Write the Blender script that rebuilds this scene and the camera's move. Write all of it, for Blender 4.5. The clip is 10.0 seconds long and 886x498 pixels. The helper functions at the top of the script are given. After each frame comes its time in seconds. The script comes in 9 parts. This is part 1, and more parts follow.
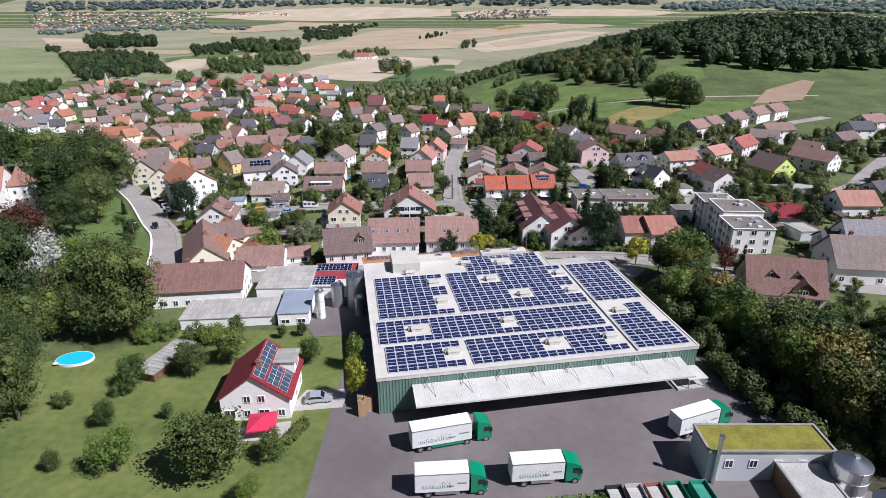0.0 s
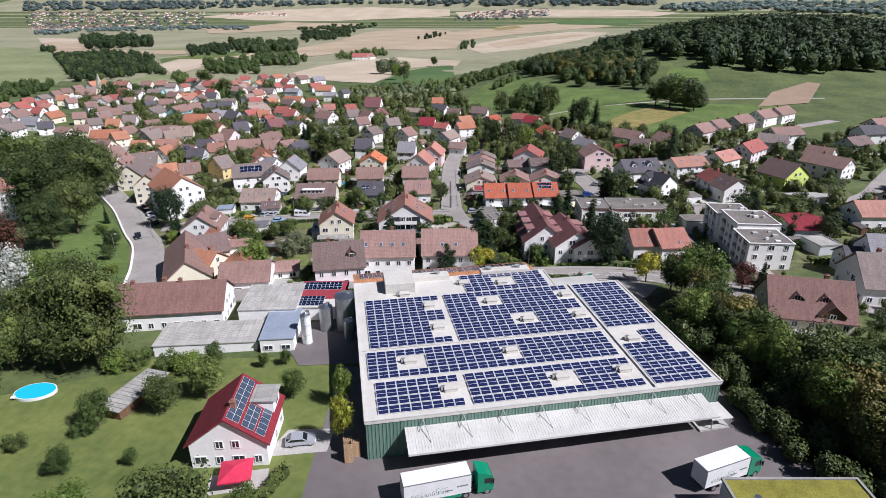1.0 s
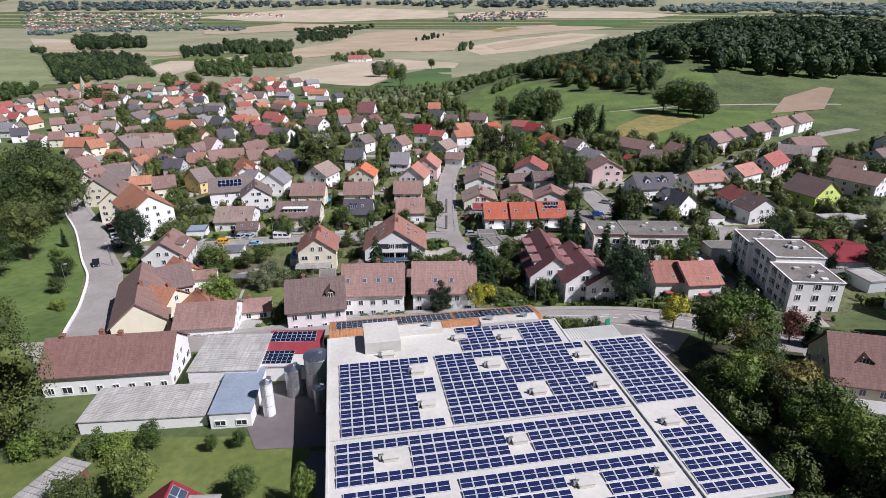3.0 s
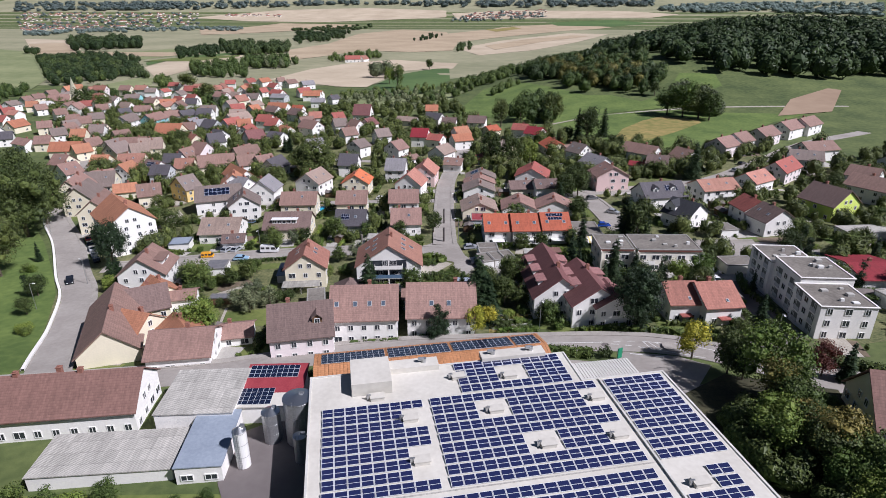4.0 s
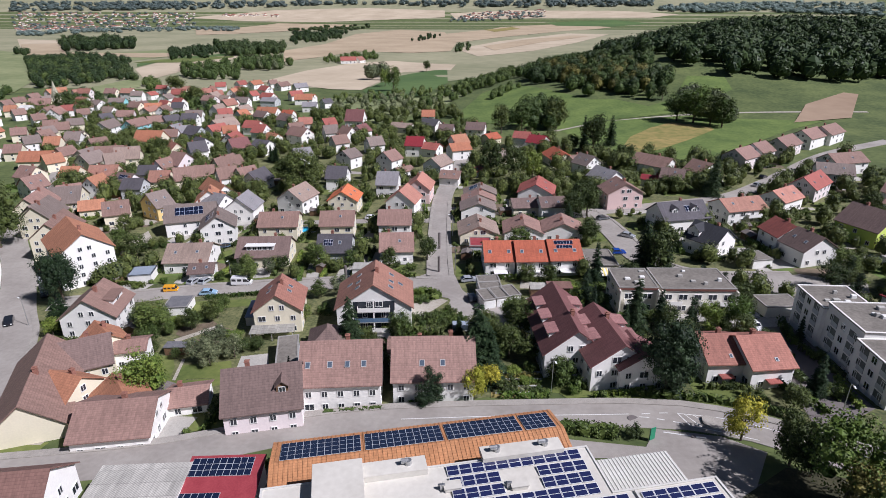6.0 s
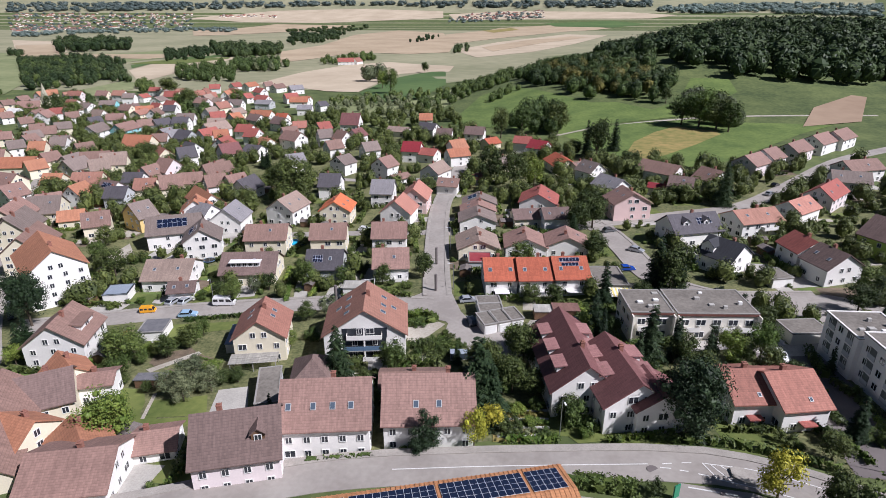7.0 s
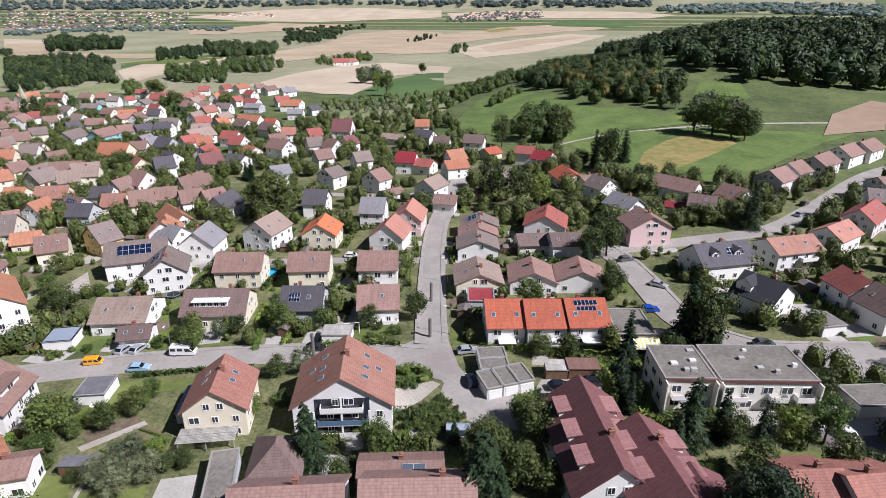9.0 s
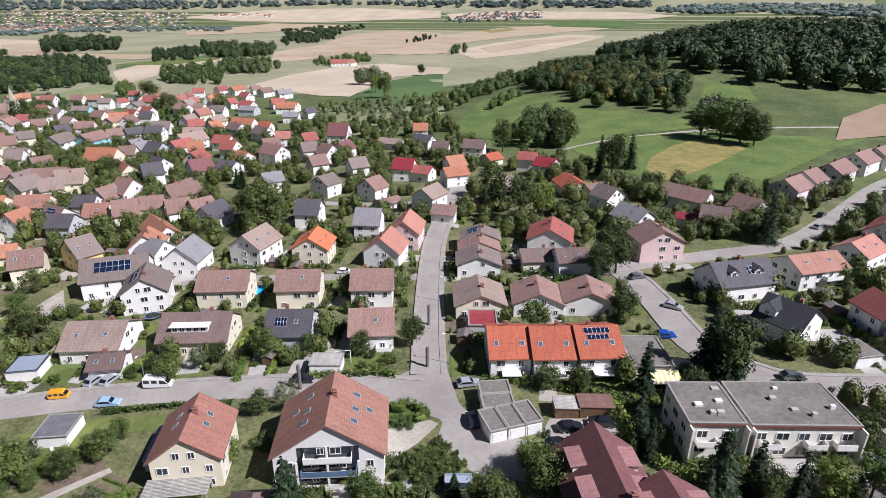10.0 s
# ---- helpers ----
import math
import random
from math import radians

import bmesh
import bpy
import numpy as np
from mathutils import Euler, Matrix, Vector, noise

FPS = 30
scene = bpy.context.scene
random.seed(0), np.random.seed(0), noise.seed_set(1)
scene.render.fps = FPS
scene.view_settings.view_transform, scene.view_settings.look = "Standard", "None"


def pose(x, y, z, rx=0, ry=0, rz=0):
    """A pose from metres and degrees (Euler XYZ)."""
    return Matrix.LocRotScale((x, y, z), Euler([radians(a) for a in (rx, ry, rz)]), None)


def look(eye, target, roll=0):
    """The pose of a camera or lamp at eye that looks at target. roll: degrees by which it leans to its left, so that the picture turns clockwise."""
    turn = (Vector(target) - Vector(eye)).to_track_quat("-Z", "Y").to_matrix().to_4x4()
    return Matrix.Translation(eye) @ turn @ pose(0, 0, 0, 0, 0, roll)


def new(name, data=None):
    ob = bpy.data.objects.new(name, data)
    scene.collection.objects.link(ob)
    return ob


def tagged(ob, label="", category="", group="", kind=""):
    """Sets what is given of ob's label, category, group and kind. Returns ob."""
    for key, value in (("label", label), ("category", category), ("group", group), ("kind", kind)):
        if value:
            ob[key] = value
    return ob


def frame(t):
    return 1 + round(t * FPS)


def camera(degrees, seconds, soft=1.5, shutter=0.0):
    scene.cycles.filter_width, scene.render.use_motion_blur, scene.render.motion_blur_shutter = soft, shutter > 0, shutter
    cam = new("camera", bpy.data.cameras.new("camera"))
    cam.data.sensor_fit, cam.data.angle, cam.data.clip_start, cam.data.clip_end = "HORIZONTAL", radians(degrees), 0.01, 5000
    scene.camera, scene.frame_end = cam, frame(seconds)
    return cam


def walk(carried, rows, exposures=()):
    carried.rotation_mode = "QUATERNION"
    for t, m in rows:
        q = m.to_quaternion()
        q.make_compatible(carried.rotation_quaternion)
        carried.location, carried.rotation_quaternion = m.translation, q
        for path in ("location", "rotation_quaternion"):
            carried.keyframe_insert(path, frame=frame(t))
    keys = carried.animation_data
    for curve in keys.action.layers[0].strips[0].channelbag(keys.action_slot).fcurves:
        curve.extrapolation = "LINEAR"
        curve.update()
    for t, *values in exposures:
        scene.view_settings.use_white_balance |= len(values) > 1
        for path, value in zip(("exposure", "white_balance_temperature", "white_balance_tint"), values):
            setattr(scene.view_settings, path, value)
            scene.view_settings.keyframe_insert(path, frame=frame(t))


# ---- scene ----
cam = camera(74.81, 10.0, soft=0.6)
PATH = [
    (0, pose(0.417, 0.943, 61.435, 67.507, 0, 3.201) @ pose(0, 0, 0, 0, 0, -0.155)),
    (0.5, pose(0.457, 5.755, 61.320, 67.521, 0, 3.199) @ pose(0, 0, 0, 0, 0, -0.133)),
    (1, pose(0.221, 11.061, 61.273, 67.540, 0, 3.056) @ pose(0, 0, 0, 0, 0, -0.055)),
    (1.5, pose(0.216, 16.240, 61.252, 67.556, 0, 3.017) @ pose(0, 0, 0, 0, 0, -0.036)),
    (2, pose(0.202, 21.755, 61.211, 67.595, 0, 2.975) @ pose(0, 0, 0, 0, 0, 0.038)),
    (2.5, pose(0.219, 27.049, 61.114, 67.640, 0, 2.933) @ pose(0, 0, 0, 0, 0, 0.049)),
    (4, pose(-0.023, 43.721, 61.127, 67.628, 0, 2.730) @ pose(0, 0, 0, 0, 0, 0.005)),
    (4.5, pose(0.038, 49.105, 61.192, 67.605, 0, 2.701) @ pose(0, 0, 0, 0, 0, -0.052)),
    (5, pose(0.047, 54.772, 61.289, 67.583, 0, 2.634) @ pose(0, 0, 0, 0, 0, 0.001)),
    (5.5, pose(0.052, 60.109, 61.359, 67.594, 0, 2.632) @ pose(0, 0, 0, 0, 0, 0.002)),
    (7, pose(-0.106, 76.879, 61.301, 67.688, 0, 2.462) @ pose(0, 0, 0, 0, 0, 0.015)),
    (7.5, pose(-0.105, 82.136, 61.288, 67.730, 0, 2.422) @ pose(0, 0, 0, 0, 0, 0.011)),
    (8, pose(-0.131, 87.798, 61.291, 67.765, 0, 2.406) @ pose(0, 0, 0, 0, 0, 0.015)),
    (8.5, pose(-0.306, 93.318, 61.633, 67.644, 0, 2.313) @ pose(0, 0, 0, 0, 0, 0.094)),
    (9, pose(-0.469, 99.115, 61.795, 67.618, 0, 2.257) @ pose(0, 0, 0, 0, 0, 0.166)),
    (9.5, pose(-0.576, 104.519, 61.934, 67.591, 0, 2.171) @ pose(0, 0, 0, 0, 0, 0.185)),
    (10, pose(-0.765, 110.270, 61.949, 67.643, 0, 2.178) @ pose(0, 0, 0, 0, 0, 0.200)),
]
walk(cam, PATH, [(0, 0.30, 5700, 19), (2, 0.20, 5700, 19), (4, 0.15, 5750, 20), (5.5, 0.11, 5750, 20), (7, 0.23, 5780, 20), (8, 0.34, 5780, 20), (10, 0.37, 5780, 20)])

# ---- world, sun, exposure ----
SUN_AZ = math.atan2(-0.48, 1.0)          # heading towards the sun, from +x
SUN_EL = radians(47)
world = bpy.data.worlds.new("sky")
scene.world = world
world.use_nodes = True
wn = world.node_tree
sky = wn.nodes.new("ShaderNodeTexSky")
sky.sky_type = "NISHITA"
sky.sun_disc = False
sky.sun_elevation = SUN_EL
sky.sun_rotation = math.pi / 2 - SUN_AZ
sky.air_density, sky.dust_density = 1.0, 0.5
wn.links.new(sky.outputs[0], wn.nodes["Background"].inputs[0])
wn.nodes["Background"].inputs[1].default_value = 0.027
sun = new("sun", bpy.data.lights.new("sun", "SUN"))
sun.data.energy, sun.data.angle, sun.data.color = 5.3, radians(0.53), (1.0, 0.95, 0.87)
to_sun = Vector((math.cos(SUN_EL) * math.cos(SUN_AZ), math.cos(SUN_EL) * math.sin(SUN_AZ), math.sin(SUN_EL)))
sun.matrix_world = look(to_sun * 300, (0, 0, 0))
scene.view_settings.exposure = 0.0

# ---- materials ----


def material(name, dark, light, scale, rough=0.85, bump=0.0, bump_scale=None, vary=0.0, metal=0.0, coord="Object", detail=4.0, fine=0.5):
    """Two tones mixed by coarse and fine noise, with relief; vary: how far each object's tone differs."""
    m = bpy.data.materials.new(name)
    m.use_nodes = True
    n, l = m.node_tree.nodes, m.node_tree.links
    b = n["Principled BSDF"]
    b.inputs["Roughness"].default_value, b.inputs["Metallic"].default_value = rough, metal
    tc = n.new("ShaderNodeTexCoord")
    big = n.new("ShaderNodeTexNoise")
    big.inputs["Scale"].default_value, big.inputs["Detail"].default_value = scale, detail
    small = n.new("ShaderNodeTexNoise")
    small.inputs["Scale"].default_value, small.inputs["Detail"].default_value = scale * 9, 3
    l.new(tc.outputs[coord], big.inputs["Vector"])
    l.new(tc.outputs[coord], small.inputs["Vector"])
    blend = n.new("ShaderNodeMix")
    blend.data_type = "FLOAT"
    blend.inputs[0].default_value = fine
    l.new(big.outputs["Fac"], blend.inputs[2])
    l.new(small.outputs["Fac"], blend.inputs[3])
    ramp = n.new("ShaderNodeValToRGB")
    ramp.color_ramp.elements[0].position, ramp.color_ramp.elements[1].position = 0.36, 0.64
    ramp.color_ramp.elements[0].color, ramp.color_ramp.elements[1].color = (*dark, 1), (*light, 1)
    l.new(blend.outputs[0], ramp.inputs[0])
    out = ramp.outputs[0]
    if vary:
        info, hsv, span = n.new("ShaderNodeObjectInfo"), n.new("ShaderNodeHueSaturation"), n.new("ShaderNodeMapRange")
        span.inputs[3].default_value, span.inputs[4].default_value = 1 - vary, 1 + vary
        l.new(info.outputs["Random"], span.inputs[0])
        l.new(span.outputs[0], hsv.inputs["Value"])
        l.new(out, hsv.inputs["Color"])
        out = hsv.outputs[0]
    l.new(out, b.inputs["Base Color"])
    if bump:
        relief = n.new("ShaderNodeBump")
        relief.inputs["Strength"].default_value, relief.inputs["Distance"].default_value = bump, 0.05
        tex = n.new("ShaderNodeTexNoise")
        tex.inputs["Scale"].default_value, tex.inputs["Detail"].default_value = bump_scale or scale * 20, 5
        l.new(tc.outputs[coord], tex.inputs["Vector"])
        l.new(tex.outputs["Fac"], relief.inputs["Height"])
        l.new(relief.outputs[0], b.inputs["Normal"])
    return m


def tiled(name, dark, light, course=0.34, rough=0.8):
    """Clay or concrete roof tiles: courses and columns as relief, joints, single tones, streaks of weather and lichen."""
    m = material(name, tuple(0.5 * (u + v) for u, v in zip(dark, light)), light, 0.22, rough, vary=0.12, fine=0.35)
    n, l = m.node_tree.nodes, m.node_tree.links
    tc = n.new("ShaderNodeTexCoord")
    sep = n.new("ShaderNodeSeparateXYZ")
    l.new(tc.outputs["Object"], sep.inputs[0])

    def calc(op, a, b=0.0):
        node = n.new("ShaderNodeMath")
        node.operation = op
        for i, v in enumerate((a, b)):
            if isinstance(v, (int, float)):
                node.inputs[i].default_value = v
            else:
                l.new(v, node.inputs[i])
        return node.outputs[0]

    rows = calc("FRACT", calc("DIVIDE", sep.outputs["Y"], course))
    cols = calc("FRACT", calc("DIVIDE", sep.outputs["X"], 0.3))
    relief = n.new("ShaderNodeBump")
    relief.inputs["Strength"].default_value, relief.inputs["Distance"].default_value = 0.4, 0.04
    l.new(calc("ADD", rows, cols), relief.inputs["Height"])
    l.new(relief.outputs[0], n["Principled BSDF"].inputs["Normal"])
    # single tiles differ in tone
    snap = n.new("ShaderNodeVectorMath")
    snap.operation = "SNAP"
    snap.inputs[1].default_value = (0.3, course, 50)
    l.new(tc.outputs["Object"], snap.inputs[0])
    grain = n.new("ShaderNodeTexWhiteNoise")
    l.new(snap.outputs[0], grain.inputs["Vector"])
    # streaks run down the slope
    stretch = n.new("ShaderNodeMapping")
    stretch.inputs["Scale"].default_value = (2.6, 0.22, 0.22)
    l.new(tc.outputs["Object"], stretch.inputs["Vector"])
    streak = n.new("ShaderNodeTexNoise")
    streak.inputs["Scale"].default_value, streak.inputs["Detail"].default_value = 1.0, 4
    l.new(stretch.outputs[0], streak.inputs["Vector"])
    tone = calc("ADD", calc("MULTIPLY", grain.outputs["Value"], 0.22), calc("MULTIPLY", streak.outputs["Fac"], 0.7))
    tone = calc("ADD", tone, 0.55)
    joint = calc("MAXIMUM", calc("LESS_THAN", rows, 0.2), calc("MULTIPLY", calc("LESS_THAN", cols, 0.14), 0.6))
    tone = calc("MULTIPLY", tone, calc("SUBTRACT", 1.0, calc("MULTIPLY", joint, 0.2)))
    hsv = n.new("ShaderNodeHueSaturation")
    base = n["Principled BSDF"].inputs["Base Color"]
    l.new(base.links[0].from_socket, hsv.inputs["Color"])
    l.new(tone, hsv.inputs["Value"])
    l.new(hsv.outputs[0], base)
    return m


def corrugated(name, dark, light, pitch=0.18, sheet=1.1, rough=0.85):
    """Corrugated sheets: waves across x, laps between sheets, streaks down the slope."""
    m = tiled(name, dark, light, 2.4, rough)
    for node in m.node_tree.nodes:
        if node.bl_idname == "ShaderNodeMath" and node.operation == "DIVIDE" and abs(node.inputs[1].default_value - 0.3) < 1e-4:
            node.inputs[1].default_value = sheet
        if node.bl_idname == "ShaderNodeMath" and node.operation == "LESS_THAN":
            node.inputs[1].default_value = 0.06
        if node.bl_idname == "ShaderNodeVectorMath":
            node.inputs[1].default_value = (sheet, 2.4, 50)
    n, l = m.node_tree.nodes, m.node_tree.links
    tc, wave, relief = n.new("ShaderNodeTexCoord"), n.new("ShaderNodeTexWave"), n.new("ShaderNodeBump")
    wave.inputs["Scale"].default_value = 0.314 / pitch
    l.new(tc.outputs["Object"], wave.inputs["Vector"])
    relief.inputs["Strength"].default_value, relief.inputs["Distance"].default_value = 0.6, 0.05
    l.new(wave.outputs["Fac"], relief.inputs["Height"])
    l.new(relief.outputs[0], n["Principled BSDF"].inputs["Normal"])
    return m


def glossy(name, colour, rough=0.1, metal=0.0, coat=0.0):
    m = bpy.data.materials.new(name)
    m.use_nodes = True
    b = m.node_tree.nodes["Principled BSDF"]
    b.inputs["Base Color"].default_value = (*colour, 1)
    b.inputs["Roughness"].default_value, b.inputs["Metallic"].default_value = rough, metal
    b.inputs["Coat Weight"].default_value = coat
    return m


def leafy(name, dark, light):
    """Foliage: each clump of leaves has its own tone; light passes through a little."""
    m = bpy.data.materials.new(name)
    m.use_nodes = True
    n, l = m.node_tree.nodes, m.node_tree.links
    b = n["Principled BSDF"]
    b.inputs["Roughness"].default_value = 0.55
    b.inputs["Specular IOR Level"].default_value = 0.25
    geo, info = n.new("ShaderNodeNewGeometry"), n.new("ShaderNodeObjectInfo")
    ramp = n.new("ShaderNodeValToRGB")
    ramp.color_ramp.elements[0].color, ramp.color_ramp.elements[1].color = (*dark, 1), (*light, 1)
    l.new(geo.outputs["Random Per Island"], ramp.inputs[0])
    hsv, span, span2 = n.new("ShaderNodeHueSaturation"), n.new("ShaderNodeMapRange"), n.new("ShaderNodeMapRange")
    span.inputs[3].default_value, span.inputs[4].default_value = 0.65, 1.4
    span2.inputs[3].default_value, span2.inputs[4].default_value = 0.525, 0.488
    l.new(info.outputs["Random"], span.inputs[0])
    l.new(info.outputs["Random"], span2.inputs[0])
    l.new(span.outputs[0], hsv.inputs["Value"])
    l.new(span2.outputs[0], hsv.inputs["Hue"])
    l.new(ramp.outputs[0], hsv.inputs["Color"])
    l.new(hsv.outputs[0], b.inputs["Base Color"])
    return m


WALLS = {k: material("render_" + k, tuple(0.91 * v for v in c), c, 0.35, 0.9, 0.25, 14, 0.05) for k, c in {
    "white": (0.83, 0.815, 0.78), "cream": (0.76, 0.70, 0.54), "ivory": (0.78, 0.75, 0.67), "pink": (0.74, 0.55, 0.52), "pinkwhite": (0.76, 0.68, 0.68),
    "grey": (0.50, 0.52, 0.53), "yellow": (0.78, 0.58, 0.24), "teal": (0.30, 0.62, 0.66), "lime": (0.62, 0.74, 0.16)}.items()}
ROOFS = {k: tiled("tiles_" + k, tuple(0.72 * v for v in c), c) for k, c in {
    "terracotta": (0.365, 0.185, 0.135), "redbrown": (0.29, 0.135, 0.10), "rosebrown": (0.285, 0.175, 0.145), "slate": (0.092, 0.085, 0.096),
    "darkbrown": (0.168, 0.115, 0.102), "beigebrown": (0.30, 0.225, 0.185), "greybrown": (0.215, 0.17, 0.15), "orange": (0.42, 0.19, 0.11),
    "grey": (0.24, 0.23, 0.24), "brightorange": (0.56, 0.165, 0.07), "salmon": (0.48, 0.225, 0.17), "brown": (0.24, 0.15, 0.122), "fadedred": (0.36, 0.155, 0.115),
    "orangered": (0.41, 0.108, 0.056), "red": (0.33, 0.10, 0.08), "black": (0.032, 0.034, 0.042), "maroon": (0.19, 0.08, 0.077),
    "crimson": (0.24, 0.02, 0.03), "darkred": (0.205, 0.112, 0.092), "redorange": (0.40, 0.16, 0.09), "white": (0.72, 0.71, 0.68)}.items()}
M_GRASS = material("grass", (0.045, 0.07, 0.018), (0.12, 0.15, 0.045), 0.05, 0.95, 0.6, 3, coord="Object", fine=0.45)
M_LAWN = material("lawn", (0.076, 0.108, 0.021), (0.158, 0.184, 0.046), 0.08, 0.95, 0.5, 4, fine=0.4)
M_TURF = material("turf", (0.062, 0.105, 0.02), (0.135, 0.19, 0.042), 0.06, 0.95, 0.5, 4, fine=0.4)
M_GARDEN = material("garden", (0.05, 0.066, 0.02), (0.20, 0.198, 0.085), 0.16, 0.95, 0.5, 3, fine=0.5)
M_ASPHALT = material("asphalt", (0.262, 0.238, 0.215), (0.35, 0.325, 0.295), 0.12, 0.85, 0.3, 20, fine=0.35)
M_LOT = material("lot_asphalt", (0.125, 0.108, 0.105), (0.18, 0.158, 0.152), 0.07, 0.8, 0.25, 20, fine=0.25)
M_PAVE = material("paving", (0.33, 0.315, 0.285), (0.46, 0.44, 0.40), 0.4, 0.9, 0.3, 12)
M_WALK = material("pavement_slabs", (0.26, 0.24, 0.215), (0.36, 0.335, 0.30), 0.5, 0.9, 0.3, 12)
M_GRAVEL = material("gravel", (0.30, 0.27, 0.22), (0.46, 0.43, 0.37), 0.3, 0.95, 0.5, 15)
M_PAINT = material("road_paint", (0.55, 0.55, 0.53), (0.78, 0.78, 0.76), 1.2, 0.7)
M_STUBBLE = material("stubble_field", (0.33, 0.255, 0.165), (0.44, 0.35, 0.235), 0.010, 0.95, fine=0.35)
M_WHEAT = material("reaped_field", (0.39, 0.32, 0.225), (0.50, 0.42, 0.305), 0.012, 0.95, fine=0.3)
M_PLOUGH = material("ploughed_field", (0.25, 0.175, 0.115), (0.34, 0.25, 0.17), 0.012, 0.95, fine=0.35)
M_VALLEY = material("valley_grass", (0.20, 0.205, 0.115), (0.31, 0.295, 0.185), 0.006, 0.95, fine=0.4)
# green paled towards grey: distance haze is put into the colour
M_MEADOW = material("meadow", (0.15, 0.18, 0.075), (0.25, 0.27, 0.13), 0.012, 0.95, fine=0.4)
M_CROP = material("green_crop", (0.05, 0.10, 0.025), (0.09, 0.15, 0.04), 0.01, 0.95, fine=0.3)
M_DRY = material("dry_grass", (0.14, 0.15, 0.035), (0.34, 0.25, 0.09), 0.03, 0.95, fine=0.5)
M_GLASS = glossy("window_glass", (0.03, 0.035, 0.045), 0.06, 0.0, 0.6)
M_FRAME = glossy("white_frame", (0.74, 0.74, 0.72), 0.5)
M_WOOD = material("brown_wood", (0.10, 0.055, 0.03), (0.19, 0.11, 0.06), 2.0, 0.7, 0.2, 20)
M_BARK = material("bark", (0.06, 0.045, 0.03), (0.14, 0.11, 0.08), 3.0, 0.95, 0.6, 12)
M_METAL = material("galvanised_steel", (0.42, 0.43, 0.44), (0.58, 0.59, 0.6), 1.5, 0.42, metal=0.85)
M_CHIMNEY = material("chimney_brick", (0.20, 0.09, 0.065), (0.32, 0.15, 0.11), 3.0, 0.9, 0.3, 20)
M_CONCRETE = material("concrete", (0.33, 0.32, 0.30), (0.48, 0.47, 0.44), 0.4, 0.9, 0.3, 10)
M_GREYROOF = material("roofing_felt", (0.125, 0.113, 0.098), (0.225, 0.205, 0.178), 0.18, 0.9, 0.3, 20)
M_FIBRE = corrugated("fibre_cement", (0.27, 0.26, 0.235), (0.40, 0.385, 0.35))
M_MEMBRANE = material("white_roof_membrane", (0.49, 0.468, 0.415), (0.595, 0.572, 0.515), 0.15, 0.7, fine=0.4)
L_DARK = leafy("leaves_dark", (0.024, 0.038, 0.010), (0.085, 0.108, 0.028))
L_MID = leafy("leaves_mid", (0.034, 0.056, 0.012), (0.112, 0.148, 0.036))
L_LIGHT = leafy("leaves_light", (0.06, 0.10, 0.015), (0.155, 0.20, 0.038))
L_YELLOW = leafy("leaves_yellowing", (0.14, 0.15, 0.012), (0.38, 0.36, 0.04))
L_RED = leafy("leaves_copper", (0.045, 0.016, 0.013), (0.13, 0.045, 0.03))
L_SILVER = leafy("leaves_silver", (0.22, 0.24, 0.20), (0.42, 0.43, 0.38))
L_AUTUMN = leafy("leaves_turning", (0.085, 0.082, 0.018), (0.215, 0.18, 0.05))
L_OLIVE = leafy("leaves_grey_green", (0.06, 0.075, 0.038), (0.155, 0.175, 0.09))
# ground under the tree belt, its deep shade put into the colour
M_BELT_SHADE = material("belt_shade_ground", (0.022, 0.024, 0.010), (0.065, 0.06, 0.028), 0.25, 0.95, 0.6, 5)
M_SOIL = material("garden_soil", (0.10, 0.075, 0.05), (0.20, 0.155, 0.105), 0.7, 0.95, 0.6, 8)
L_NEEDLE = leafy("needles", (0.010, 0.022, 0.010), (0.035, 0.058, 0.022))
L_FOREST = leafy("forest_leaves", (0.018, 0.034, 0.012), (0.058, 0.085, 0.027))
# haze of distance is put into these pale, bluish leaf tones
L_FAR_HAZE = leafy("far_woods_haze", (0.10, 0.14, 0.13), (0.17, 0.215, 0.19))

# ---- the lie of the land ----


def step(a, b, v):
    t = min(1.0, max(0.0, (v - a) / (b - a)))
    return t * t * (3 - 2 * t)


def swell(x, y, cx, cy, sx, sy, h):
    return h * math.exp(-((x - cx) / sx) ** 2 - ((y - cy) / sy) ** 2)


def land(x, y):
    """Height of the ground: level yard, town falling into the valley, hills to the east and west."""
    k = 0.053 * step(120, 156, y)
    x, y = x / (1 + k), y - max(4.3 * step(120, 152, y), 0.053 * (y - 110))
    z = 2.8 + 8.1 * math.tanh(x / 180) * step(30, 140, y) * (1 - step(450, 900, y))
    z += -7.5 * math.tanh(max(y - 100, 0) / 187) - 7 * step(400, 900, y)
    z += swell(x, y, -165, 110, 45, 60, 8) + swell(x, y, 170, 600, 130, 120, 24) + swell(x, y, 430, 800, 210, 270, 44) + swell(x, y, 295, 890, 142, 180, 17)
    z += 185 * step(2600, 4700, y)
    return z - k * (62 - z)


# ---- building helpers ----


def mesh_of(name, bm, *mats):
    me = bpy.data.meshes.new(name)
    bm.to_mesh(me)
    bm.free()
    for m in mats:
        me.materials.append(m)
    return me


def part(name, bm, mat, parent, label="", at=None):
    """Link a bmesh, or a ready mesh, as one mesh object under a thing or a part."""
    me = bm if isinstance(bm, bpy.types.Mesh) else mesh_of(name, bm, mat)
    ob = new(name, me)
    ob.parent = parent
    if at is not None:
        ob.matrix_basis = at
    return tagged(ob, label) if label else ob


def thing(name, m, label, category, group="", kind=""):
    ob = new(name)
    ob.matrix_basis = m
    return tagged(ob, label, category, group, kind)


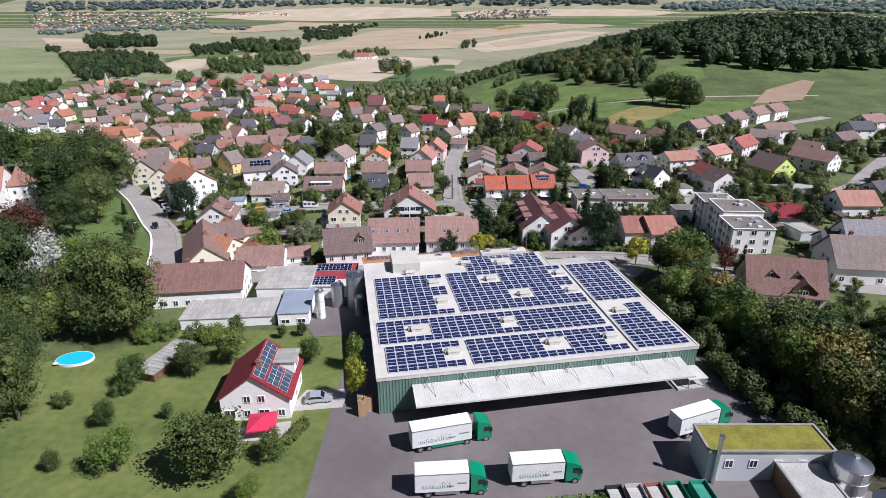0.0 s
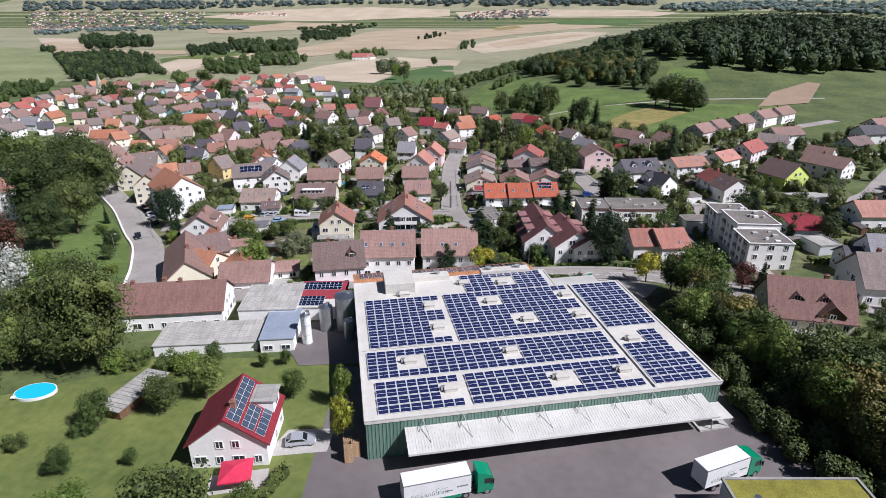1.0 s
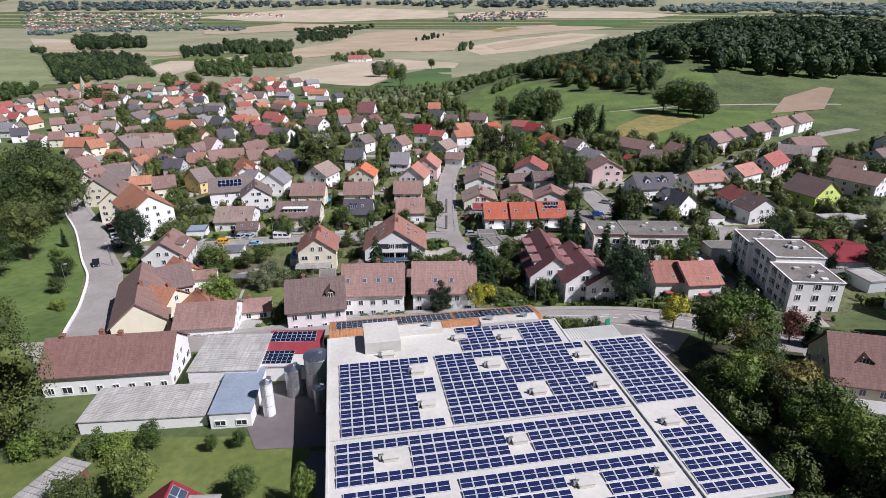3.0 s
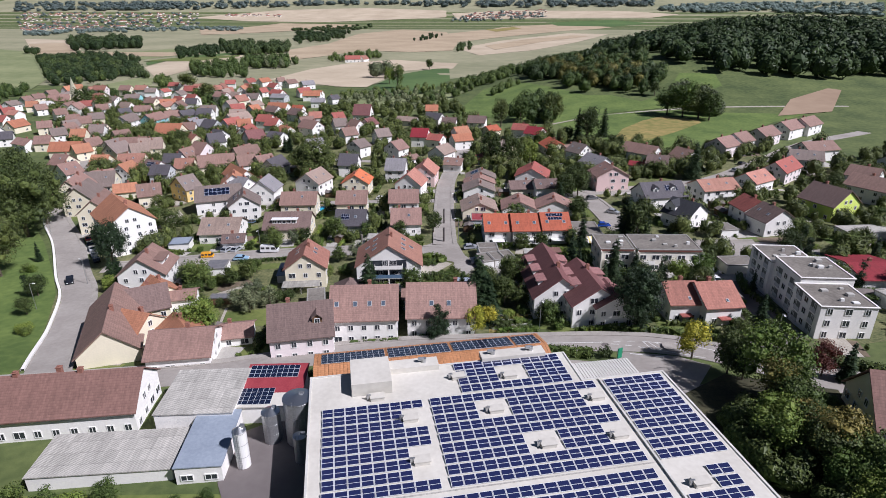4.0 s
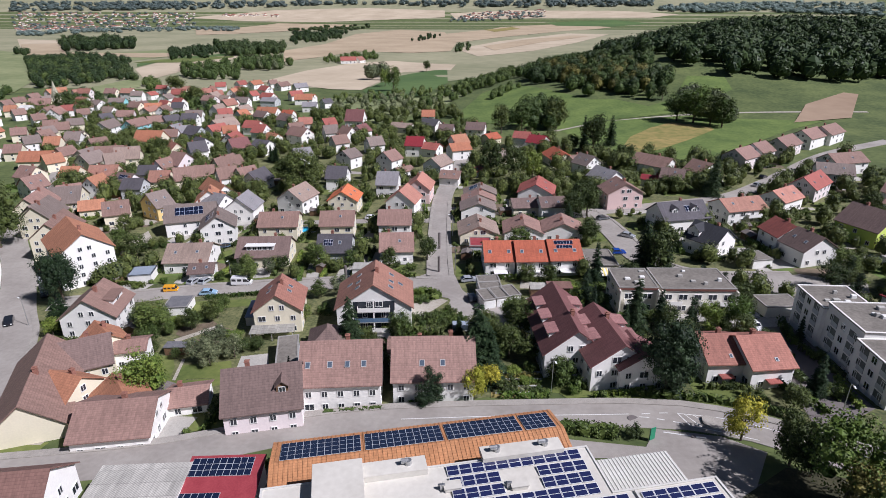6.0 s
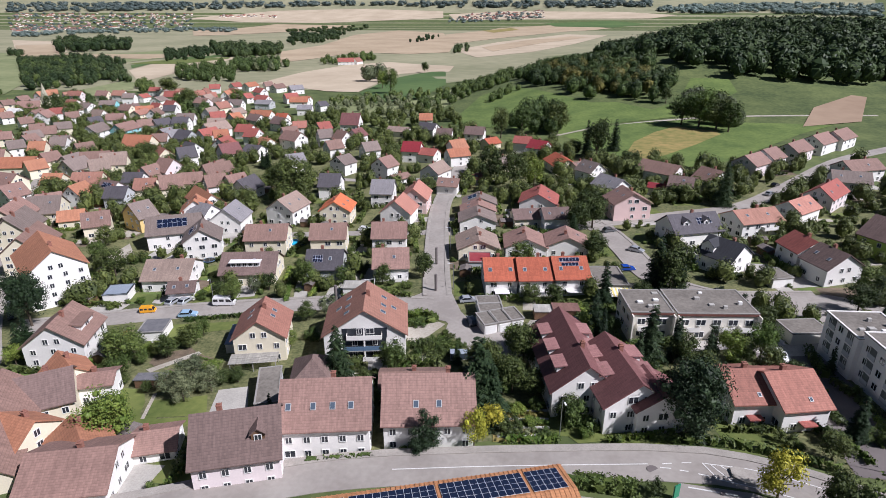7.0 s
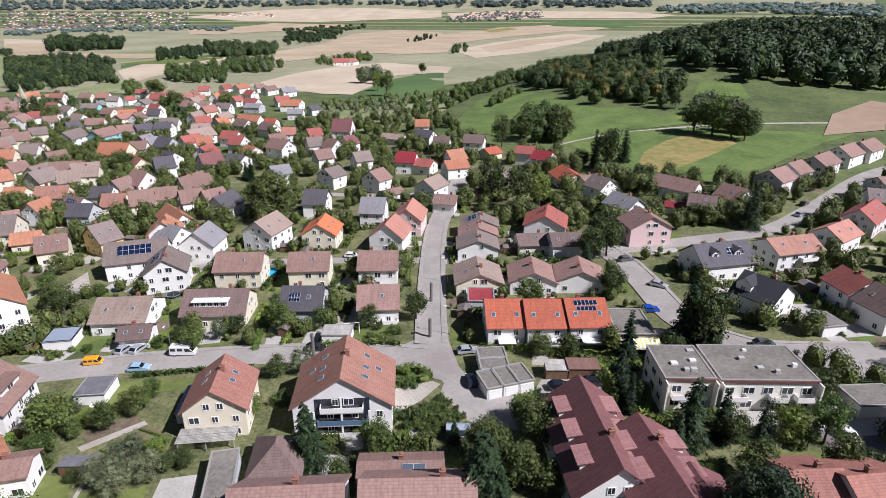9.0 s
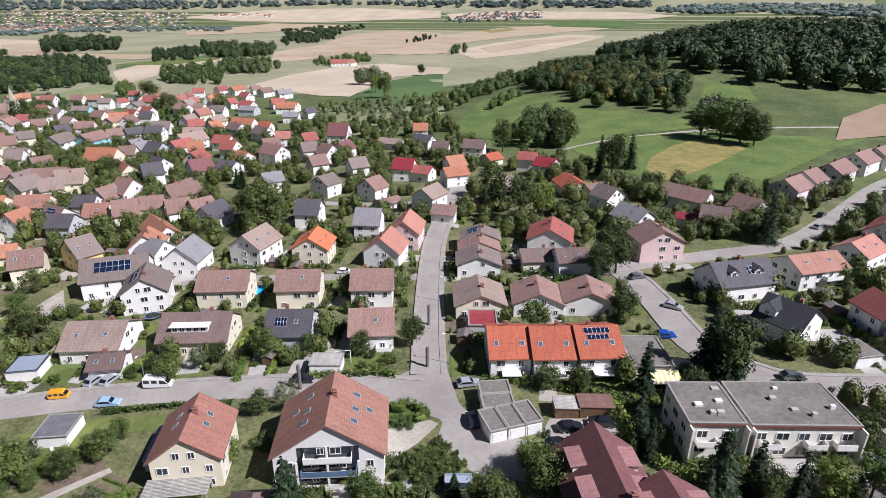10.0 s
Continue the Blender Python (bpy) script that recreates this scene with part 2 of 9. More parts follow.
def box(bm, x0, y0, z0, x1, y1, z1, mat=0, bevel=0.0):
    vs = [bm.verts.new((x, y, z)) for z in (z0, z1) for x, y in ((x0, y0), (x1, y0), (x1, y1), (x0, y1))]
    fs = [bm.faces.new([vs[i] for i in f]) for f in ((3, 2, 1, 0), (4, 5, 6, 7), (0, 1, 5, 4), (1, 2, 6, 5), (2, 3, 7, 6), (3, 0, 4, 7))]
    for f in fs:
        f.material_index = mat
    if bevel:
        bmesh.ops.bevel(bm, geom=list({e for f in fs for e in f.edges}), offset=bevel, segments=1, affect="EDGES")
    return fs


def boxes(*dims, bevel=0.0):
    bm = bmesh.new()
    for d in dims:
        box(bm, *d, bevel=bevel)
    return bm


def prism(bm, outline, axis_from, axis_to, plane="yz", mat=0):
    """An outline of 2D points swept along the third axis."""
    def place(p, v):
        return {"yz": (v, p[0], p[1]), "xz": (p[0], v, p[1]), "xy": (p[0], p[1], v)}[plane]
    a = [bm.verts.new(place(p, axis_from)) for p in outline]
    b = [bm.verts.new(place(p, axis_to)) for p in outline]
    n = len(outline)
    fs = [bm.faces.new(a[::-1]), bm.faces.new(b)] + [bm.faces.new((a[i], a[(i + 1) % n], b[(i + 1) % n], b[i])) for i in range(n)]
    for f in fs:
        f.material_index = mat
    return fs


def rod(bm, p, q, r, sides=6, r2=None):
    """A round bar from p to q."""
    p, q = Vector(p), Vector(q)
    turn = (q - p).to_track_quat("Z", "Y").to_matrix()
    rings = []
    for c, rad in ((p, r), (q, r if r2 is None else r2)):
        rings.append([bm.verts.new(c + turn @ Vector((rad * math.cos(2 * math.pi * i / sides), rad * math.sin(2 * math.pi * i / sides), 0))) for i in range(sides)])
    for i in range(sides):
        bm.faces.new((rings[0][i], rings[0][(i + 1) % sides], rings[1][(i + 1) % sides], rings[1][i]))
    bm.faces.new(rings[0][::-1]), bm.faces.new(rings[1])


def tidy(bm):
    bmesh.ops.recalc_face_normals(bm, faces=bm.faces)
    return bm


# ---- ground ----


def ground_sheet():
    """One sheet to the horizon: fine cells near the walk, coarse ones far off."""
    xs = [-4200, -3000, -2200, -1600, -1200, -900, -700] + list(range(-560, -240, 20)) + list(range(-240, 241, 8)) + list(range(260, 581, 20)) + [700, 900, 1200, 1600, 2200, 3000, 4200]
    ys = [-400, -200, -100, -50] + list(range(-20, 112, 8)) + list(range(112, 166, 3)) + list(range(168, 480, 8)) + list(range(480, 1100, 20)) + list(range(1100, 2600, 75)) + list(range(2600, 4800, 150))
    verts = [(x, y, land(x, y)) for y in ys for x in xs]
    w = len(xs)
    faces = [(j * w + i, j * w + i + 1, (j + 1) * w + i + 1, (j + 1) * w + i) for j in range(len(ys) - 1) for i in range(w - 1)]
    me = bpy.data.meshes.new("ground")
    me.from_pydata(verts, [], faces)
    me.polygons.foreach_set("use_smooth", [True] * len(faces))
    me.materials.append(M_GRASS)
    return tagged(new("ground", me), "green valley ground with rough grass between the houses", "ground", kind="structure")


ground_sheet()


def patch(name, outline, mat, lift, label, category="field", cell=12.0, kind="structure"):
    """A piece of ground with its own cover, laid over the land."""
    bm = bmesh.new()
    bm.faces.new([bm.verts.new((x, y, 0)) for x, y in outline])
    for axis in (0, 1):
        vals = [p[axis] for p in outline]
        v = math.floor(min(vals) / cell) * cell + cell
        while v < max(vals):
            co, no = [0, 0, 0], [0, 0, 0]
            co[axis], no[axis] = v, 1
            bmesh.ops.bisect_plane(bm, geom=bm.verts[:] + bm.edges[:] + bm.faces[:], plane_co=co, plane_no=no)
            v += min(cell, 3) if axis and 112 <= v < 165 else cell
    for v in bm.verts:
        v.co.z = land(v.co.x, v.co.y) + lift
    tidy(bm)
    if sum(f.normal.z for f in bm.faces) < 0:
        bmesh.ops.reverse_faces(bm, faces=bm.faces)
    return tagged(new(name, mesh_of(name, bm, mat)), label, category, kind=kind)


ROADS = []


def smooth_line(pts, gap=4.0):
    """Points every few metres on a smooth curve through pts."""
    p = [Vector(pts[0]) * 2 - Vector(pts[1])] + [Vector(q) for q in pts] + [Vector(pts[-1]) * 2 - Vector(pts[-2])]
    out = []
    for a, b, c, d in zip(p, p[1:], p[2:], p[3:]):
        n = max(1, int((c - b).length / gap))
        for i in range(n):
            t = i / n
            out.append(0.5 * (2 * b + (c - a) * t + (2 * a - 5 * b + 4 * c - d) * t * t + (3 * b - 3 * c + d - a) * t ** 3))
    return out + [p[-2]]


def strip(bm, line, left, right, low, high, mat=0):
    """A raised band along a line, between two offsets to its left, from low to high above the land."""
    rows = []
    for i, p in enumerate(line):
        d = (line[min(i + 1, len(line) - 1)] - line[max(i - 1, 0)]).normalized()
        n = Vector((-d.y, d.x))
        a, b = p + n * left, p + n * right
        za = land(p.x, p.y)
        rows.append([bm.verts.new((q.x, q.y, max(za, land(q.x, q.y)) + h)) for q, h in ((a, low), (a, high), (b, high), (b, low))])
    for r, s in zip(rows, rows[1:]):
        for k in range(3):
            bm.faces.new((r[k], s[k], s[k + 1], r[k + 1])).material_index = mat


def road(name, pts, width, label, pave=(0, 0), mat=None, mark=False, height=0.1):
    """A road with raised kerbed pavements (left width, right width)."""
    line = smooth_line(pts)
    ROADS.append((line, width / 2 + max(pave)))
    bm = bmesh.new()
    strip(bm, line, width / 2, -width / 2, -0.3, height)
    tagged(new(name, mesh_of(name, tidy(bm), mat or M_ASPHALT)), label, "road", kind="structure")
    for side, w in ((1, pave[0]), (-1, pave[1])):
        if w:
            bm = bmesh.new()
            strip(bm, line, side * width / 2, side * (width / 2 + w), -0.3, height + 0.12)
            tagged(new("pavement", mesh_of("pavement", tidy(bm), M_WALK)), "pale grey kerbed pavement beside the road", "pavement", kind="structure")
    if mark:
        bm = bmesh.new()
        for i in range(0, len(line) - 1, 2):
            strip(bm, line[i:i + 2], 0.07, -0.07, 0, height + 0.012)
        tagged(new("lane_marking", mesh_of("lane_marking", tidy(bm), M_PAINT)), "dashed white line painted on the asphalt", "road marking", kind="structure")


road("main_road", [(-100.1, 122.7), (-69.1, 128), (-46.2, 132.4), (-26.6, 139.9), (-14.6, 142.4), (-1.7, 143.3), (15.3, 143.8), (27.4, 143.9), (35.3, 143.1), (44.5, 139.4), (55, 131.5), (66.9, 124.6), (100, 116), (150, 112)], 6.6, "grey asphalt main road curving through the town", (1.5, 0))
road("castle_road", [(-77.5, 128), (-85.3, 142.4), (-92.7, 157.8), (-101.7, 174.3), (-111.9, 187.3), (-132.5, 215.1), (-155.6, 242.9), (-169.1, 268.3), (-189.5, 309.6), (-222.2, 371.9)], 6.8, "pale asphalt road curving below the castle meadow", (0, 1.4))
road("centre_street", [(-7.3, 206.5), (-7.6, 211), (-8.3, 221.1), (-9.4, 244.5), (-10.1, 267.9), (-9.8, 287.4), (-7.3, 311.1), (-4.5, 332.6), (-2.1, 358.2)], 5.0, "pale asphalt residential street with pavements", (1.0, 1.4))
road("cross_street", [(-105.3, 191.3), (-86.8, 195.7), (-67.3, 199.7), (-46.1, 202), (-24.2, 202.7), (-8.3, 200.7)], 6.5, "pale asphalt side street with parked cars", (1.2, 0))
road("upper_street", [(-79, 252.8), (-64.2, 255.7), (-35.4, 255.9), (-10.7, 254.7)], 4.5, "narrow pale asphalt lane between gardens")
road("far_lane", [(-81.1, 338.1), (-50.2, 327.5), (-27.4, 325.4), (-5.3, 326.5)], 4.5, "narrow asphalt lane between gardens")
road("east_street", [(39.6, 260.7), (43.2, 253.4), (45.8, 237.2), (47.9, 217), (53.8, 206.1), (63.1, 200.8), (82.1, 199.8)], 7.6, "pale asphalt street bending between houses", (1.0, 0))
road("ridge_street", [(40, 258.9), (70.4, 266.7), (94.9, 274.6), (119.7, 295.5), (165, 338.3), (210.6, 365.5)], 5.5, "pale asphalt street climbing between houses", (0, 1.2))
road("hill_street", [(200.9, 280.9), (175.2, 255.0), (153.8, 230.9), (137.6, 212.8), (121.5, 203.0), (110.8, 200.7)], 5.5, "pale asphalt street bending down between gardens")
road("field_path", [(46.2, 408.3), (67.9, 423.6), (94.2, 433), (126.6, 438.9), (157.9, 440.7), (242.2, 435.2)], 3.0, "pale gravel path across the meadow", mat=M_GRAVEL)
patch("garage_court", [(-5.3, 182.3), (3.2, 178.3), (13.7, 176.3), (16.8, 183.3), (8.4, 187.3), (1.1, 190.3), (-3.2, 195.5)], M_ASPHALT, 0.09, "pale asphalt court before the garages", "court")
patch("yard", [(-19, 20), (-24.2, 129), (-18.2, 131.2), (-14, 76), (37, 88), (31.1, 125.8), (40.2, 126.9), (46, 90), (80, 60), (80, 20)], M_LOT, 0.05, "dark grey asphalt loading yard of the depot", "yard")

# low white wall along the castle meadow, road markings and the traffic island
bm = bmesh.new()
strip(bm, ROADS[1][0][2:44], 3.5, 4.1, -0.3, 0.5)
tagged(new("wall_meadow", mesh_of("wall_meadow", tidy(bm), WALLS["white"])), "low white wall between road and meadow", "wall", kind="structure")


def road_top(x, y):
    """Height of the main road's surface."""
    line, best = ROADS[0][0], None
    for a, b in zip(line, line[1:]):
        d = b - a
        u = max(0.0, min(1.0, (Vector((x, y)) - a).dot(d) / d.length_squared))
        off = (Vector((x, y)) - a - d * u).length
        if best is None or off < best[0]:
            best = (off, a + d * u, d.normalized())
    off, p, d = best
    n = Vector((-d.y, d.x))
    side = (Vector((x, y)) - p).dot(n) / 3.3
    if abs(side) > 1.05:
        return land(x, y) + 0.1
    za = land(p.x, p.y)
    l, r = (max(za, land(p.x + n.x * k, p.y + n.y * k)) for k in (3.3, -3.3))
    return r + (l - r) * (side + 1) / 2 + 0.1


def stripe(pts, width=0.14):
    bm = bmesh.new()
    line, rows = smooth_line(pts, 1.0), []
    for i, p in enumerate(line):
        d = (line[min(i + 1, len(line) - 1)] - line[max(i - 1, 0)]).normalized() * (width / 2)
        rows.append([bm.verts.new((q.x, q.y, road_top(q.x, q.y) + 0.03)) for q in (p + Vector((-d.y, d.x)), p - Vector((-d.y, d.x)))])
    for a, b in zip(rows, rows[1:]):
        bm.faces.new((a[1], b[1], b[0], a[0]))
    tagged(new("road_marking", mesh_of("road_marking", tidy(bm), M_PAINT)), "white line painted on the asphalt", "road marking", kind="structure")


stripe([(-10.4, 143.1), (2.1, 143.7), (14.1, 144), (26.8, 144.2)], 0.18)
for a, b in (((28.9, 144.2), (30.3, 144.3)), ((28.3, 143.4), (29.8, 143.2)), ((31.7, 144.4), (33.1, 144.4)), ((30.9, 142.8), (32, 142.5)), ((33.2, 142), (34.5, 141.5))):
    stripe([a, b], 0.2)
for pts in ([(34.6, 144.3), (37.9, 143.5), (41.6, 142.4), (47.3, 139.2), (54.9, 133.2)], [(34.6, 144.3), (35.5, 140.8)], [(35.5, 140.8), (39.4, 139.1), (44, 136.7)], [(35.6, 144), (37.1, 140.4)], [(36.8, 143.8), (38, 141.9)]):
    stripe(pts, 0.16)
stripe([(30.8, 139.2), (36.6, 137.4)], 0.3)
bm = bmesh.new()
z = road_top(38.3, 141.8)
prism(bm, [(37.5, 141.2), (38.1, 140.4), (40.6, 139.4), (41.6, 141.9), (38.8, 143.1), (37.8, 142.8)], z - 0.2, z + 0.3, "xy")
tagged(new("pavement", mesh_of("pavement", tidy(bm), M_WALK)), "raised kerbed traffic island", "pavement", kind="structure")
for x, y, r in ((27.2, 143, 0.85), (34.8, 137.8, 0.35), (-7.6, 209.3, 0.35), (-8.4, 227.2, 0.35), (-31.6, 201.9, 0.35)):
    bm = bmesh.new()
    rod(bm, (x, y, land(x, y)), (x, y, max(land(x, y) + 0.205, road_top(x, y) + 0.02 if y < 160 else 0)), r, 20)
    tagged(new("manhole", mesh_of("manhole", tidy(bm), M_LOT)), "round dark manhole cover in the asphalt", "manhole")
patch("yard_drive", [(12.2, 132.4), (12.8, 137.9), (22.5, 136.1), (27, 135.2), (29.9, 140.2), (39, 137.9), (43.7, 133.7), (37.1, 123.7), (31.1, 124.8), (27.4, 132.4)], M_ASPHALT, 0.09, "pale asphalt drive from the road to the yard", "drive", 4)

# ---- houses ----


def window_mesh(w, h, glazed):
    """A frame with two lights, set proud of the wall; glazed: the glass belongs to the same mesh."""
    xs, zs = (-w / 2, -w / 2 + 0.1, -0.04, 0.04, w / 2 - 0.1, w / 2), (0, 0.1, h - 0.1, h)
    bm = bmesh.new()
    grid = [[bm.verts.new((x, -0.07, z)) for x in xs] for z in zs]
    lights = []
    for j in range(3):
        for i in range(5):
            f = bm.faces.new((grid[j][i], grid[j][i + 1], grid[j + 1][i + 1], grid[j + 1][i]))
            if j == 1 and i in (1, 3):
                lights.append(f)
    rim = [e for e in bm.edges if len(e.link_faces) == 1]
    back = bmesh.ops.extrude_edge_only(bm, edges=rim)
    for v in (g for g in back["geom"] if isinstance(g, bmesh.types.BMVert)):
        v.co.y += 0.12
    for f in lights:
        ret = bmesh.ops.extrude_discrete_faces(bm, faces=[f])
        g = ret["faces"][0]
        for v in g.verts:
            v.co.y += 0.05
        g.material_index = 1
        if not glazed:
            bm.faces.remove(g)
    return mesh_of("window", bm, M_FRAME, M_GLASS)


def pane_mesh(w, h):
    return mesh_of("pane", tidy(boxes((-w / 2 + 0.1, -0.02, 0.1, -0.04, 0.0, h - 0.1))), M_GLASS)


WINDOWS = {}
TAKEN = []
DIMS = {}
ROOF_WORDS = {"terracotta": "terracotta", "redbrown": "red-brown", "rosebrown": "faded rose-brown", "slate": "dark slate-grey", "darkbrown": "dark brown", "beigebrown": "beige-brown", "greybrown": "grey-brown", "orange": "orange", "grey": "grey", "brightorange": "bright orange", "salmon": "salmon-red", "brown": "brown", "fadedred": "faded red", "orangered": "orange-red", "red": "red", "black": "black", "maroon": "maroon", "crimson": "crimson", "darkred": "dark red-brown", "redorange": "reddish orange", "white": "white"}
WALL_WORDS = {"white": "white", "cream": "cream", "ivory": "ivory", "pink": "pink", "pinkwhite": "pale pink", "grey": "grey", "yellow": "yellow", "teal": "pale blue", "lime": "lime-green"}


def add_window(parent, x, y, z, turn, w=1.1, h=1.3, panes=False):
    """A framed window on a wall; turn: degrees the outside faces from -y."""
    key = (w, h, panes)
    if key not in WINDOWS:
        WINDOWS[key] = window_mesh(w, h, not panes), pane_mesh(w, h)
    ob = part("window", WINDOWS[key][0], None, parent, at=pose(x, y, z, 0, 0, turn))
    if panes:
        part("pane", WINDOWS[key][1], None, ob)
        part("pane", WINDOWS[key][1], None, ob, at=pose(w / 2 - 0.06, 0, 0))
    return ob


def gable_roof(L, W, wall_h, pitch, over=0.55, thick=0.2):
    """Two thick slopes over a ridge along x."""
    t = math.tan(pitch)
    top, e = wall_h + t * W / 2 + 0.1, over
    low = wall_h - t * e + 0.1
    bm = bmesh.new()
    o = [(-W / 2 - e, low), (0, top), (W / 2 + e, low), (W / 2 + e, low + thick), (0, top + thick / math.cos(pitch)), (-W / 2 - e, low + thick)]
    for a, b in (((0, 1, 4, 5), 0), ((1, 2, 3, 4), 0)):
        prism(bm, [o[i] for i in a], -L / 2 - e * 0.8, L / 2 + e * 0.8)
    return tidy(bm)


def house_walls(L, W, wall_h, pitch, drop=2.5):
    t = math.tan(pitch)
    bm = bmesh.new()
    prism(bm, [(-W / 2, -drop), (W / 2, -drop), (W / 2, wall_h), (0, wall_h + t * W / 2), (-W / 2, wall_h)], -L / 2, L / 2)
    return tidy(bm)


def chimney_bm(h):
    bm = boxes((-0.35, -0.35, -1.2, 0.35, 0.35, h - 0.1))
    box(bm, -0.43, -0.43, h - 0.1, 0.43, 0.43, h)
    box(bm, -0.2, -0.2, h, 0.2, 0.2, h + 0.18)
    return tidy(bm)


CHIMNEY = {}


def house(x, y, yaw, L, W, wall_h, pitch, wall, roof, detail=False, group="houses of the town", base=None, windows=True):
    """A gabled house, its ridge along its own x axis, standing on the land."""
    rnd = random.Random(int(x * 31 + y * 17))
    z = land(x, y) if base is None else base
    TAKEN.append((x, y, math.hypot(L, W) / 2))
    ob = thing("house", pose(x, y, z, 0, 0, yaw), f"{WALL_WORDS[wall]} rendered house with {ROOF_WORDS[roof]} tiled gable roof", "house", group)
    p = radians(pitch)
    DIMS[ob.name] = L, W, wall_h, p
    part("wall", house_walls(L, W, wall_h, p), WALLS[wall], ob)
    part("roof", gable_roof(L, W, wall_h, p), ROOFS[roof], ob)
    rh = wall_h + math.tan(p) * W / 2
    cx = rnd.uniform(-L / 4, L / 4)
    if "c" not in CHIMNEY:
        CHIMNEY["c"] = mesh_of("chimney", chimney_bm(1.3), M_CHIMNEY)
    part("chimney", CHIMNEY["c"], None, ob, at=pose(cx, 0.6, rh - 0.3))
    storeys = max(1, int(wall_h / 2.4)) if windows else 0
    for turn, span, off in ((0, L, W / 2), (180, L, W / 2), (90, W, L / 2), (-90, W, L / 2)):
        heading = radians(yaw + turn) - math.pi / 2
        if math.sin(heading) > (0.4 if y < 280 else 0.1):
            continue                      # the far side never shows
        n = max(1, int(span / (2.6 if y < 165 else 3.3 if y < 300 else 5.2)))
        for s in range(storeys + (1 if turn % 180 and storeys else 0)):
            zz = 0.75 + s * min(2.6, (wall_h - 0.5) / storeys)
            m = n
            if s == storeys:
                m = 1 if W < 9 else 2
                if zz + 1.4 > rh - 1.0:
                    continue
            for i in range(m):
                if rnd.random() < (0.03 if y < 165 else 0.12):
                    continue
                u = (i - (m - 1) / 2) * (span / n if s < storeys else 2.2)
                c, sn = math.cos(radians(turn)), math.sin(radians(turn))
                px, py = u * c + (off + 0.02) * sn, u * sn - (off + 0.02) * c
                add_window(ob, px, py, zz, turn, *((1.1, 1.3) if rnd.random() < 0.8 else (1.7, 1.35)), panes=detail and y < 165)
    # lights on the slope of some roofs, solar fields on a few
    front = -1 if math.cos(radians(yaw)) > 0 else 1
    if 200 < y < 330 and windows and roof not in ("orangered", "slate", "black"):
        if rnd.random() < 0.5:
            for u in ((-0.28, 0.22) if rnd.random() < 0.6 else (0.1,)):
                roof_window(ob, u * L, rnd.uniform(0.4, 0.6), front, 0.8, 1.0)
        elif rnd.random() < 0.2:
            module(ob, on_slope(ob, -L * 0.3 if front < 0 else L * 0.3, 0.3, front), L * 0.55, W * 0.28, 6, 2)
    return ob



def on_slope(ob, x, f, side=-1, lift=0.24):
    """A place on a roof slope: x along the ridge, f from the eave (0) to the ridge (1); its y axis runs up the slope."""
    L, W, wall_h, p = DIMS[ob.name]
    y = side * W / 2 * (1 - f)
    z = wall_h + math.tan(p) * (W / 2) * f + 0.1 + lift / math.cos(p)
    m = Matrix.Translation((x, y, z)) @ (pose(0, 0, 0, 0, 0, 0) if side < 0 else pose(0, 0, 0, 0, 0, 180))
    return m @ Matrix.Rotation(p, 4, "X")


def roof_window(ob, x, f, side=-1, w=0.9, h=1.2):
    m = on_slope(ob, x, f, side, 0.16)
    fr = part("roof_window", tidy(boxes((-w / 2, -h / 2, 0, w / 2, h / 2, 0.12))), M_WHITEFRAME, ob, "", m)
    part("pane", tidy(boxes((-w / 2 + 0.1, -h / 2 + 0.1, 0.1, w / 2 - 0.1, h / 2 - 0.1, 0.135))), M_SKYPANE, fr)


M_WHITEFRAME = glossy("grey_flashing", (0.42, 0.42, 0.42), 0.5, 0.3)
M_SKYPANE = glossy("roof_glass", (0.10, 0.13, 0.17), 0.08, 0.2, 0.8)


def gable_dormer(ob, x, f, side, w=1.8, h=1.5, roof=None, wall=None):
    """A small gabled dormer standing out of a slope."""
    L, W, wall_h, p = DIMS[ob.name]
    y0 = W / 2 * (1 - f)
    z0 = wall_h + math.tan(p) * W / 2 * f
    back = min(y0, (h + w * 0.45) / math.tan(p) + 0.2)
    s = side
    bm = bmesh.new()
    prism(bm, [(-w / 2, z0 - 0.3), (w / 2, z0 - 0.3), (w / 2, z0 + h), (0, z0 + h + w * 0.42), (-w / 2, z0 + h)], s * y0, s * (y0 - back), "xz")
    for v in bm.verts:
        v.co.x += x
    d = part("dormer", tidy(bm), wall or WALLS["cream"], ob)
    bm = bmesh.new()
    for k in (-1, 1):
        prism(bm, [(0, z0 + h + w * 0.42 + 0.02), (k * (w / 2 + 0.25), z0 + h - 0.2), (k * (w / 2 + 0.25), z0 + h - 0.06), (0, z0 + h + w * 0.42 + 0.18)], s * (y0 + 0.3), s * (y0 - back), "xz")
    for v in bm.verts:
        v.co.x += x
    part("dormer_roof", tidy(bm), roof or ROOFS["darkbrown"], d)
    add_window(d, x, s * (y0 + 0.02), z0 + 0.15, 0 if s < 0 else 180, 1.1, 1.1)
    return d


def balcony(ob, x, y, z, w, depth, turn=0, mat=None, rail=None):
    """A slab with a railing, standing out from a wall; turn as for windows."""
    m = pose(x, y, z, 0, 0, turn)
    b = part("balcony", tidy(boxes((-w / 2, -depth, -0.18, w / 2, 0, 0))), mat or M_CONCRETE, ob, "", m)
    bm = bmesh.new()
    for d in ((-w / 2, -depth, 0, w / 2, -depth + 0.06, 0.95), (-w / 2, -depth + 0.06, 0, -w / 2 + 0.06, -0.02, 0.95), (w / 2 - 0.06, -depth + 0.06, 0, w / 2, -0.02, 0.95)):
        box(bm, *d)
    part("railing", tidy(bm), rail or WALLS["white"], b)
    return b



# ---- trees and shrubs ----


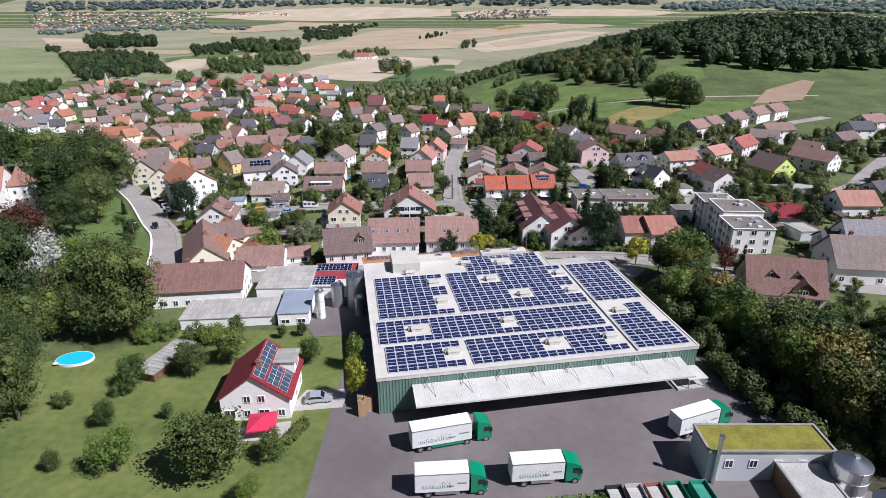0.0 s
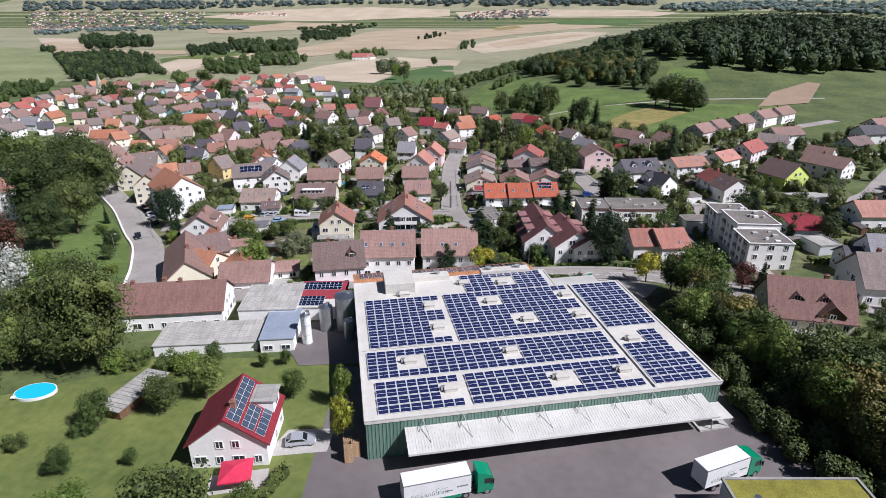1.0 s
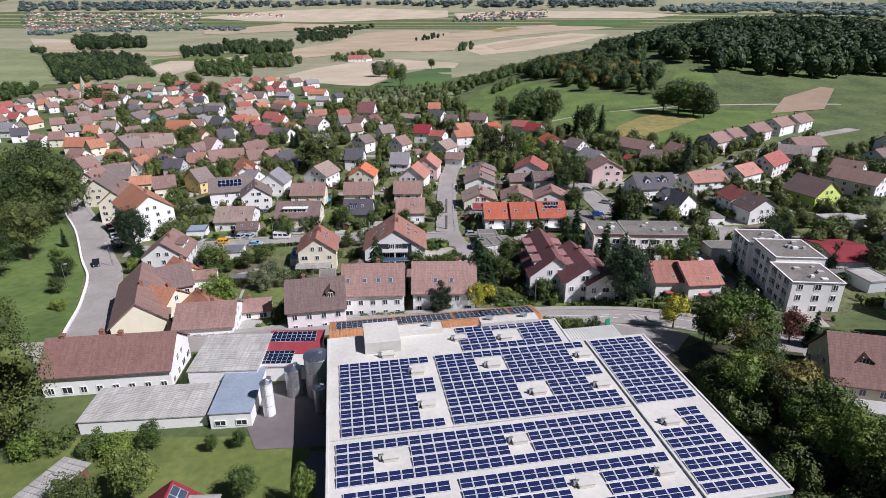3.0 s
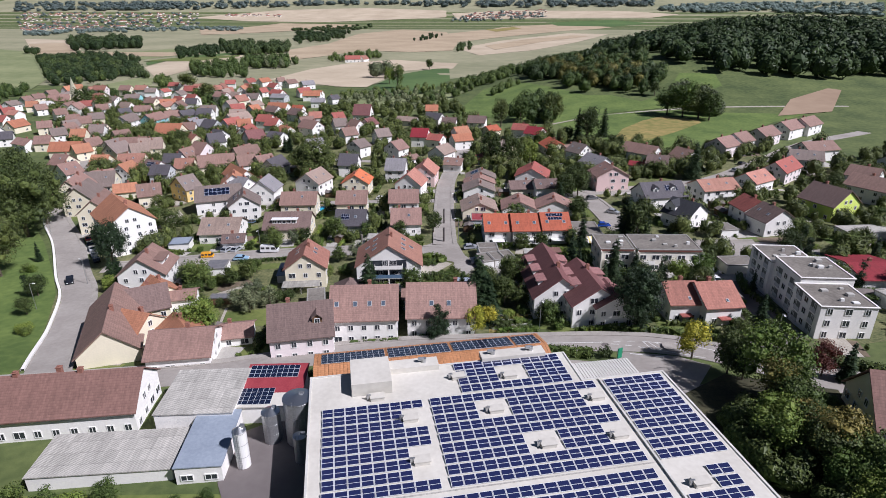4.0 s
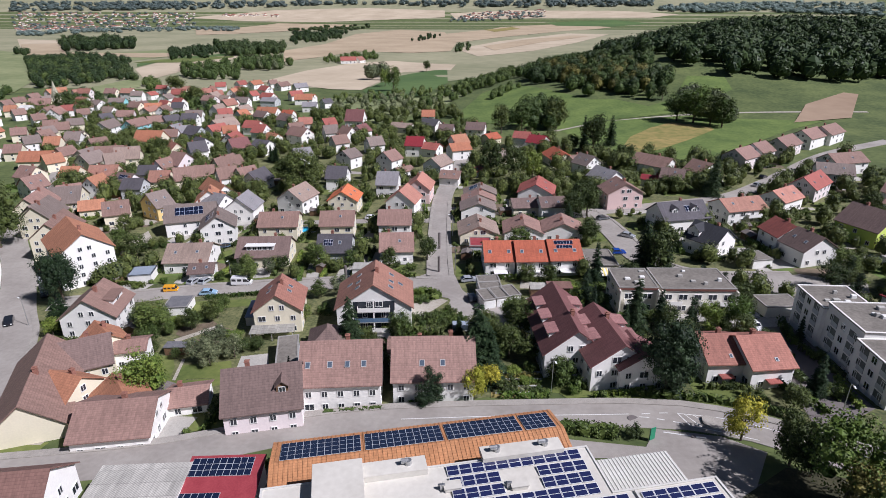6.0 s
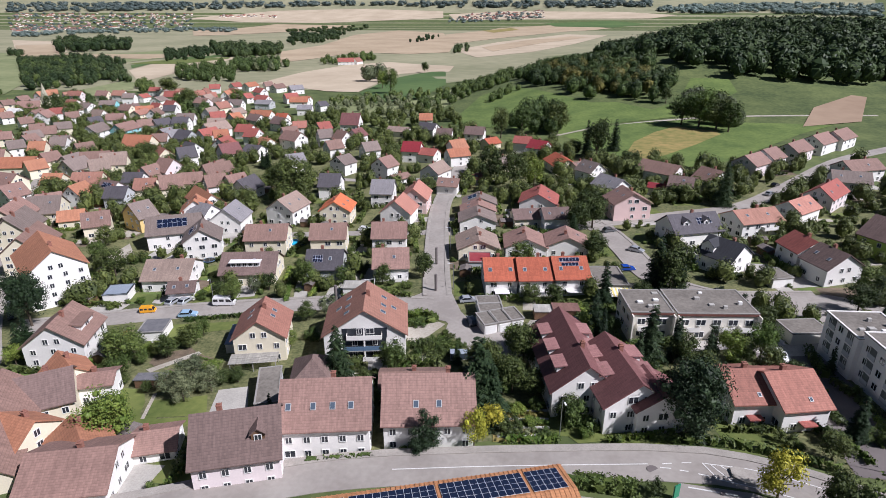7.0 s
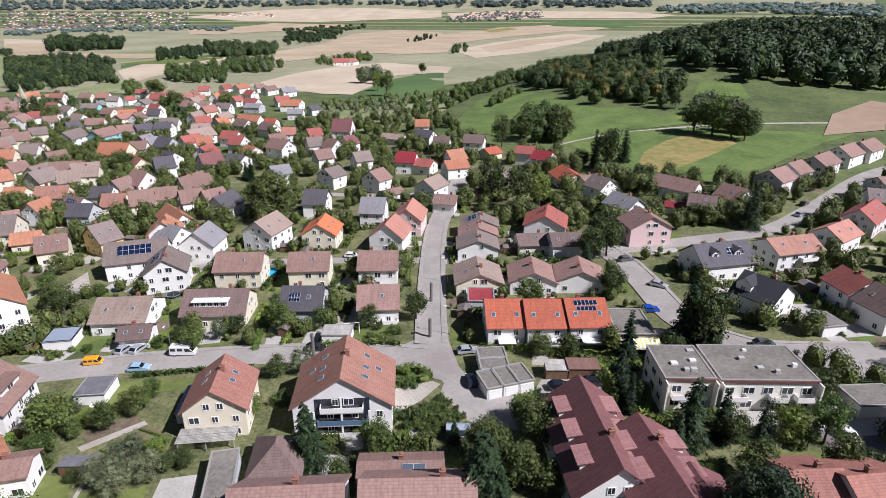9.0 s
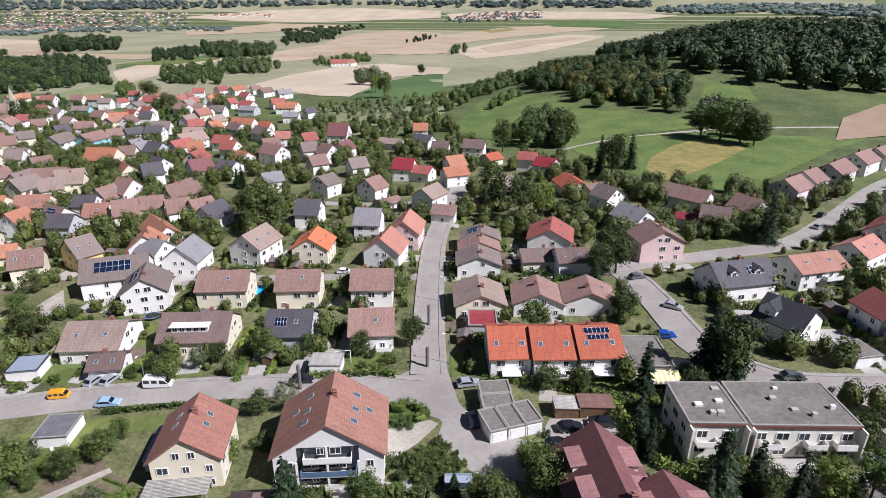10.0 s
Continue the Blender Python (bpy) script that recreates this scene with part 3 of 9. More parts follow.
def lump(rnd, centre, radius, bm, squash=0.85):
    """A low lumpy core inside the leaves, to stop light shining straight through."""
    ret = bmesh.ops.create_icosphere(bm, subdivisions=1, radius=radius)
    for v in ret["verts"]:
        v.co = Vector((v.co.x, v.co.y, v.co.z * squash)) * rnd.uniform(0.8, 1.15) + centre


def crown_mesh(seed, lobes, leaves, leaf, mat, shape="round"):
    """A crown about 1 m high and wide, from z = 0.2: lobes of small leaf sprays with gaps between."""
    rnd = random.Random(seed)
    bm = bmesh.new()
    centres = []
    for i in range(lobes):
        a = rnd.uniform(0, 2 * math.pi)
        if shape == "round":
            z = rnd.uniform(0.30, 0.88)
            r = 0.34 * math.sqrt(max(0.05, 1 - ((z - 0.55) / 0.48) ** 2)) * rnd.uniform(0.35, 1.0)
            size = rnd.uniform(0.13, 0.2)
        elif shape == "column":
            z = rnd.uniform(0.15, 0.93)
            r = 0.13 * math.sqrt(max(0.05, 1 - ((z - 0.5) / 0.52) ** 2)) * rnd.uniform(0.3, 1)
            size = rnd.uniform(0.07, 0.11)
        else:
            z = rnd.uniform(0.18, 0.6)
            r = 0.42 * rnd.uniform(0.2, 1.0)
            size = rnd.uniform(0.14, 0.2)
        centres.append((Vector((r * math.cos(a), r * math.sin(a), z)), size))
    for c, s in centres:
        lump(rnd, c, s * (0.55 if leaves < 2500 else 0.42), bm)
    verts, faces = [tuple(v.co) for v in bm.verts], [[v.index for v in f.verts] for f in (bm.verts.index_update() or bm.faces)]
    bm.free()
    for i in range(leaves):
        c, s = centres[rnd.randrange(lobes)]
        d = Vector((rnd.gauss(0, 1), rnd.gauss(0, 1), rnd.gauss(0.25, 1))).normalized()
        p = c + Vector((d.x, d.y, d.z * 0.9)) * s * rnd.uniform(0.72, 1.12)
        n = (d + Vector((rnd.gauss(0, 0.5), rnd.gauss(0, 0.5), rnd.gauss(0.2, 0.5)))).normalized()
        u = n.orthogonal().normalized()
        u.rotate(Matrix.Rotation(rnd.uniform(0, 6.28), 3, n))
        v = n.cross(u)
        w = leaf * rnd.uniform(0.6, 1.3)
        k = len(verts)
        verts += [tuple(p + u * w), tuple(p + v * w * 0.7 + n * w * 0.25), tuple(p - u * w), tuple(p - v * w * 0.7 + n * w * 0.2)]
        faces.append([k, k + 1, k + 2, k + 3])
    me = bpy.data.meshes.new("crown")
    me.from_pydata(verts, [], faces)
    me.materials.append(mat)
    return me


def conifer_mesh(seed, mat, tiers=13, wide=0.2):
    """A spruce's crown: whorls of drooping boughs, each a spine with side twigs, from z = 0.06 to 1, round a dim core."""
    rnd = random.Random(seed)
    bm = bmesh.new()
    for t in range(9):
        z = 0.1 + 0.86 * t / 9
        lump(rnd, Vector((0, 0, z)), wide * (1 - z) * 0.55 + 0.006, bm, 1.0)
    verts, faces = [tuple(v.co) for v in bm.verts], [[v.index for v in f.verts] for f in (bm.verts.index_update() or bm.faces)]
    bm.free()
    for t in range(tiers):
        z = 0.06 + 0.92 * (t + rnd.uniform(-0.3, 0.3)) / tiers
        reach = wide * (1 - z) ** 0.85 + 0.012
        for b in range(max(6, int(16 * (1 - z)) + 4)):
            a = rnd.uniform(0, 6.283)
            r = reach * rnd.uniform(0.6, 1.18)
            ca, sa = math.cos(a), math.sin(a)
            out, across = Vector((ca, sa, 0)), Vector((-sa, ca, 0))
            for j in range(7):
                f = 0.3 + 0.7 * (j + rnd.random() * 0.6) / 7
                spine = out * r * f + Vector((0, 0, z - 0.30 * r * f * f + rnd.uniform(-0.006, 0.008)))
                for side in (-1, 1):
                    long = (0.30 * r * (1.15 - f) + 0.012) * rnd.uniform(0.7, 1.3)
                    tip = spine + (across * side * 0.8 + out * 0.55) * long + Vector((0, 0, -0.35 * long))
                    w = out * 0.0065 * rnd.uniform(0.7, 1.4) + Vector((0, 0, rnd.uniform(-0.004, 0.004)))
                    k = len(verts)
                    verts += [tuple(spine - w), tuple(spine + w), tuple(tip + w * 0.5), tuple(tip - w * 0.5)]
                    faces.append([k, k + 1, k + 2, k + 3])
    me = bpy.data.meshes.new("crown")
    me.from_pydata(verts, [], faces)
    me.materials.append(mat)
    return me


def trunk_mesh(seed, top=0.55, limbs=5, r=0.028):
    rnd = random.Random(seed)
    bm = bmesh.new()
    rod(bm, (0, 0, -0.06), (0.01, 0, 0.3), r, 7, r * 0.75)
    rod(bm, (0.01, 0, 0.29), (0, 0.01, top), r * 0.75, 6, r * 0.35)
    for i in range(limbs):
        a, z = 6.28 * i / limbs + rnd.uniform(-0.4, 0.4), rnd.uniform(0.2, top - 0.1)
        rod(bm, (0, 0, z), (0.22 * math.cos(a), 0.22 * math.sin(a), z + 0.2), r * 0.4, 5, r * 0.15)
    return mesh_of("trunk", tidy(bm), M_BARK)


TRUNKS = [trunk_mesh(i) for i in range(2)]
SPRUCE_TRUNK = trunk_mesh(9, 0.9, 0, 0.016)
KINDS = {
    "broad": [crown_mesh(s, 30, 3400, 0.0195, m) for s, m in ((1, L_MID), (2, L_MID), (3, L_DARK), (4, L_DARK))],
    "dark": [crown_mesh(s, 32, 3400, 0.0195, L_DARK) for s in (11, 12, 13)],
    "light": [crown_mesh(s, 28, 3200, 0.0195, L_LIGHT) for s in (21, 22)],
    "yellow": [crown_mesh(31, 20, 2600, 0.022, L_YELLOW)],
    "copper": [crown_mesh(41, 26, 4200, 0.018, L_RED)],
    "silver": [crown_mesh(51, 28, 4200, 0.018, L_SILVER)],
    "olive": [crown_mesh(55, 30, 3000, 0.017, L_OLIVE)],
    "great": [crown_mesh(s, 60, 8500, 0.0125, L_DARK) for s in (131, 132)],
    "autumn": [crown_mesh(s, 34, 4200, 0.018, L_AUTUMN) for s in (141, 142)],
    "pine": [crown_mesh(95, 52, 8200, 0.0135, L_NEEDLE)],
    "column": [crown_mesh(s, 30, 3000, 0.012, L_NEEDLE, "column") for s in (61, 62)],
    "spruce": [conifer_mesh(s, L_NEEDLE, 26, w) for s, w in ((71, 0.22), (72, 0.27), (73, 0.19))],
    "shrub": [crown_mesh(s, 17, 1900, 0.025, m, "shrub") for s, m in ((81, L_MID), (82, L_DARK), (83, L_LIGHT), (84, L_MID))],
    "near_broad": [crown_mesh(s, 34, 4600, 0.019, m) for s, m in ((101, L_MID), (102, L_MID), (103, L_DARK))],
    "near_dark": [crown_mesh(s, 40, 4800, 0.019, L_DARK) for s in (111, 112)],
    "near_light": [crown_mesh(121, 32, 4200, 0.017, L_LIGHT)],
}
TREE_LABELS = {"broad": "green broadleaf garden tree with a rounded crown", "dark": "large dark green broadleaf tree", "light": "light green broadleaf tree in sun", "yellow": "yellowing young broadleaf tree", "copper": "copper-leaved beech tree with dark red foliage", "silver": "silvery-leaved tree with a pale crown", "olive": "thin-leaved grey-green garden tree", "autumn": "broadleaf tree with leaves turning brown", "pine": "large dark green pine with a dense crown", "column": "narrow dark columnar conifer", "spruce": "dark green spruce with drooping boughs", "shrub": "low green garden shrub"}
rng = random.Random(77)


def tree(x, y, height, kind="broad", wide=1.0, base=None):
    """One tree: trunk and crown, at the size given."""
    great = height > 12 and y < 240 and x < 0 and kind in ("dark", "broad")
    me = rng.choice(KINDS["great"] if great else KINDS["near_" + kind if y < 138 and "near_" + kind in KINDS else kind])
    z = land(x, y) if base is None else base
    if kind == "shrub":
        ob = tagged(new("shrub", me), TREE_LABELS[kind], "shrub", "garden shrubs")
        w = height * wide * rng.uniform(0.9, 1.15)
        ob.matrix_basis = pose(x, y, z - 0.12 * height, 0, 0, rng.uniform(0, 360)) @ Matrix.Diagonal((w, w, height * 1.25, 1))
        return ob
    ob = thing("tree", pose(x, y, z, 0, 0, rng.uniform(0, 360)) @ Matrix.Diagonal((height * wide, height * wide, height, 1)), TREE_LABELS[kind], "tree", "trees of the town")
    part("trunk", SPRUCE_TRUNK if kind in ("spruce", "column") else rng.choice(TRUNKS), None, ob)
    part("crown", me, None, ob)
    return ob


def hedge(pts, height=1.6, width=1.2, mat=None, label="clipped dark green hedge"):
    """A hedge along a line: a rough body covered with leaf sprays."""
    rnd = random.Random(int(pts[0][0] * 7 + pts[0][1]))
    line = smooth_line(pts, 1.0)
    verts, faces = [], []
    for i, p in enumerate(line):
        d = (line[min(i + 1, len(line) - 1)] - line[max(i - 1, 0)]).normalized()
        n, z, k = Vector((-d.y, d.x)), land(p.x, p.y), len(verts)
        for s, h in ((0.5, -0.2), (0.52, 0.55), (0.4, 0.97), (-0.4, 0.97), (-0.52, 0.55), (-0.5, -0.2)):
            q = p + n * s * width * rnd.uniform(0.85, 1.1)
            verts.append((q.x, q.y, z + h * height * rnd.uniform(0.92, 1.05)))
        if i:
            faces += [[k - 6 + j, k + j, k + j + 1, k - 5 + j] for j in range(5)]
        for _ in range(int(26 * width * max(1, height / 1.5))):
            s, h = rnd.choice(((0.52, rnd.uniform(0, 1)), (-0.52, rnd.uniform(0, 1)), (rnd.uniform(-0.5, 0.5), 1.0)))
            q = p + n * s * width + d * rnd.uniform(-0.6, 0.6)
            c = Vector((q.x, q.y, z + h * height + rnd.uniform(-0.05, 0.1)))
            u = Vector((rnd.gauss(0, 1), rnd.gauss(0, 1), rnd.gauss(0, 0.7))).normalized() * 0.17
            v = u.cross(Vector((rnd.gauss(0, 1), rnd.gauss(0, 1), 1)).normalized())
            m = len(verts)
            verts += [tuple(c + u), tuple(c + v), tuple(c - u), tuple(c - v)]
            faces.append([m, m + 1, m + 2, m + 3])
    me = bpy.data.meshes.new("hedge")
    me.from_pydata(verts, [], faces)
    me.materials.append(mat or L_MID)
    return tagged(new("hedge", me), label, "hedge", "hedges")


def blob_verts(rnd, n_leaf, leaf):
    """One small tree of a wood, 1 m high: a rounded pile of sprays."""
    verts, faces = [], []
    bm = bmesh.new()
    for c, s in ((Vector((0, 0, 0.55)), 0.34), (Vector((0.12, 0.1, 0.4)), 0.26), (Vector((-0.14, -0.05, 0.42)), 0.26), (Vector((0.02, -0.13, 0.7)), 0.2)):
        lump(rnd, c, s, bm, 1.1)
    bm.verts.index_update()
    verts += [tuple(v.co) for v in bm.verts]
    faces += [[v.index for v in f.verts] for f in bm.faces]
    bm.free()
    for i in range(n_leaf):
        d = Vector((rnd.gauss(0, 1), rnd.gauss(0, 1), rnd.gauss(0.3, 1))).normalized()
        p = Vector((d.x * 0.4, d.y * 0.4, 0.55 + d.z * 0.44)) * rnd.uniform(0.85, 1.08)
        u = d.orthogonal().normalized()
        u.rotate(Matrix.Rotation(rnd.uniform(0, 6.28), 3, d))
        v = d.cross(u) * 0.8
        k = len(verts)
        verts += [tuple(p + u * leaf), tuple(p + v * leaf + d * leaf * 0.5), tuple(p - u * leaf), tuple(p - v * leaf + d * leaf * 0.3)]
        faces.append([k, k + 1, k + 2, k + 3])
    return np.array(verts), faces


def wood(name, places, mat, label, leaf=0.09, n_leaf=70, seed=3):
    """A wood of many crowns in one mesh; places: (x, y, height, width)."""
    rnd = random.Random(seed)
    kinds = [blob_verts(rnd, n_leaf, leaf) for _ in range(5)]
    vs, fs, k = [], [], 0
    for x, y, h, w in places:
        v, f = kinds[rnd.randrange(5)]
        a = rnd.uniform(0, 6.28)
        c, s = math.cos(a), math.sin(a)
        m = np.array([[c * w, -s * w, 0], [s * w, c * w, 0], [0, 0, h]])
        vs.append(v @ m.T + (x, y, land(x, y) - 0.05 * h))
        fs += [[i + k for i in q] for q in f]
        k += len(v)
    me = bpy.data.meshes.new(name)
    me.from_pydata(np.concatenate(vs).tolist(), [], fs)
    me.materials.append(mat)
    return tagged(new(name, me), label, "wood", kind="stuff")



# ---- the depot hall ----
M_CLAD = material("green_cladding", (0.10, 0.175, 0.135), (0.14, 0.225, 0.175), 0.3, 0.5, fine=0.3)
M_CELL = glossy("solar_cells", (0.017, 0.022, 0.075), 0.16, 0.0, 0.8)
M_CELL2 = glossy("dark_solar_cells", (0.010, 0.016, 0.04), 0.16, 0.0, 0.8)
M_RAIL = glossy("aluminium", (0.66, 0.67, 0.69), 0.5, 0.25)
M_WHITEMETAL = material("white_sheet_metal", (0.50, 0.49, 0.45), (0.62, 0.61, 0.57), 0.3, 0.5, fine=0.4)
M_ORANGETILE = tiled("orange_sheet_tiles", (0.36, 0.155, 0.06), (0.46, 0.22, 0.10), 0.4)
M_REDSHEET = material("red_sheet_metal", (0.24, 0.035, 0.045), (0.33, 0.06, 0.07), 0.5, 0.45)
M_BLUESHEET = material("blue_grey_sheet", (0.23, 0.27, 0.33), (0.30, 0.345, 0.41), 0.25, 0.45)
# near-black: own colour of mat and skip, painted shade in dock doorways
M_DARK = material("deep_black", (0.012, 0.012, 0.012), (0.03, 0.03, 0.03), 0.6, 0.9)
M_STEEL = glossy("brushed_steel", (0.66, 0.67, 0.68), 0.28, 0.95)
M_SILO = material("silo_steel", (0.40, 0.41, 0.42), (0.56, 0.57, 0.58), 0.5, 0.4, metal=0.75)
M_SEDUM = material("sedum", (0.12, 0.115, 0.012), (0.26, 0.24, 0.035), 0.5, 0.95, 0.7, 4, fine=0.5)
HZ = 2.75
HALL = pose(-13.8, 74.5, HZ, 0, 0, 13)
TOP = 6.6


def ribbed(bm, x0, x1, y, z0, z1, pitch=0.5, depth=0.06, flip=1):
    """Profiled sheet standing along x."""
    n = int((x1 - x0) / pitch)
    prev = None
    for i in range(n + 1):
        x = x0 + (x1 - x0) * i / n
        for dx, dy in ((0.0, 0), (0.5, 0), (0.62, depth), (0.88, depth)):
            xx = min(x + dx * pitch, x1)
            cur = [bm.verts.new((xx, y - dy * flip, z)) for z in (z0, z1)]
            if prev:
                bm.faces.new((prev[0], cur[0], cur[1], prev[1]))
            prev = cur


hall = thing("depot_hall", HALL, "large depot hall with green cladding and a flat white roof", "hall")
bm = bmesh.new()
ribbed(bm, 0, 53.5, 0, -0.5, TOP - 0.5)
part("front_wall", tidy(bm), M_CLAD, hall)
part("core", tidy(boxes((0.15, 0.15, -1.5, 53.35, 35.3, TOP - 0.45), (0.15, 35.3, -2.5, 40.2, 43.1, TOP - 0.45))), M_CLAD, hall)
bm = bmesh.new()
prism(bm, [(-0.15, -0.15), (53.65, -0.15), (53.65, 35.6), (40.4, 35.6), (40.4, 43.4), (-0.15, 43.4)], TOP - 0.55, TOP, "xy")
part("roof", tidy(bm), M_MEMBRANE, hall, "white membrane roof")
for d in ((-0.2, -0.2, TOP, 53.7, 0.05, TOP + 0.14), (-0.2, 0.05, TOP, 0.1, 43.45, TOP + 0.14), (53.4, 0.05, TOP, 53.7, 35.4, TOP + 0.14), (40.2, 35.4, TOP, 53.7, 35.65, TOP + 0.14), (40.2, 35.65, TOP, 40.45, 43.45, TOP + 0.14), (0.1, 43.2, TOP, 40.2, 43.45, TOP + 0.14)):
    part("parapet", tidy(boxes(d)), M_WHITEMETAL, hall)
part("fire_wall", tidy(boxes((42.75, 0.2, TOP, 43.05, 35.2, TOP + 0.3))), M_WHITEMETAL, hall, "low white fire wall across the roof")
part("seam", tidy(boxes((0.3, 17.55, TOP, 42.7, 17.75, TOP + 0.05))), M_FIBRE, hall)
part("stair_head", tidy(boxes((5.9, 37.6, TOP, 11.8, 44.2, TOP + 2.1), bevel=0.04)), M_MEMBRANE, hall, "raised white roof box")
part("plant_box", tidy(boxes((11.8, 42.2, TOP, 19.5, 44.6, TOP + 0.9))), M_MEMBRANE, hall)
part("plant_box", tidy(boxes((26.5, 42.6, TOP, 37.0, 44.8, TOP + 0.9))), M_MEMBRANE, hall)
for u, v, z in ((17.3, 43.4, 0.9), (28.5, 43.7, 0.9), (34.8, 43.7, 0.9)):
    bm = bmesh.new()
    rod(bm, (u, v, TOP + z), (u, v, TOP + z + 0.7), 0.4, 10)
    rod(bm, (u, v, TOP + z + 0.6), (u - 0.9, v, TOP + z + 0.6), 0.3, 8)
    part("vent_fan", tidy(bm), M_METAL, hall, "bent steel vent cowl")

HATCHES = [(29.8, 38.4), (13.6, 31.0), (14.0, 22.8), (25.6, 30.8), (30.4, 22.9), (40.7, 31.0), (40.3, 22.9), (45.9, 13.4), (7.8, 13.2), (24.5, 13.4), (30.0, 4.9), (40.3, 5.1), (12.8, 4.9), (22.0, 39.5), (9.5, 36.5)]
bm = boxes((-1.0, -0.6, 0, 1.0, 0.6, 0.55), bevel=0.05)
box(bm, -1.08, -0.68, 0.55, 1.08, 0.68, 0.66)
hatch_me = mesh_of("roof_hatch", tidy(bm), M_MEMBRANE)
vent_me = mesh_of("smoke_flap", tidy(boxes((-1.5, -0.12, 0, -1.2, 0.12, 0.75), (-1.5, -0.12, 0.75, -0.9, 0.12, 0.9))), M_METAL)
for u, v in HATCHES:
    ob = part("roof_hatch", hatch_me, None, hall, "raised white smoke hatch", pose(u, v, TOP))
    part("smoke_flap", vent_me, None, ob)

# solar modules, in rows with gaps left free round the hatches
CELL_W, ROW = 1.56, 1.92
HOLES = [(28.2, 36.9, 32.4, 40.4), (12.1, 29.3, 15.6, 32.6), (12.1, 20.6, 16.8, 25.0), (23.8, 29.0, 27.6, 32.6), (28.3, 20.9, 32.5, 25.0), (38.9, 29.0, 42.6, 32.6), (38.4, 20.9, 42.6, 25.0), (43.4, 11.6, 48.6, 15.4), (5.4, 11.6, 10.2, 15.2), (22.3, 11.6, 26.7, 15.2), (27.9, 3.2, 32.2, 7.0), (38.2, 3.2, 42.6, 7.0), (11.0, 3.2, 14.8, 7.0), (51.0, 8.6, 53.6, 17.4)]
BLOCKS = [(21.8, 39.9, 35.6, 4), (1.7, 15.8, 18.0, 9), (16.8, 42.5, 18.0, 9), (1.0, 42.6, 9.3, 4), (1.8, 14.6, 0.9, 4), (15.4, 42.6, 0.9, 4), (43.3, 53.5, 0.9, 8), (43.3, 53.5, 17.9, 9)]
tilt = 0.16
bm = bmesh.new()
box(bm, 0.02, 0.0, 0.10, CELL_W - 0.03, 1.52, 0.14)
for v in bm.verts:
    v.co.z += (v.co.y / 1.52) * tilt
frame_me = mesh_of("solar_panel", tidy(bm), M_RAIL)
bm = bmesh.new()
for i in range(2):
    box(bm, 0.09, 0.06 + 0.73 * i, 0.142, CELL_W - 0.10, 0.72 + 0.73 * i, 0.146)
for v in bm.verts:
    v.co.z += (v.co.y / 1.52) * tilt
cell_me = mesh_of("cells", tidy(bm), M_CELL)
rows_made, rest, count = [], [], 0
for u0, u1, v0, n in BLOCKS:
    for r in range(n):
        v = v0 + r * ROW
        k = int((u1 - u0) / CELL_W)
        for i in range(k):
            u = u0 + i * CELL_W
            if any(a < u + CELL_W / 2 < c and b < v + 0.7 < d for a, b, c, d in HOLES):
                continue
            rows_made.append((v, u))
rows_made.sort()
for v, u in rows_made:
    if count < 290:
        ob = part("solar_panel", frame_me, None, hall, at=pose(u, v, TOP))
        part("cell_sheet", cell_me, None, ob)
        count += 1
    else:
        rest.append((u, v))


def joined(me, places, z):
    vs = np.array([v.co[:] for v in me.vertices])
    fs = [list(p.vertices) for p in me.polygons]
    verts = np.concatenate([vs + (u, v, z) for u, v in places])
    faces = [[i + k * len(vs) for i in f] for k in range(len(places)) for f in fs]
    out = bpy.data.meshes.new(me.name)
    out.from_pydata(verts.tolist(), [], faces)
    out.materials.append(me.materials[0])
    return out


tagged(part("solar_panel", joined(frame_me, rest, TOP), None, hall), kind="stuff")
tagged(part("cell_sheet", joined(cell_me, rest, TOP), None, hall), kind="stuff")

# loading canopy with its raking stays; dark sheets painted as shaded dock doorways
bm = bmesh.new()
n = 113
for i in range(n):
    a, b = 5.3 + i * 45.2 / n, 5.3 + (i + 0.5) * 45.2 / n
    prism(bm, [(-0.02, 4.75), (-4.8, 4.15), (-4.8, 4.19), (-0.02, 4.79)], a, b)
box(bm, 5.3, -4.95, 4.0, 50.5, -4.8, 4.3)
prism(bm, [(-0.02, 4.70), (-4.8, 4.1), (-4.8, 4.16), (-0.02, 4.76)], 5.3, 50.5)
part("canopy", tidy(bm), M_WHITEMETAL, hall, "white ribbed loading canopy")
for i in range(8):
    u = 7.9 + i * 5.75
    bm = bmesh.new()
    rod(bm, (u, -0.05, 6.0), (u + 0.7, -3.2, 4.45), 0.05)
    rod(bm, (u, -0.05, 6.0), (u - 0.7, -1.2, 4.75), 0.05)
    part("canopy_stay", tidy(bm), M_METAL, hall)
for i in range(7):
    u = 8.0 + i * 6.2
    d = part("dock_door", tidy(boxes((u, -0.12, 0.0, u + 4.2, -0.05, 3.6))), M_DARK, hall, "dark sheet painted as a deeply shaded open dock doorway")
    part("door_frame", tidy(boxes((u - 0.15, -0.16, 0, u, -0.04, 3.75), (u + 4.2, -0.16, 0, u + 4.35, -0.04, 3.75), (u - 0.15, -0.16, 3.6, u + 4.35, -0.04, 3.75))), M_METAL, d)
bm = boxes((48.6, -3.8, -0.3, 53.4, -0.2, 1.1))
part("loading_ramp", tidy(bm), M_CONCRETE, hall)
part("ramp_roof", tidy(boxes((50.2, -3.9, 2.7, 53.6, -0.1, 2.85))), M_WHITEMETAL, hall)
for u in (50.4, 53.4):
    part("post", tidy(boxes((u - 0.06, -3.8, 1.0, u + 0.06, -3.68, 2.7))), M_METAL, hall)

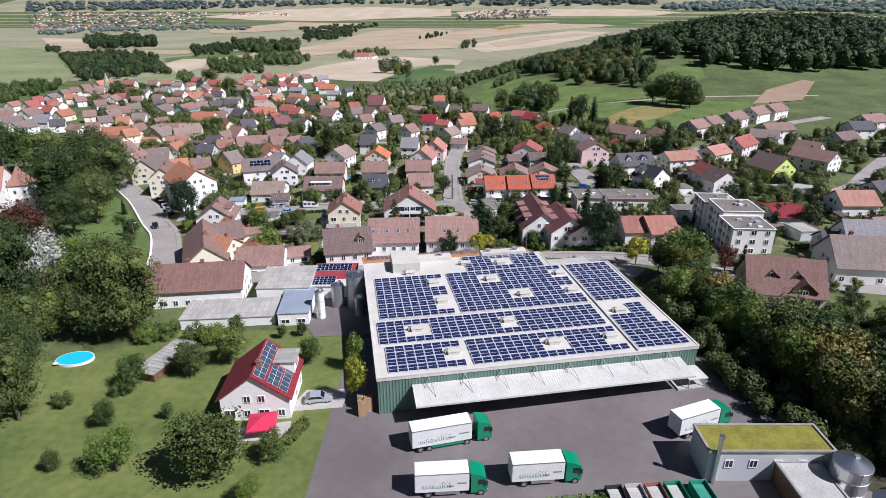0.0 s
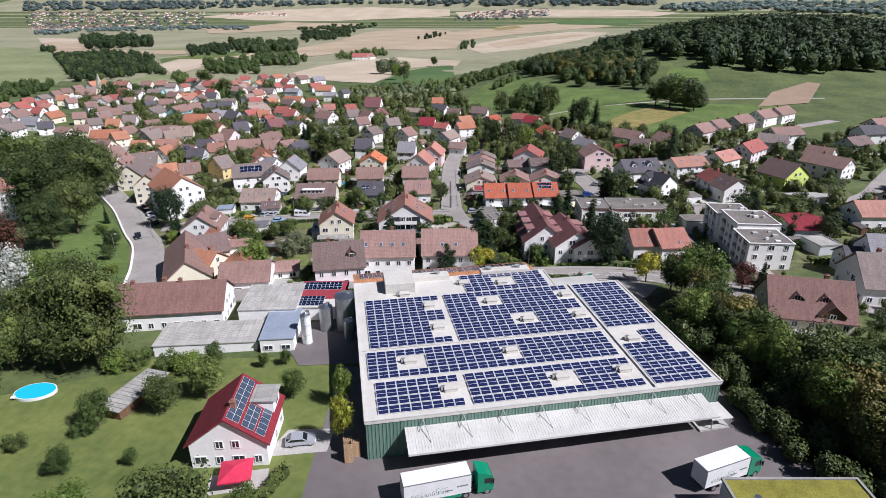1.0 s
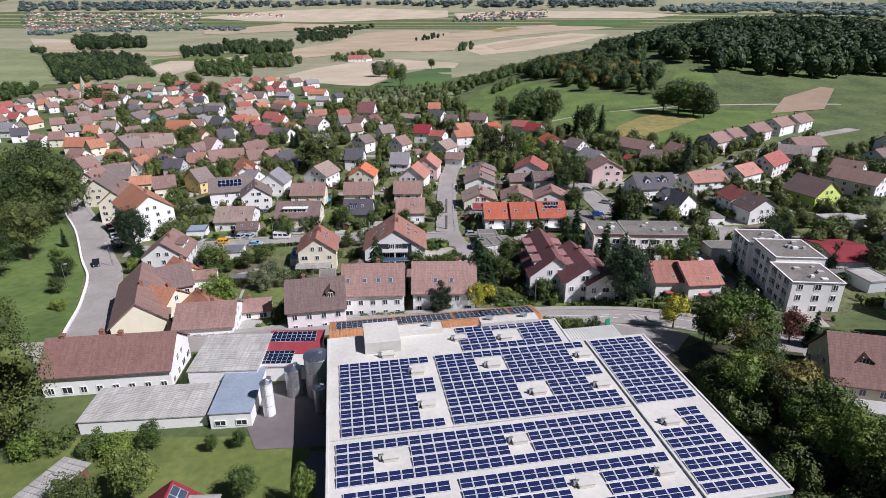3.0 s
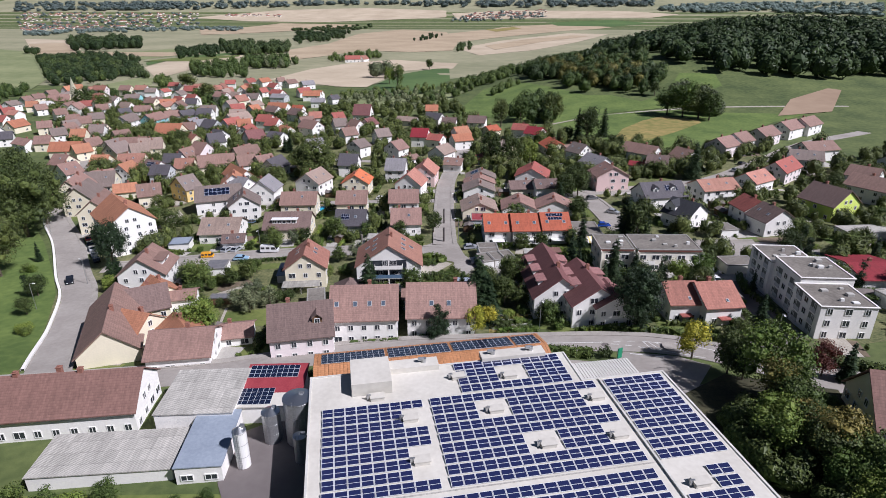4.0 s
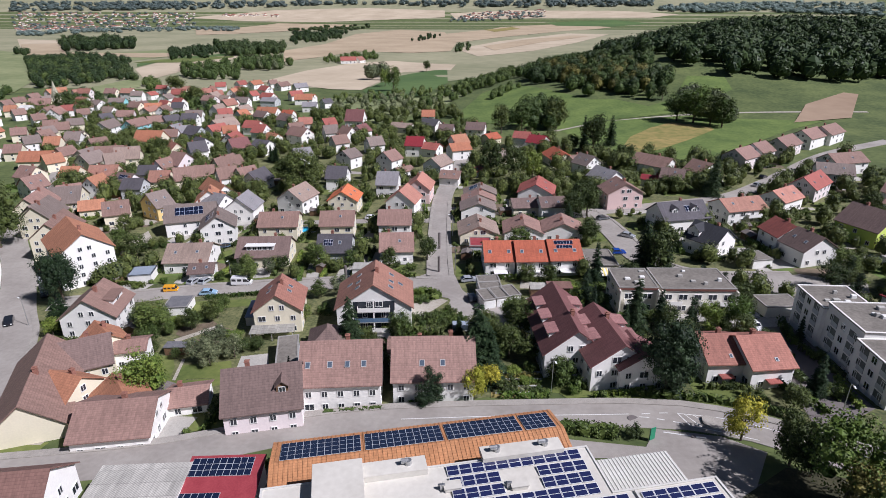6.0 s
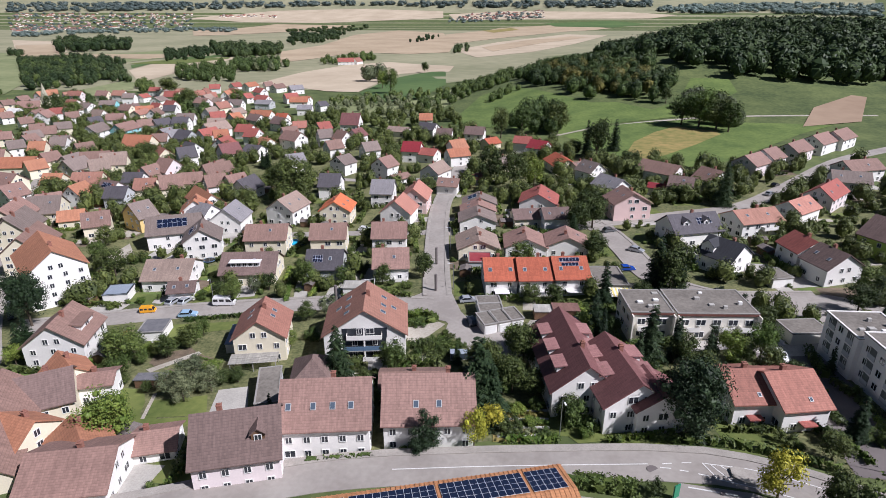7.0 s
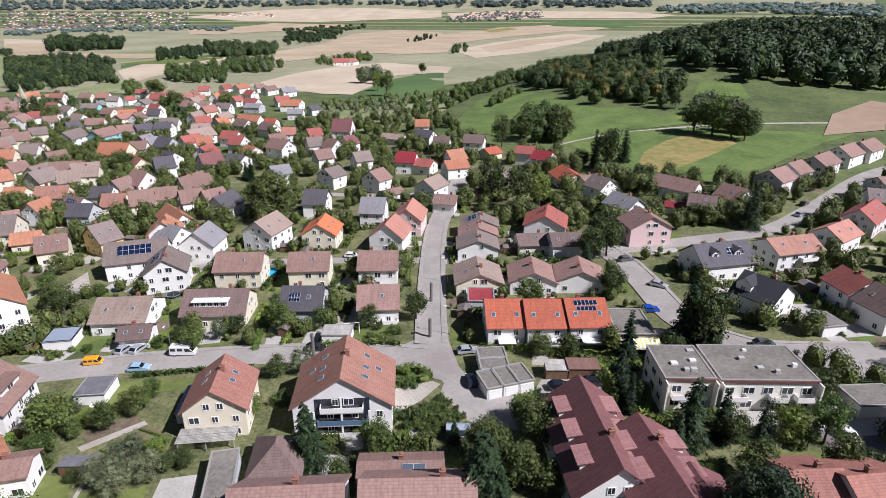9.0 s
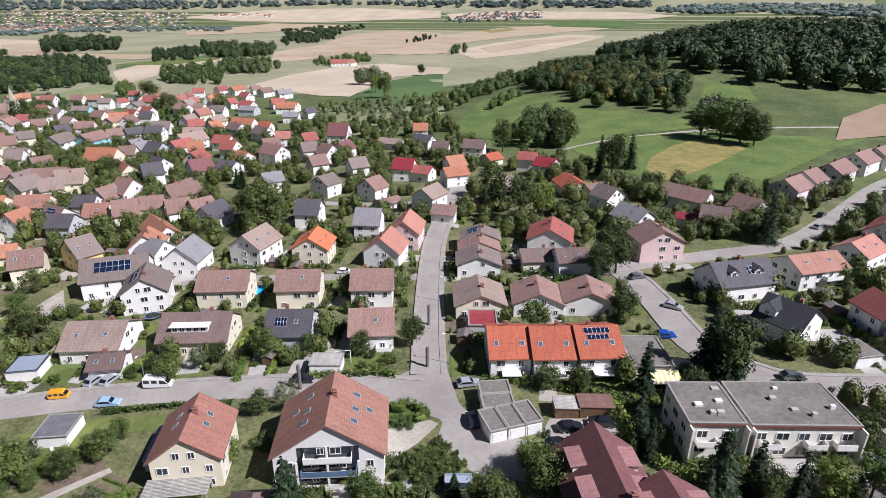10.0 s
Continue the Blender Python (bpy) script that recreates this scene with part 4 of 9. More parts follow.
# low white annex and the orange-roofed range along the main road
annex = thing("annex", HALL @ pose(40.6, 35.8, 0), "low annex with a ribbed white sheet roof", "annex")
part("wall", tidy(boxes((0.2, 0.2, -3, 10.6, 6.6, 4.6))), WALLS["white"], annex)
annex_roof = part("roof", tidy(boxes((0, 0, 4.6, 10.8, 6.8, 4.8))), M_WHITEMETAL, annex)
rib_me = mesh_of("rib", tidy(boxes((0, 0, 0, 0.12, 6.8, 0.08))), M_WHITEMETAL)
for i in range(22):
    part("rib", rib_me, None, annex_roof, at=pose(0.1 + i * 0.49, 0, 4.8))
rng_ob = thing("road_range", HALL @ pose(0.2, 43.6, -1.2), "long low building with an orange ribbed roof and solar panels", "building")
part("wall", tidy(boxes((0.3, 0.3, -2, 39.4, 11.3, 4.2))), WALLS["white"], rng_ob)
bm = bmesh.new()
prism(bm, [(-0.2, 4.0), (6.4, 5.4), (11.9, 4.2), (11.9, 4.4), (6.4, 5.62), (-0.2, 4.2)], -0.3, 39.9)
for i in range(66):
    x = -0.25 + i * 0.61
    prism(bm, [(-0.2, 4.2), (6.4, 5.6), (6.4, 5.68), (-0.2, 4.28)], x, x + 0.16)
    prism(bm, [(6.4, 5.6), (11.9, 4.4), (11.9, 4.48), (6.4, 5.68)], x, x + 0.16)
part("roof", tidy(bm), M_ORANGETILE, rng_ob, "orange ribbed roof")
slope = math.degrees(math.atan2(1.22, 5.5))


def module(parent, m, w, h, cols, rows, cell=None):
    """A framed solar field: dark cells with pale lines between."""
    bm = boxes((0, 0, 0, w, h, 0.04))
    ob = part("solar_field", tidy(bm), M_RAIL, parent, "framed dark blue solar field", m)
    bm = bmesh.new()
    for i in range(cols):
        for j in range(rows):
            box(bm, i * w / cols + 0.03, j * h / rows + 0.03, 0.04, (i + 1) * w / cols - 0.03, (j + 1) * h / rows - 0.03, 0.048)
    tagged(part("cell_sheet", tidy(bm), cell or M_CELL2, ob), kind="stuff")
    return ob


for u, w, c in ((1.0, 10.6, 11), (12.2, 10.6, 11), (23.4, 10.6, 11), (34.5, 4.4, 5)):
    module(rng_ob, pose(u, 6.7, 5.64, -slope, 0, 0), w, 4.4, c, 4)

# buildings round the tank yard
red_shed = thing("red_roofed_shed", pose(-32, 123.3, land(-32, 122.7) - 0.2, 0, 0, 5), "low shed with a red sheet roof and two solar fields", "shed")
part("wall", tidy(boxes((-4.6, -6.8, -1.5, 4.9, 3.4, 3.6))), WALLS["white"], red_shed)
bm = bmesh.new()
prism(bm, [(-3.4, 3.6), (3.7, 4.4), (3.7, 4.6), (-3.4, 3.8)], -4.8, 5.3)
part("roof", tidy(bm), M_REDSHEET, red_shed)
part("flat_roof", tidy(boxes((-4.9, -7.0, 3.55, 5.1, -3.4, 3.75))), M_MEMBRANE, red_shed)
module(red_shed, pose(-4.3, 0.2, 4.24, 6.4, 0, 0), 8.2, 3.0, 9, 3)
module(red_shed, pose(-4.6, -6.4, 3.8, 2, 0, 0), 5.4, 4.0, 6, 4)
hedge([(-38.8, 129.2), (-33.3, 130), (-27.8, 130.7)], 1.4, 1.3)


def cylinder_tank(name, x, y, r, h, mat, label, cone=0.0, ladder=True):
    z = land(x, y)
    ob = thing(name, pose(x, y, z), label, "tank")
    bm = bmesh.new()
    rod(bm, (0, 0, -0.3), (0, 0, h), r, 28)
    part("shell", tidy(bm), mat, ob)
    bm = bmesh.new()
    rod(bm, (0, 0, h), (0, 0, h + cone + 0.05), r * 1.01, 28, r * (0.12 if cone else 0.97))
    part("lid", tidy(bm), M_STEEL, ob)
    bm = bmesh.new()
    for s in (0.33, 0.66, 0.97):
        rod(bm, (0, 0, h * s), (0, 0, h * s + 0.07), r * 1.02, 28)
    part("hoop", tidy(bm), M_METAL, ob)
    if ladder:
        bm = bmesh.new()
        for dx in (-0.22, 0.22):
            rod(bm, (dx, -r - 0.12, 0), (dx, -r - 0.12, h + 0.8), 0.03)
        for i in range(int(h / 0.35)):
            rod(bm, (-0.22, -r - 0.12, 0.3 + i * 0.35), (0.22, -r - 0.12, 0.3 + i * 0.35), 0.02, 4)
        part("ladder", tidy(bm), M_METAL, ob)
    part("manhole", tidy(boxes((0.1 * r, 0.05 * r, h + cone * 0.5, 0.1 * r + 0.6, 0.05 * r + 0.5, h + cone + 0.25))), M_METAL, ob)
    return ob


cylinder_tank("silo", -24.6, 112.6, 2.15, 7.6, M_SILO, "tall ribbed steel silo beside the hall", 0.4)
cylinder_tank("silo", -28.8, 112.4, 1.35, 5.2, M_SILO, "smaller grey-green steel silo", 0.5)
cylinder_tank("silo", -23.2, 107.8, 0.95, 4.4, M_SILO, "small grey steel tank against the hall", 0.1)
cylinder_tank("silo", -31.2, 106.6, 0.95, 6.2, glossy("white_enamel", (0.78, 0.78, 0.76), 0.35), "white enamelled silo with a steel ladder cage", 0.5)


M_COPING = material("coping", (0.22, 0.21, 0.195), (0.33, 0.32, 0.30), 0.6, 0.7)


def flat_house(name, x, y, yaw, L, W, h, wall, label, category="building", roof=None, parapet=0.25, rows=0, base=None, group="", eave=0.15, wide=0.0, storey=2.75, coping=None):
    """A flat-roofed block with rows of windows."""
    z = land(x, y) if base is None else base
    TAKEN.append((x, y, math.hypot(L, W) / 2))
    ob = thing(name, pose(x, y, z, 0, 0, yaw), label, category, group)
    part("wall", tidy(boxes((-L / 2, -W / 2, -4.0, L / 2, W / 2, h - 0.1))), wall, ob)
    part("roof", tidy(boxes((-L / 2 - eave, -W / 2 - eave, h - 0.1, L / 2 + eave, W / 2 + eave, h + 0.06))), roof or M_GREYROOF, ob)
    if parapet:
        e = eave + 0.02
        bm = bmesh.new()
        for d in ((-L / 2 - e, -W / 2 - e, h + 0.06, L / 2 + e, -W / 2 + 0.15, h + parapet), (-L / 2 - e, W / 2 - 0.15, h + 0.06, L / 2 + e, W / 2 + e, h + parapet), (-L / 2 - e, -W / 2 + 0.15, h + 0.06, -L / 2 + 0.15, W / 2 - 0.15, h + parapet), (L / 2 - 0.15, -W / 2 + 0.15, h + 0.06, L / 2 + e, W / 2 - 0.15, h + parapet)):
            box(bm, *d)
        part("parapet", tidy(bm), coping or M_COPING, ob)
    for s in range(rows):
        zz = 0.9 + s * storey
        for turn, span, off in ((0, L, W / 2), (90, W, L / 2), (-90, W, L / 2)):
            n = max(1, int(span / 3.0))
            for i in range(n):
                u = (i - (n - 1) / 2) * span / n
                c, sn = math.cos(radians(turn)), math.sin(radians(turn))
                add_window(ob, u * c + (off + 0.02) * sn, u * sn - (off + 0.02) * c, zz, turn, *((1.4 + wide, 1.4) if i % 2 else (1.1 + wide, 1.4)))
    return ob


def roof_bits(ob, L, W, h, seed):
    rnd = random.Random(seed)
    for i in range(5):
        x, y = rnd.uniform(-L / 2.6, L / 2.6), rnd.uniform(-W / 2.8, W / 2.8)
        s = rnd.uniform(0.35, 0.7)
        part("roof_light" if i % 2 else "vent", tidy(boxes((x - s, y - s * 0.7, h, x + s, y + s * 0.7, h + rnd.uniform(0.25, 0.8)), bevel=0.05)), M_FRAME if i % 2 else M_CONCRETE, ob)


ob = flat_house("store_shed", -41.8, 119.0, 6, 11.6, 11.6, 4.5, WALLS["white"], "store shed with a pale grey fibre-cement roof", "shed", M_FIBRE, 0)
ob = flat_house("store_shed", -50.0, 106.4, 8, 19, 8.4, 2.5, WALLS["white"], "long low shed with a weathered grey roof", "shed", M_FIBRE, 0)
ob = flat_house("workshop", -36.8, 108.9, 8, 6.2, 11.8, 3.2, WALLS["white"], "white workshop with a blue-grey sheet roof", "workshop", M_BLUESHEET, 0)
for w in (-1.6, 1.6):
    add_window(ob, w, -5.95, 0.9, 0, 1.7, 1.0)

# painted shade: flat dark sheets on the wall imitate recessed loggias
M_LOGGIA = material("loggia_shade", (0.10, 0.11, 0.10), (0.16, 0.17, 0.16), 1.0, 0.8)
# apartment block in three staggered parts
for x, y, L, W, h in ((73.2, 150.6, 10.6, 10.3, 7.6), (74.6, 161.6, 10.8, 11.3, 8.8), (73.4, 172.1, 9.6, 10.0, 7.6)):
    ob = flat_house("apartment_block", x, y, -1, L, W, h, WALLS["white"], "white flat-roofed apartment block of three storeys", "apartment block", rows=3, base=1.0, group="apartment block", parapet=0.2, storey=2.5, coping=WALLS["white"])
    roof_bits(ob, L, W, h, int(y))
    for u in ((-2.8, 2.6) if W > 8 else (0.0,)):
        for s in range(3):
            r = part("loggia", tidy(boxes((-L / 2 - 0.06, u - 0.95, 0.3 + s * 2.5, -L / 2 - 0.01, u + 0.95, 2.4 + s * 2.5))), M_LOGGIA, ob, "flat dark sheet painted as the shade of a recessed loggia")
            part("railing", tidy(boxes((-L / 2 - 0.14, u - 0.95, 0.3 + s * 2.5, -L / 2 - 0.08, u + 0.95, 1.2 + s * 2.5))), WALLS["grey"], r)
house(95.4, 175.0, 2, 10.4, 14.2, 3.4, 10, "white", "crimson")
flat_house("garage", 93.5, 160.1, 12, 6.2, 7, 2.8, WALLS["grey"], "grey concrete garage block", "garage", M_FIBRE)

# long flat-roofed terrace
for x, y, L, W in ((37.8, 187.4, 8.4, 10.2), (50.9, 187.7, 16.2, 10.8)):
    ob = flat_house("terrace_block", x, y, 1.5, L, W, 6.4, WALLS["ivory"], "ivory terrace block with grey felt roof and brown eaves", "terrace", rows=2, base=land(46.3, 186.3), group="flat-roofed terrace", wide=0.6, parapet=0.16)
    roof_bits(ob, L, W, 6.4, int(x))
    for u in ((-1.5,) if L < 10 else (-5.2, 1.6, 6.0)):
        balcony(ob, u, -W / 2, 2.9, 3.0, 1.3, 0, M_CONCRETE, WALLS["white"])
    for s in (-1, 1):
        part("party_wall", tidy(boxes((s * L / 2 - 0.12, -W / 2 - 1.5, -0.5, s * L / 2 + 0.12, -W / 2 - 0.05, 6.2))), WALLS["ivory"], ob)
    part("eaves_band", tidy(boxes((-L / 2 - 0.2, -W / 2 - 0.22, 5.9, L / 2 + 0.2, -W / 2 - 0.16, 6.35))), material("eaves_brown", (0.13, 0.05, 0.04), (0.19, 0.08, 0.06), 1.0, 0.7), ob)

# garages with white doors at the end of the centre street
for i, (x, y) in enumerate(((4.6, 188.9), (7.6, 189.9), (10.5, 190.9))):
    ob = flat_house("garage", x, y, 20, 2.9, 5.6, 2.5, WALLS["white"], "white garage with a ribbed white door", "garage", group="garages at the court")
    d = part("garage_door", tidy(boxes((-1.2, -2.86, 0.02, 1.2, -2.81, 2.1))), M_FRAME, ob)
    for k in range(4):
        part("panel", tidy(boxes((-1.15, -2.9, 0.08 + k * 0.5, 1.15, -2.86, 0.52 + k * 0.5))), M_FRAME, d)
for x, y in ((5.7, 194.1), (5.3, 198.3)):
    ob = flat_house("garage", x, y, 8, 5.4, 3.6, 2.5, WALLS["white"], "white garage with a flat felt roof", "garage", roof=M_GREYROOF, group="garages at the court")
flat_house("corner_house", 34.9, 208.4, 2, 7.6, 10.6, 3.6, WALLS["cream"], "flat-roofed house with a striped awning", "house", rows=1)
flat_house("carport", 3.8, 225.3, 1, 6.2, 7, 2.6, WALLS["grey"], "carport with a dark red flat roof", "carport", M_REDSHEET)

# inn with stepped maroon roofs
INN = [house(19.2, 167.5, -84, 20, 11.5, 5.4, 38, "white", "maroon", True, "parts of the inn"), house(26.3, 160.7, -81, 15.5, 11, 5.6, 34, "white", "maroon", True, "parts of the inn"), house(30.5, 156.1, -81, 8, 8.5, 5.2, 30, "white", "maroon", True, "parts of the inn")]


def shed_dormer(parent, x, side, eave_h, pitch, W, mat, w=3.2, wall=None):
    """A dormer with a flat sloping roof on one slope; side -1: front of the ridge."""
    t = math.tan(radians(pitch))
    y0 = 0.78 * W / 2
    z0 = eave_h + t * (W / 2 - y0)
    y1 = y0 - 2.6
    z1 = z0 + 1.45
    bm = bmesh.new()
    prism(bm, [(side * y0, z0), (side * y0, z1), (side * y1, z1 + 0.35), (side * y1, z0 + t * 2.0)], x - w / 2, x + w / 2)
    ob = part("dormer", tidy(bm), wall or WALLS["white"], parent)
    bm = bmesh.new()
    prism(bm, [(side * (y0 + 0.45), z1 - 0.02), (side * (y0 + 0.45), z1 + 0.14), (side * (y1 - 0.9), z1 + 0.62), (side * (y1 - 0.9), z1 + 0.46)], x - w / 2 - 0.3, x + w / 2 + 0.3)
    part("dormer_roof", tidy(bm), mat, ob)
    turn = 0 if side < 0 else 180
    add_window(ob, x, side * (y0 + 0.02), z0 + 0.15, turn, 1.7, 1.1)
    return ob


M_DORMER = tiled("tiles_pale_maroon", (0.20, 0.09, 0.085), (0.33, 0.17, 0.16))
for k, x in ((0, -6), (0, -0.5), (0, 5), (1, -4.5), (1, 0.8)):
    shed_dormer(INN[k], x, -1, 5.4, 38 if k == 0 else 34, 11.2, M_DORMER)
    shed_dormer(INN[k], x + 0.5, 1, 5.4, 38 if k == 0 else 34, 11.2, M_DORMER)

L_MID2 = leafy("wood_leaves", (0.034, 0.058, 0.015), (0.108, 0.142, 0.038))


def inside(x, y, outline):
    hit, j = False, len(outline) - 1
    for i, (a, b) in enumerate(outline):
        c, d = outline[j]
        if (b > y) != (d > y) and x < (c - a) * (y - b) / (d - b) + a:
            hit = not hit
        j = i
    return hit


def strewn(outline, n, rnd):
    xs, ys = [p[0] for p in outline], [p[1] for p in outline]
    out = []
    for _ in range(n * 60):
        x, y = rnd.uniform(min(xs), max(xs)), rnd.uniform(min(ys), max(ys))
        if inside(x, y, outline):
            out.append((x, y))
            if len(out) == n:
                break
    return out


def wood_area(outline, n, low, high, mat, label, seed, leaf=0.09, n_leaf=70):
    rnd = random.Random(seed)
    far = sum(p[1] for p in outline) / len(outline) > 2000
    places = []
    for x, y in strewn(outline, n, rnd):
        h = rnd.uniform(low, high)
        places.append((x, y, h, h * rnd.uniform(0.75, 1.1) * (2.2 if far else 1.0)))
    return wood("wood", places, mat, label, leaf, n_leaf, seed)


def far_village(outline, n, seed):
    """Small gabled houses far off, joined in one mesh."""
    rnd = random.Random(seed)
    bm = bmesh.new()
    for x, y in strewn(outline, n, rnd):
        L, W, h, r = rnd.uniform(9, 16), rnd.uniform(8, 10), rnd.uniform(3, 5), rnd.uniform(3.5, 5)
        turn = Matrix.Translation((x, y, land(x, y))) @ Matrix.Rotation(rnd.uniform(0, 3.1), 4, "Z")
        k = len(bm.verts)
        prism(bm, [(-W / 2, -3), (W / 2, -3), (W / 2, h), (-W / 2, h)], -L / 2, L / 2, mat=0)
        prism(bm, [(-W / 2 - 0.5, h), (W / 2 + 0.5, h), (0, h + r)], -L / 2 - 0.5, L / 2 + 0.5, mat=rnd.choice((1, 1, 2)))
        bm.verts.ensure_lookup_table()
        for v in bm.verts[k:]:
            v.co = turn @ v.co
    tagged(new("far_village", mesh_of("far_village", tidy(bm), WALLS["ivory"], ROOFS["redbrown"], ROOFS["greybrown"])), "far village of white houses with red and brown roofs", "village", kind="stuff")


# ---- fields and woods of the valley ----
patch("valley_meadow", [(-1500, 720), (-330, 690), (-60, 700), (60, 820), (150, 1150), (700, 1600), (1500, 2300), (2600, 4250), (-3200, 4250), (-2600, 1500)], M_VALLEY, 0.1, "wide pale green meadows of the valley", cell=60)
patch("field", [(54, 410), (85, 432), (114, 436), (144, 436), (160, 425), (206, 414), (178, 395), (120, 343), (100, 326), (94, 345), (74, 356), (67, 367)], M_TURF, 0.18, "mown green meadow below the path", cell=20)
patch("field", [(80, 367), (88, 387), (105, 409), (121, 421), (138, 406), (137, 398), (114, 374), (95, 356), (83, 348)], M_DRY, 0.3, "patch of dry yellowed grass", cell=20)
patch("field", [(-14, 461), (10, 573), (35, 611), (57, 560), (86, 499), (103, 493), (120, 467), (140, 482), (167, 537), (192, 530), (186, 498), (133, 446), (86, 436), (53, 414), (24, 436)], M_TURF, 0.22, "smooth green hillside meadow", cell=30)
patch("field", [(216, 456), (256, 486), (263, 481), (224, 420), (187, 411)], M_PLOUGH, 0.4, "brown ploughed field on the slope", cell=30)
patch("field", [(-244, 752), (-226, 889), (-189, 998), (-131, 1062), (-73, 1015), (-22, 988), (-27, 896), (-90, 867), (-104, 750), (-111, 670), (-146, 683), (-192, 724)], M_WHEAT, 0.4, "pale reaped cereal field", cell=40)
patch("field", [(-384, 1309), (-358, 1554), (-402, 2214), (-305, 2727), (-100, 2418), (-37, 1612), (-41, 1306), (-114, 1253), (-227, 1290), (-272, 1119), (-304, 1039)], M_STUBBLE, 0.6, "wide tan stubble field", cell=60)
patch("field", [(-108, 661), (-101, 739), (-86, 826), (-50, 905), (-32, 904), (-24, 708), (-41, 600), (-80, 584)], M_CROP, 0.4, "green meadow beside the stubble", cell=30)
patch("field", [(-32, 1376), (79, 1733), (345, 2311), (476, 2227), (275, 1669), (125, 1315), (13, 1163)], M_WHEAT, 0.5, "pale reaped field with curving strips", cell=60)
patch("field", [(29, 1479), (162, 1834), (334, 2118), (373, 2039), (192, 1688), (48, 1330)], M_STUBBLE, 0.9, "darker curving strip of stubble", cell=60)
patch("field", [(-85, 2255), (136, 2952), (472, 3142), (647, 2949), (392, 2613), (90, 1967), (-51, 1610)], M_STUBBLE, 0.7, "tan stubble field in the valley", cell=80)
patch("field", [(54, 2705), (188, 2955), (218, 2843), (91, 2444)], M_DRY, 1.1, "yellow flowering strip", cell=80)
patch("field", [(369, 3189), (723, 3297), (883, 3159), (654, 2982), (403, 3029)], M_CROP, 0.9, "dark green crop field", cell=80)
patch("field", [(-1533, 3389), (-1139, 3703), (-626, 3787), (-154, 3681), (-142, 3408), (-756, 3196), (-1170, 3232)], M_WHEAT, 1.0, "pale far fields", cell=120)
patch("field", [(-1182, 2672), (-966, 3136), (-562, 3070), (-584, 2907), (-832, 2209), (-921, 2099)], M_STUBBLE, 1.0, "wide tan fields across the valley", cell=100)
patch("field", [(-118, 3567), (232, 3690), (863, 3661), (1136, 3534), (948, 3396), (360, 3378), (-80, 3317)], M_WHEAT, 1.0, "pale far fields", cell=120)
patch("field", [(-475, 901), (-503, 1044), (-431, 1183), (-406, 1096), (-394, 878), (-384, 760)], M_WHEAT, 0.5, "pale stubble field by the stream", cell=40)
patch("field", [(-517, 983), (-511, 1136), (-453, 1238), (-436, 1182), (-506, 1054), (-488, 932)], M_CROP, 0.55, "dark green field strip", cell=40)
patch("field", [(-1298, 1771), (-1101, 1695), (-817, 1286), (-873, 1217)], M_WHEAT, 0.7, "pale mown strip in the valley meadow", cell=60)
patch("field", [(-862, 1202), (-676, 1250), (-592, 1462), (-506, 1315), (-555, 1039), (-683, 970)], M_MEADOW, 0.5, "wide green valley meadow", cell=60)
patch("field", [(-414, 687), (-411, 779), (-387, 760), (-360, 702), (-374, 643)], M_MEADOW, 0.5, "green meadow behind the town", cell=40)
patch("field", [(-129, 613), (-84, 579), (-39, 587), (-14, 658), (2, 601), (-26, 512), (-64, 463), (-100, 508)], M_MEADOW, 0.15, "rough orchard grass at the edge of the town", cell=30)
wood_area([(45, 654), (96, 913), (136, 957), (167, 887), (141, 617), (154, 576), (153, 527), (143, 490), (126, 476), (113, 478), (105, 500), (88, 507), (73, 531), (58, 572)], 330, 9, 14, L_MID2, "mixed wood on the hillside", 1, 0.06, 170)
wood_area([(69, 667), (109, 613), (136, 564), (142, 517), (117, 491), (91, 523), (68, 555)], 60, 8, 13, L_AUTUMN, "trees with turning leaves in the hillside wood", 41, 0.06, 150)
wood_area([(48, 601), (128, 906), (136, 616), (147, 515), (136, 484), (102, 506), (71, 542)], 90, 9, 15, L_FOREST, "dark trees in the hillside wood", 42, 0.06, 150)
wood_area([(172, 967), (193, 881), (156, 623), (167, 579), (176, 550), (190, 535), (220, 526), (247, 519), (274, 510), (900, 720), (950, 1150), (520, 1250), (215, 1040)], 2600, 14, 20, L_FOREST, "dense dark forest on the ridge", 2, 0.085, 60)
wood_area([(129, 460), (133, 446), (141, 420), (152, 413), (165, 446), (157, 470), (143, 480)], 24, 8, 13, L_OLIVE, "clump of grey-green trees in the meadow", 3, 0.07, 150)
wood_area([(145, 458), (148, 439), (157, 435), (166, 467), (156, 475)], 10, 8, 12, L_MID2, "green trees in the meadow clump", 43, 0.07, 150)
wood_area([(-50, 517), (-20, 594), (13, 714), (55, 856), (60, 726), (25, 608), (-11, 550), (-34, 512)], 120, 6, 10, L_MID2, "thicket along the slope", 33, 0.06, 150)
wood_area([(15, 536), (30, 540), (45, 580), (36, 596), (19, 566)], 14, 5, 7.5, L_MID2, "bushes on the green slope", 31, 0.06, 170)
wood_area([(17, 421), (27, 442), (40, 412), (53, 414), (64, 474), (49, 489), (26, 470)], 26, 8, 13, L_MID2, "trees behind the upper houses", 32, 0.06, 170)
wood_area([(-110, 535), (-66, 472), (-32, 491), (-24, 556), (-61, 617), (-100, 611), (-123, 599)], 90, 4, 6.5, L_OLIVE, "orchard at the edge of the town", 11, 0.07, 90)
wood_area([(-128, 606), (-63, 633), (-18, 639), (-21, 583), (-61, 572), (-114, 568)], 60, 4, 7.5, L_MID2, "hedgerow trees above the orchard", 12, 0.07, 90)
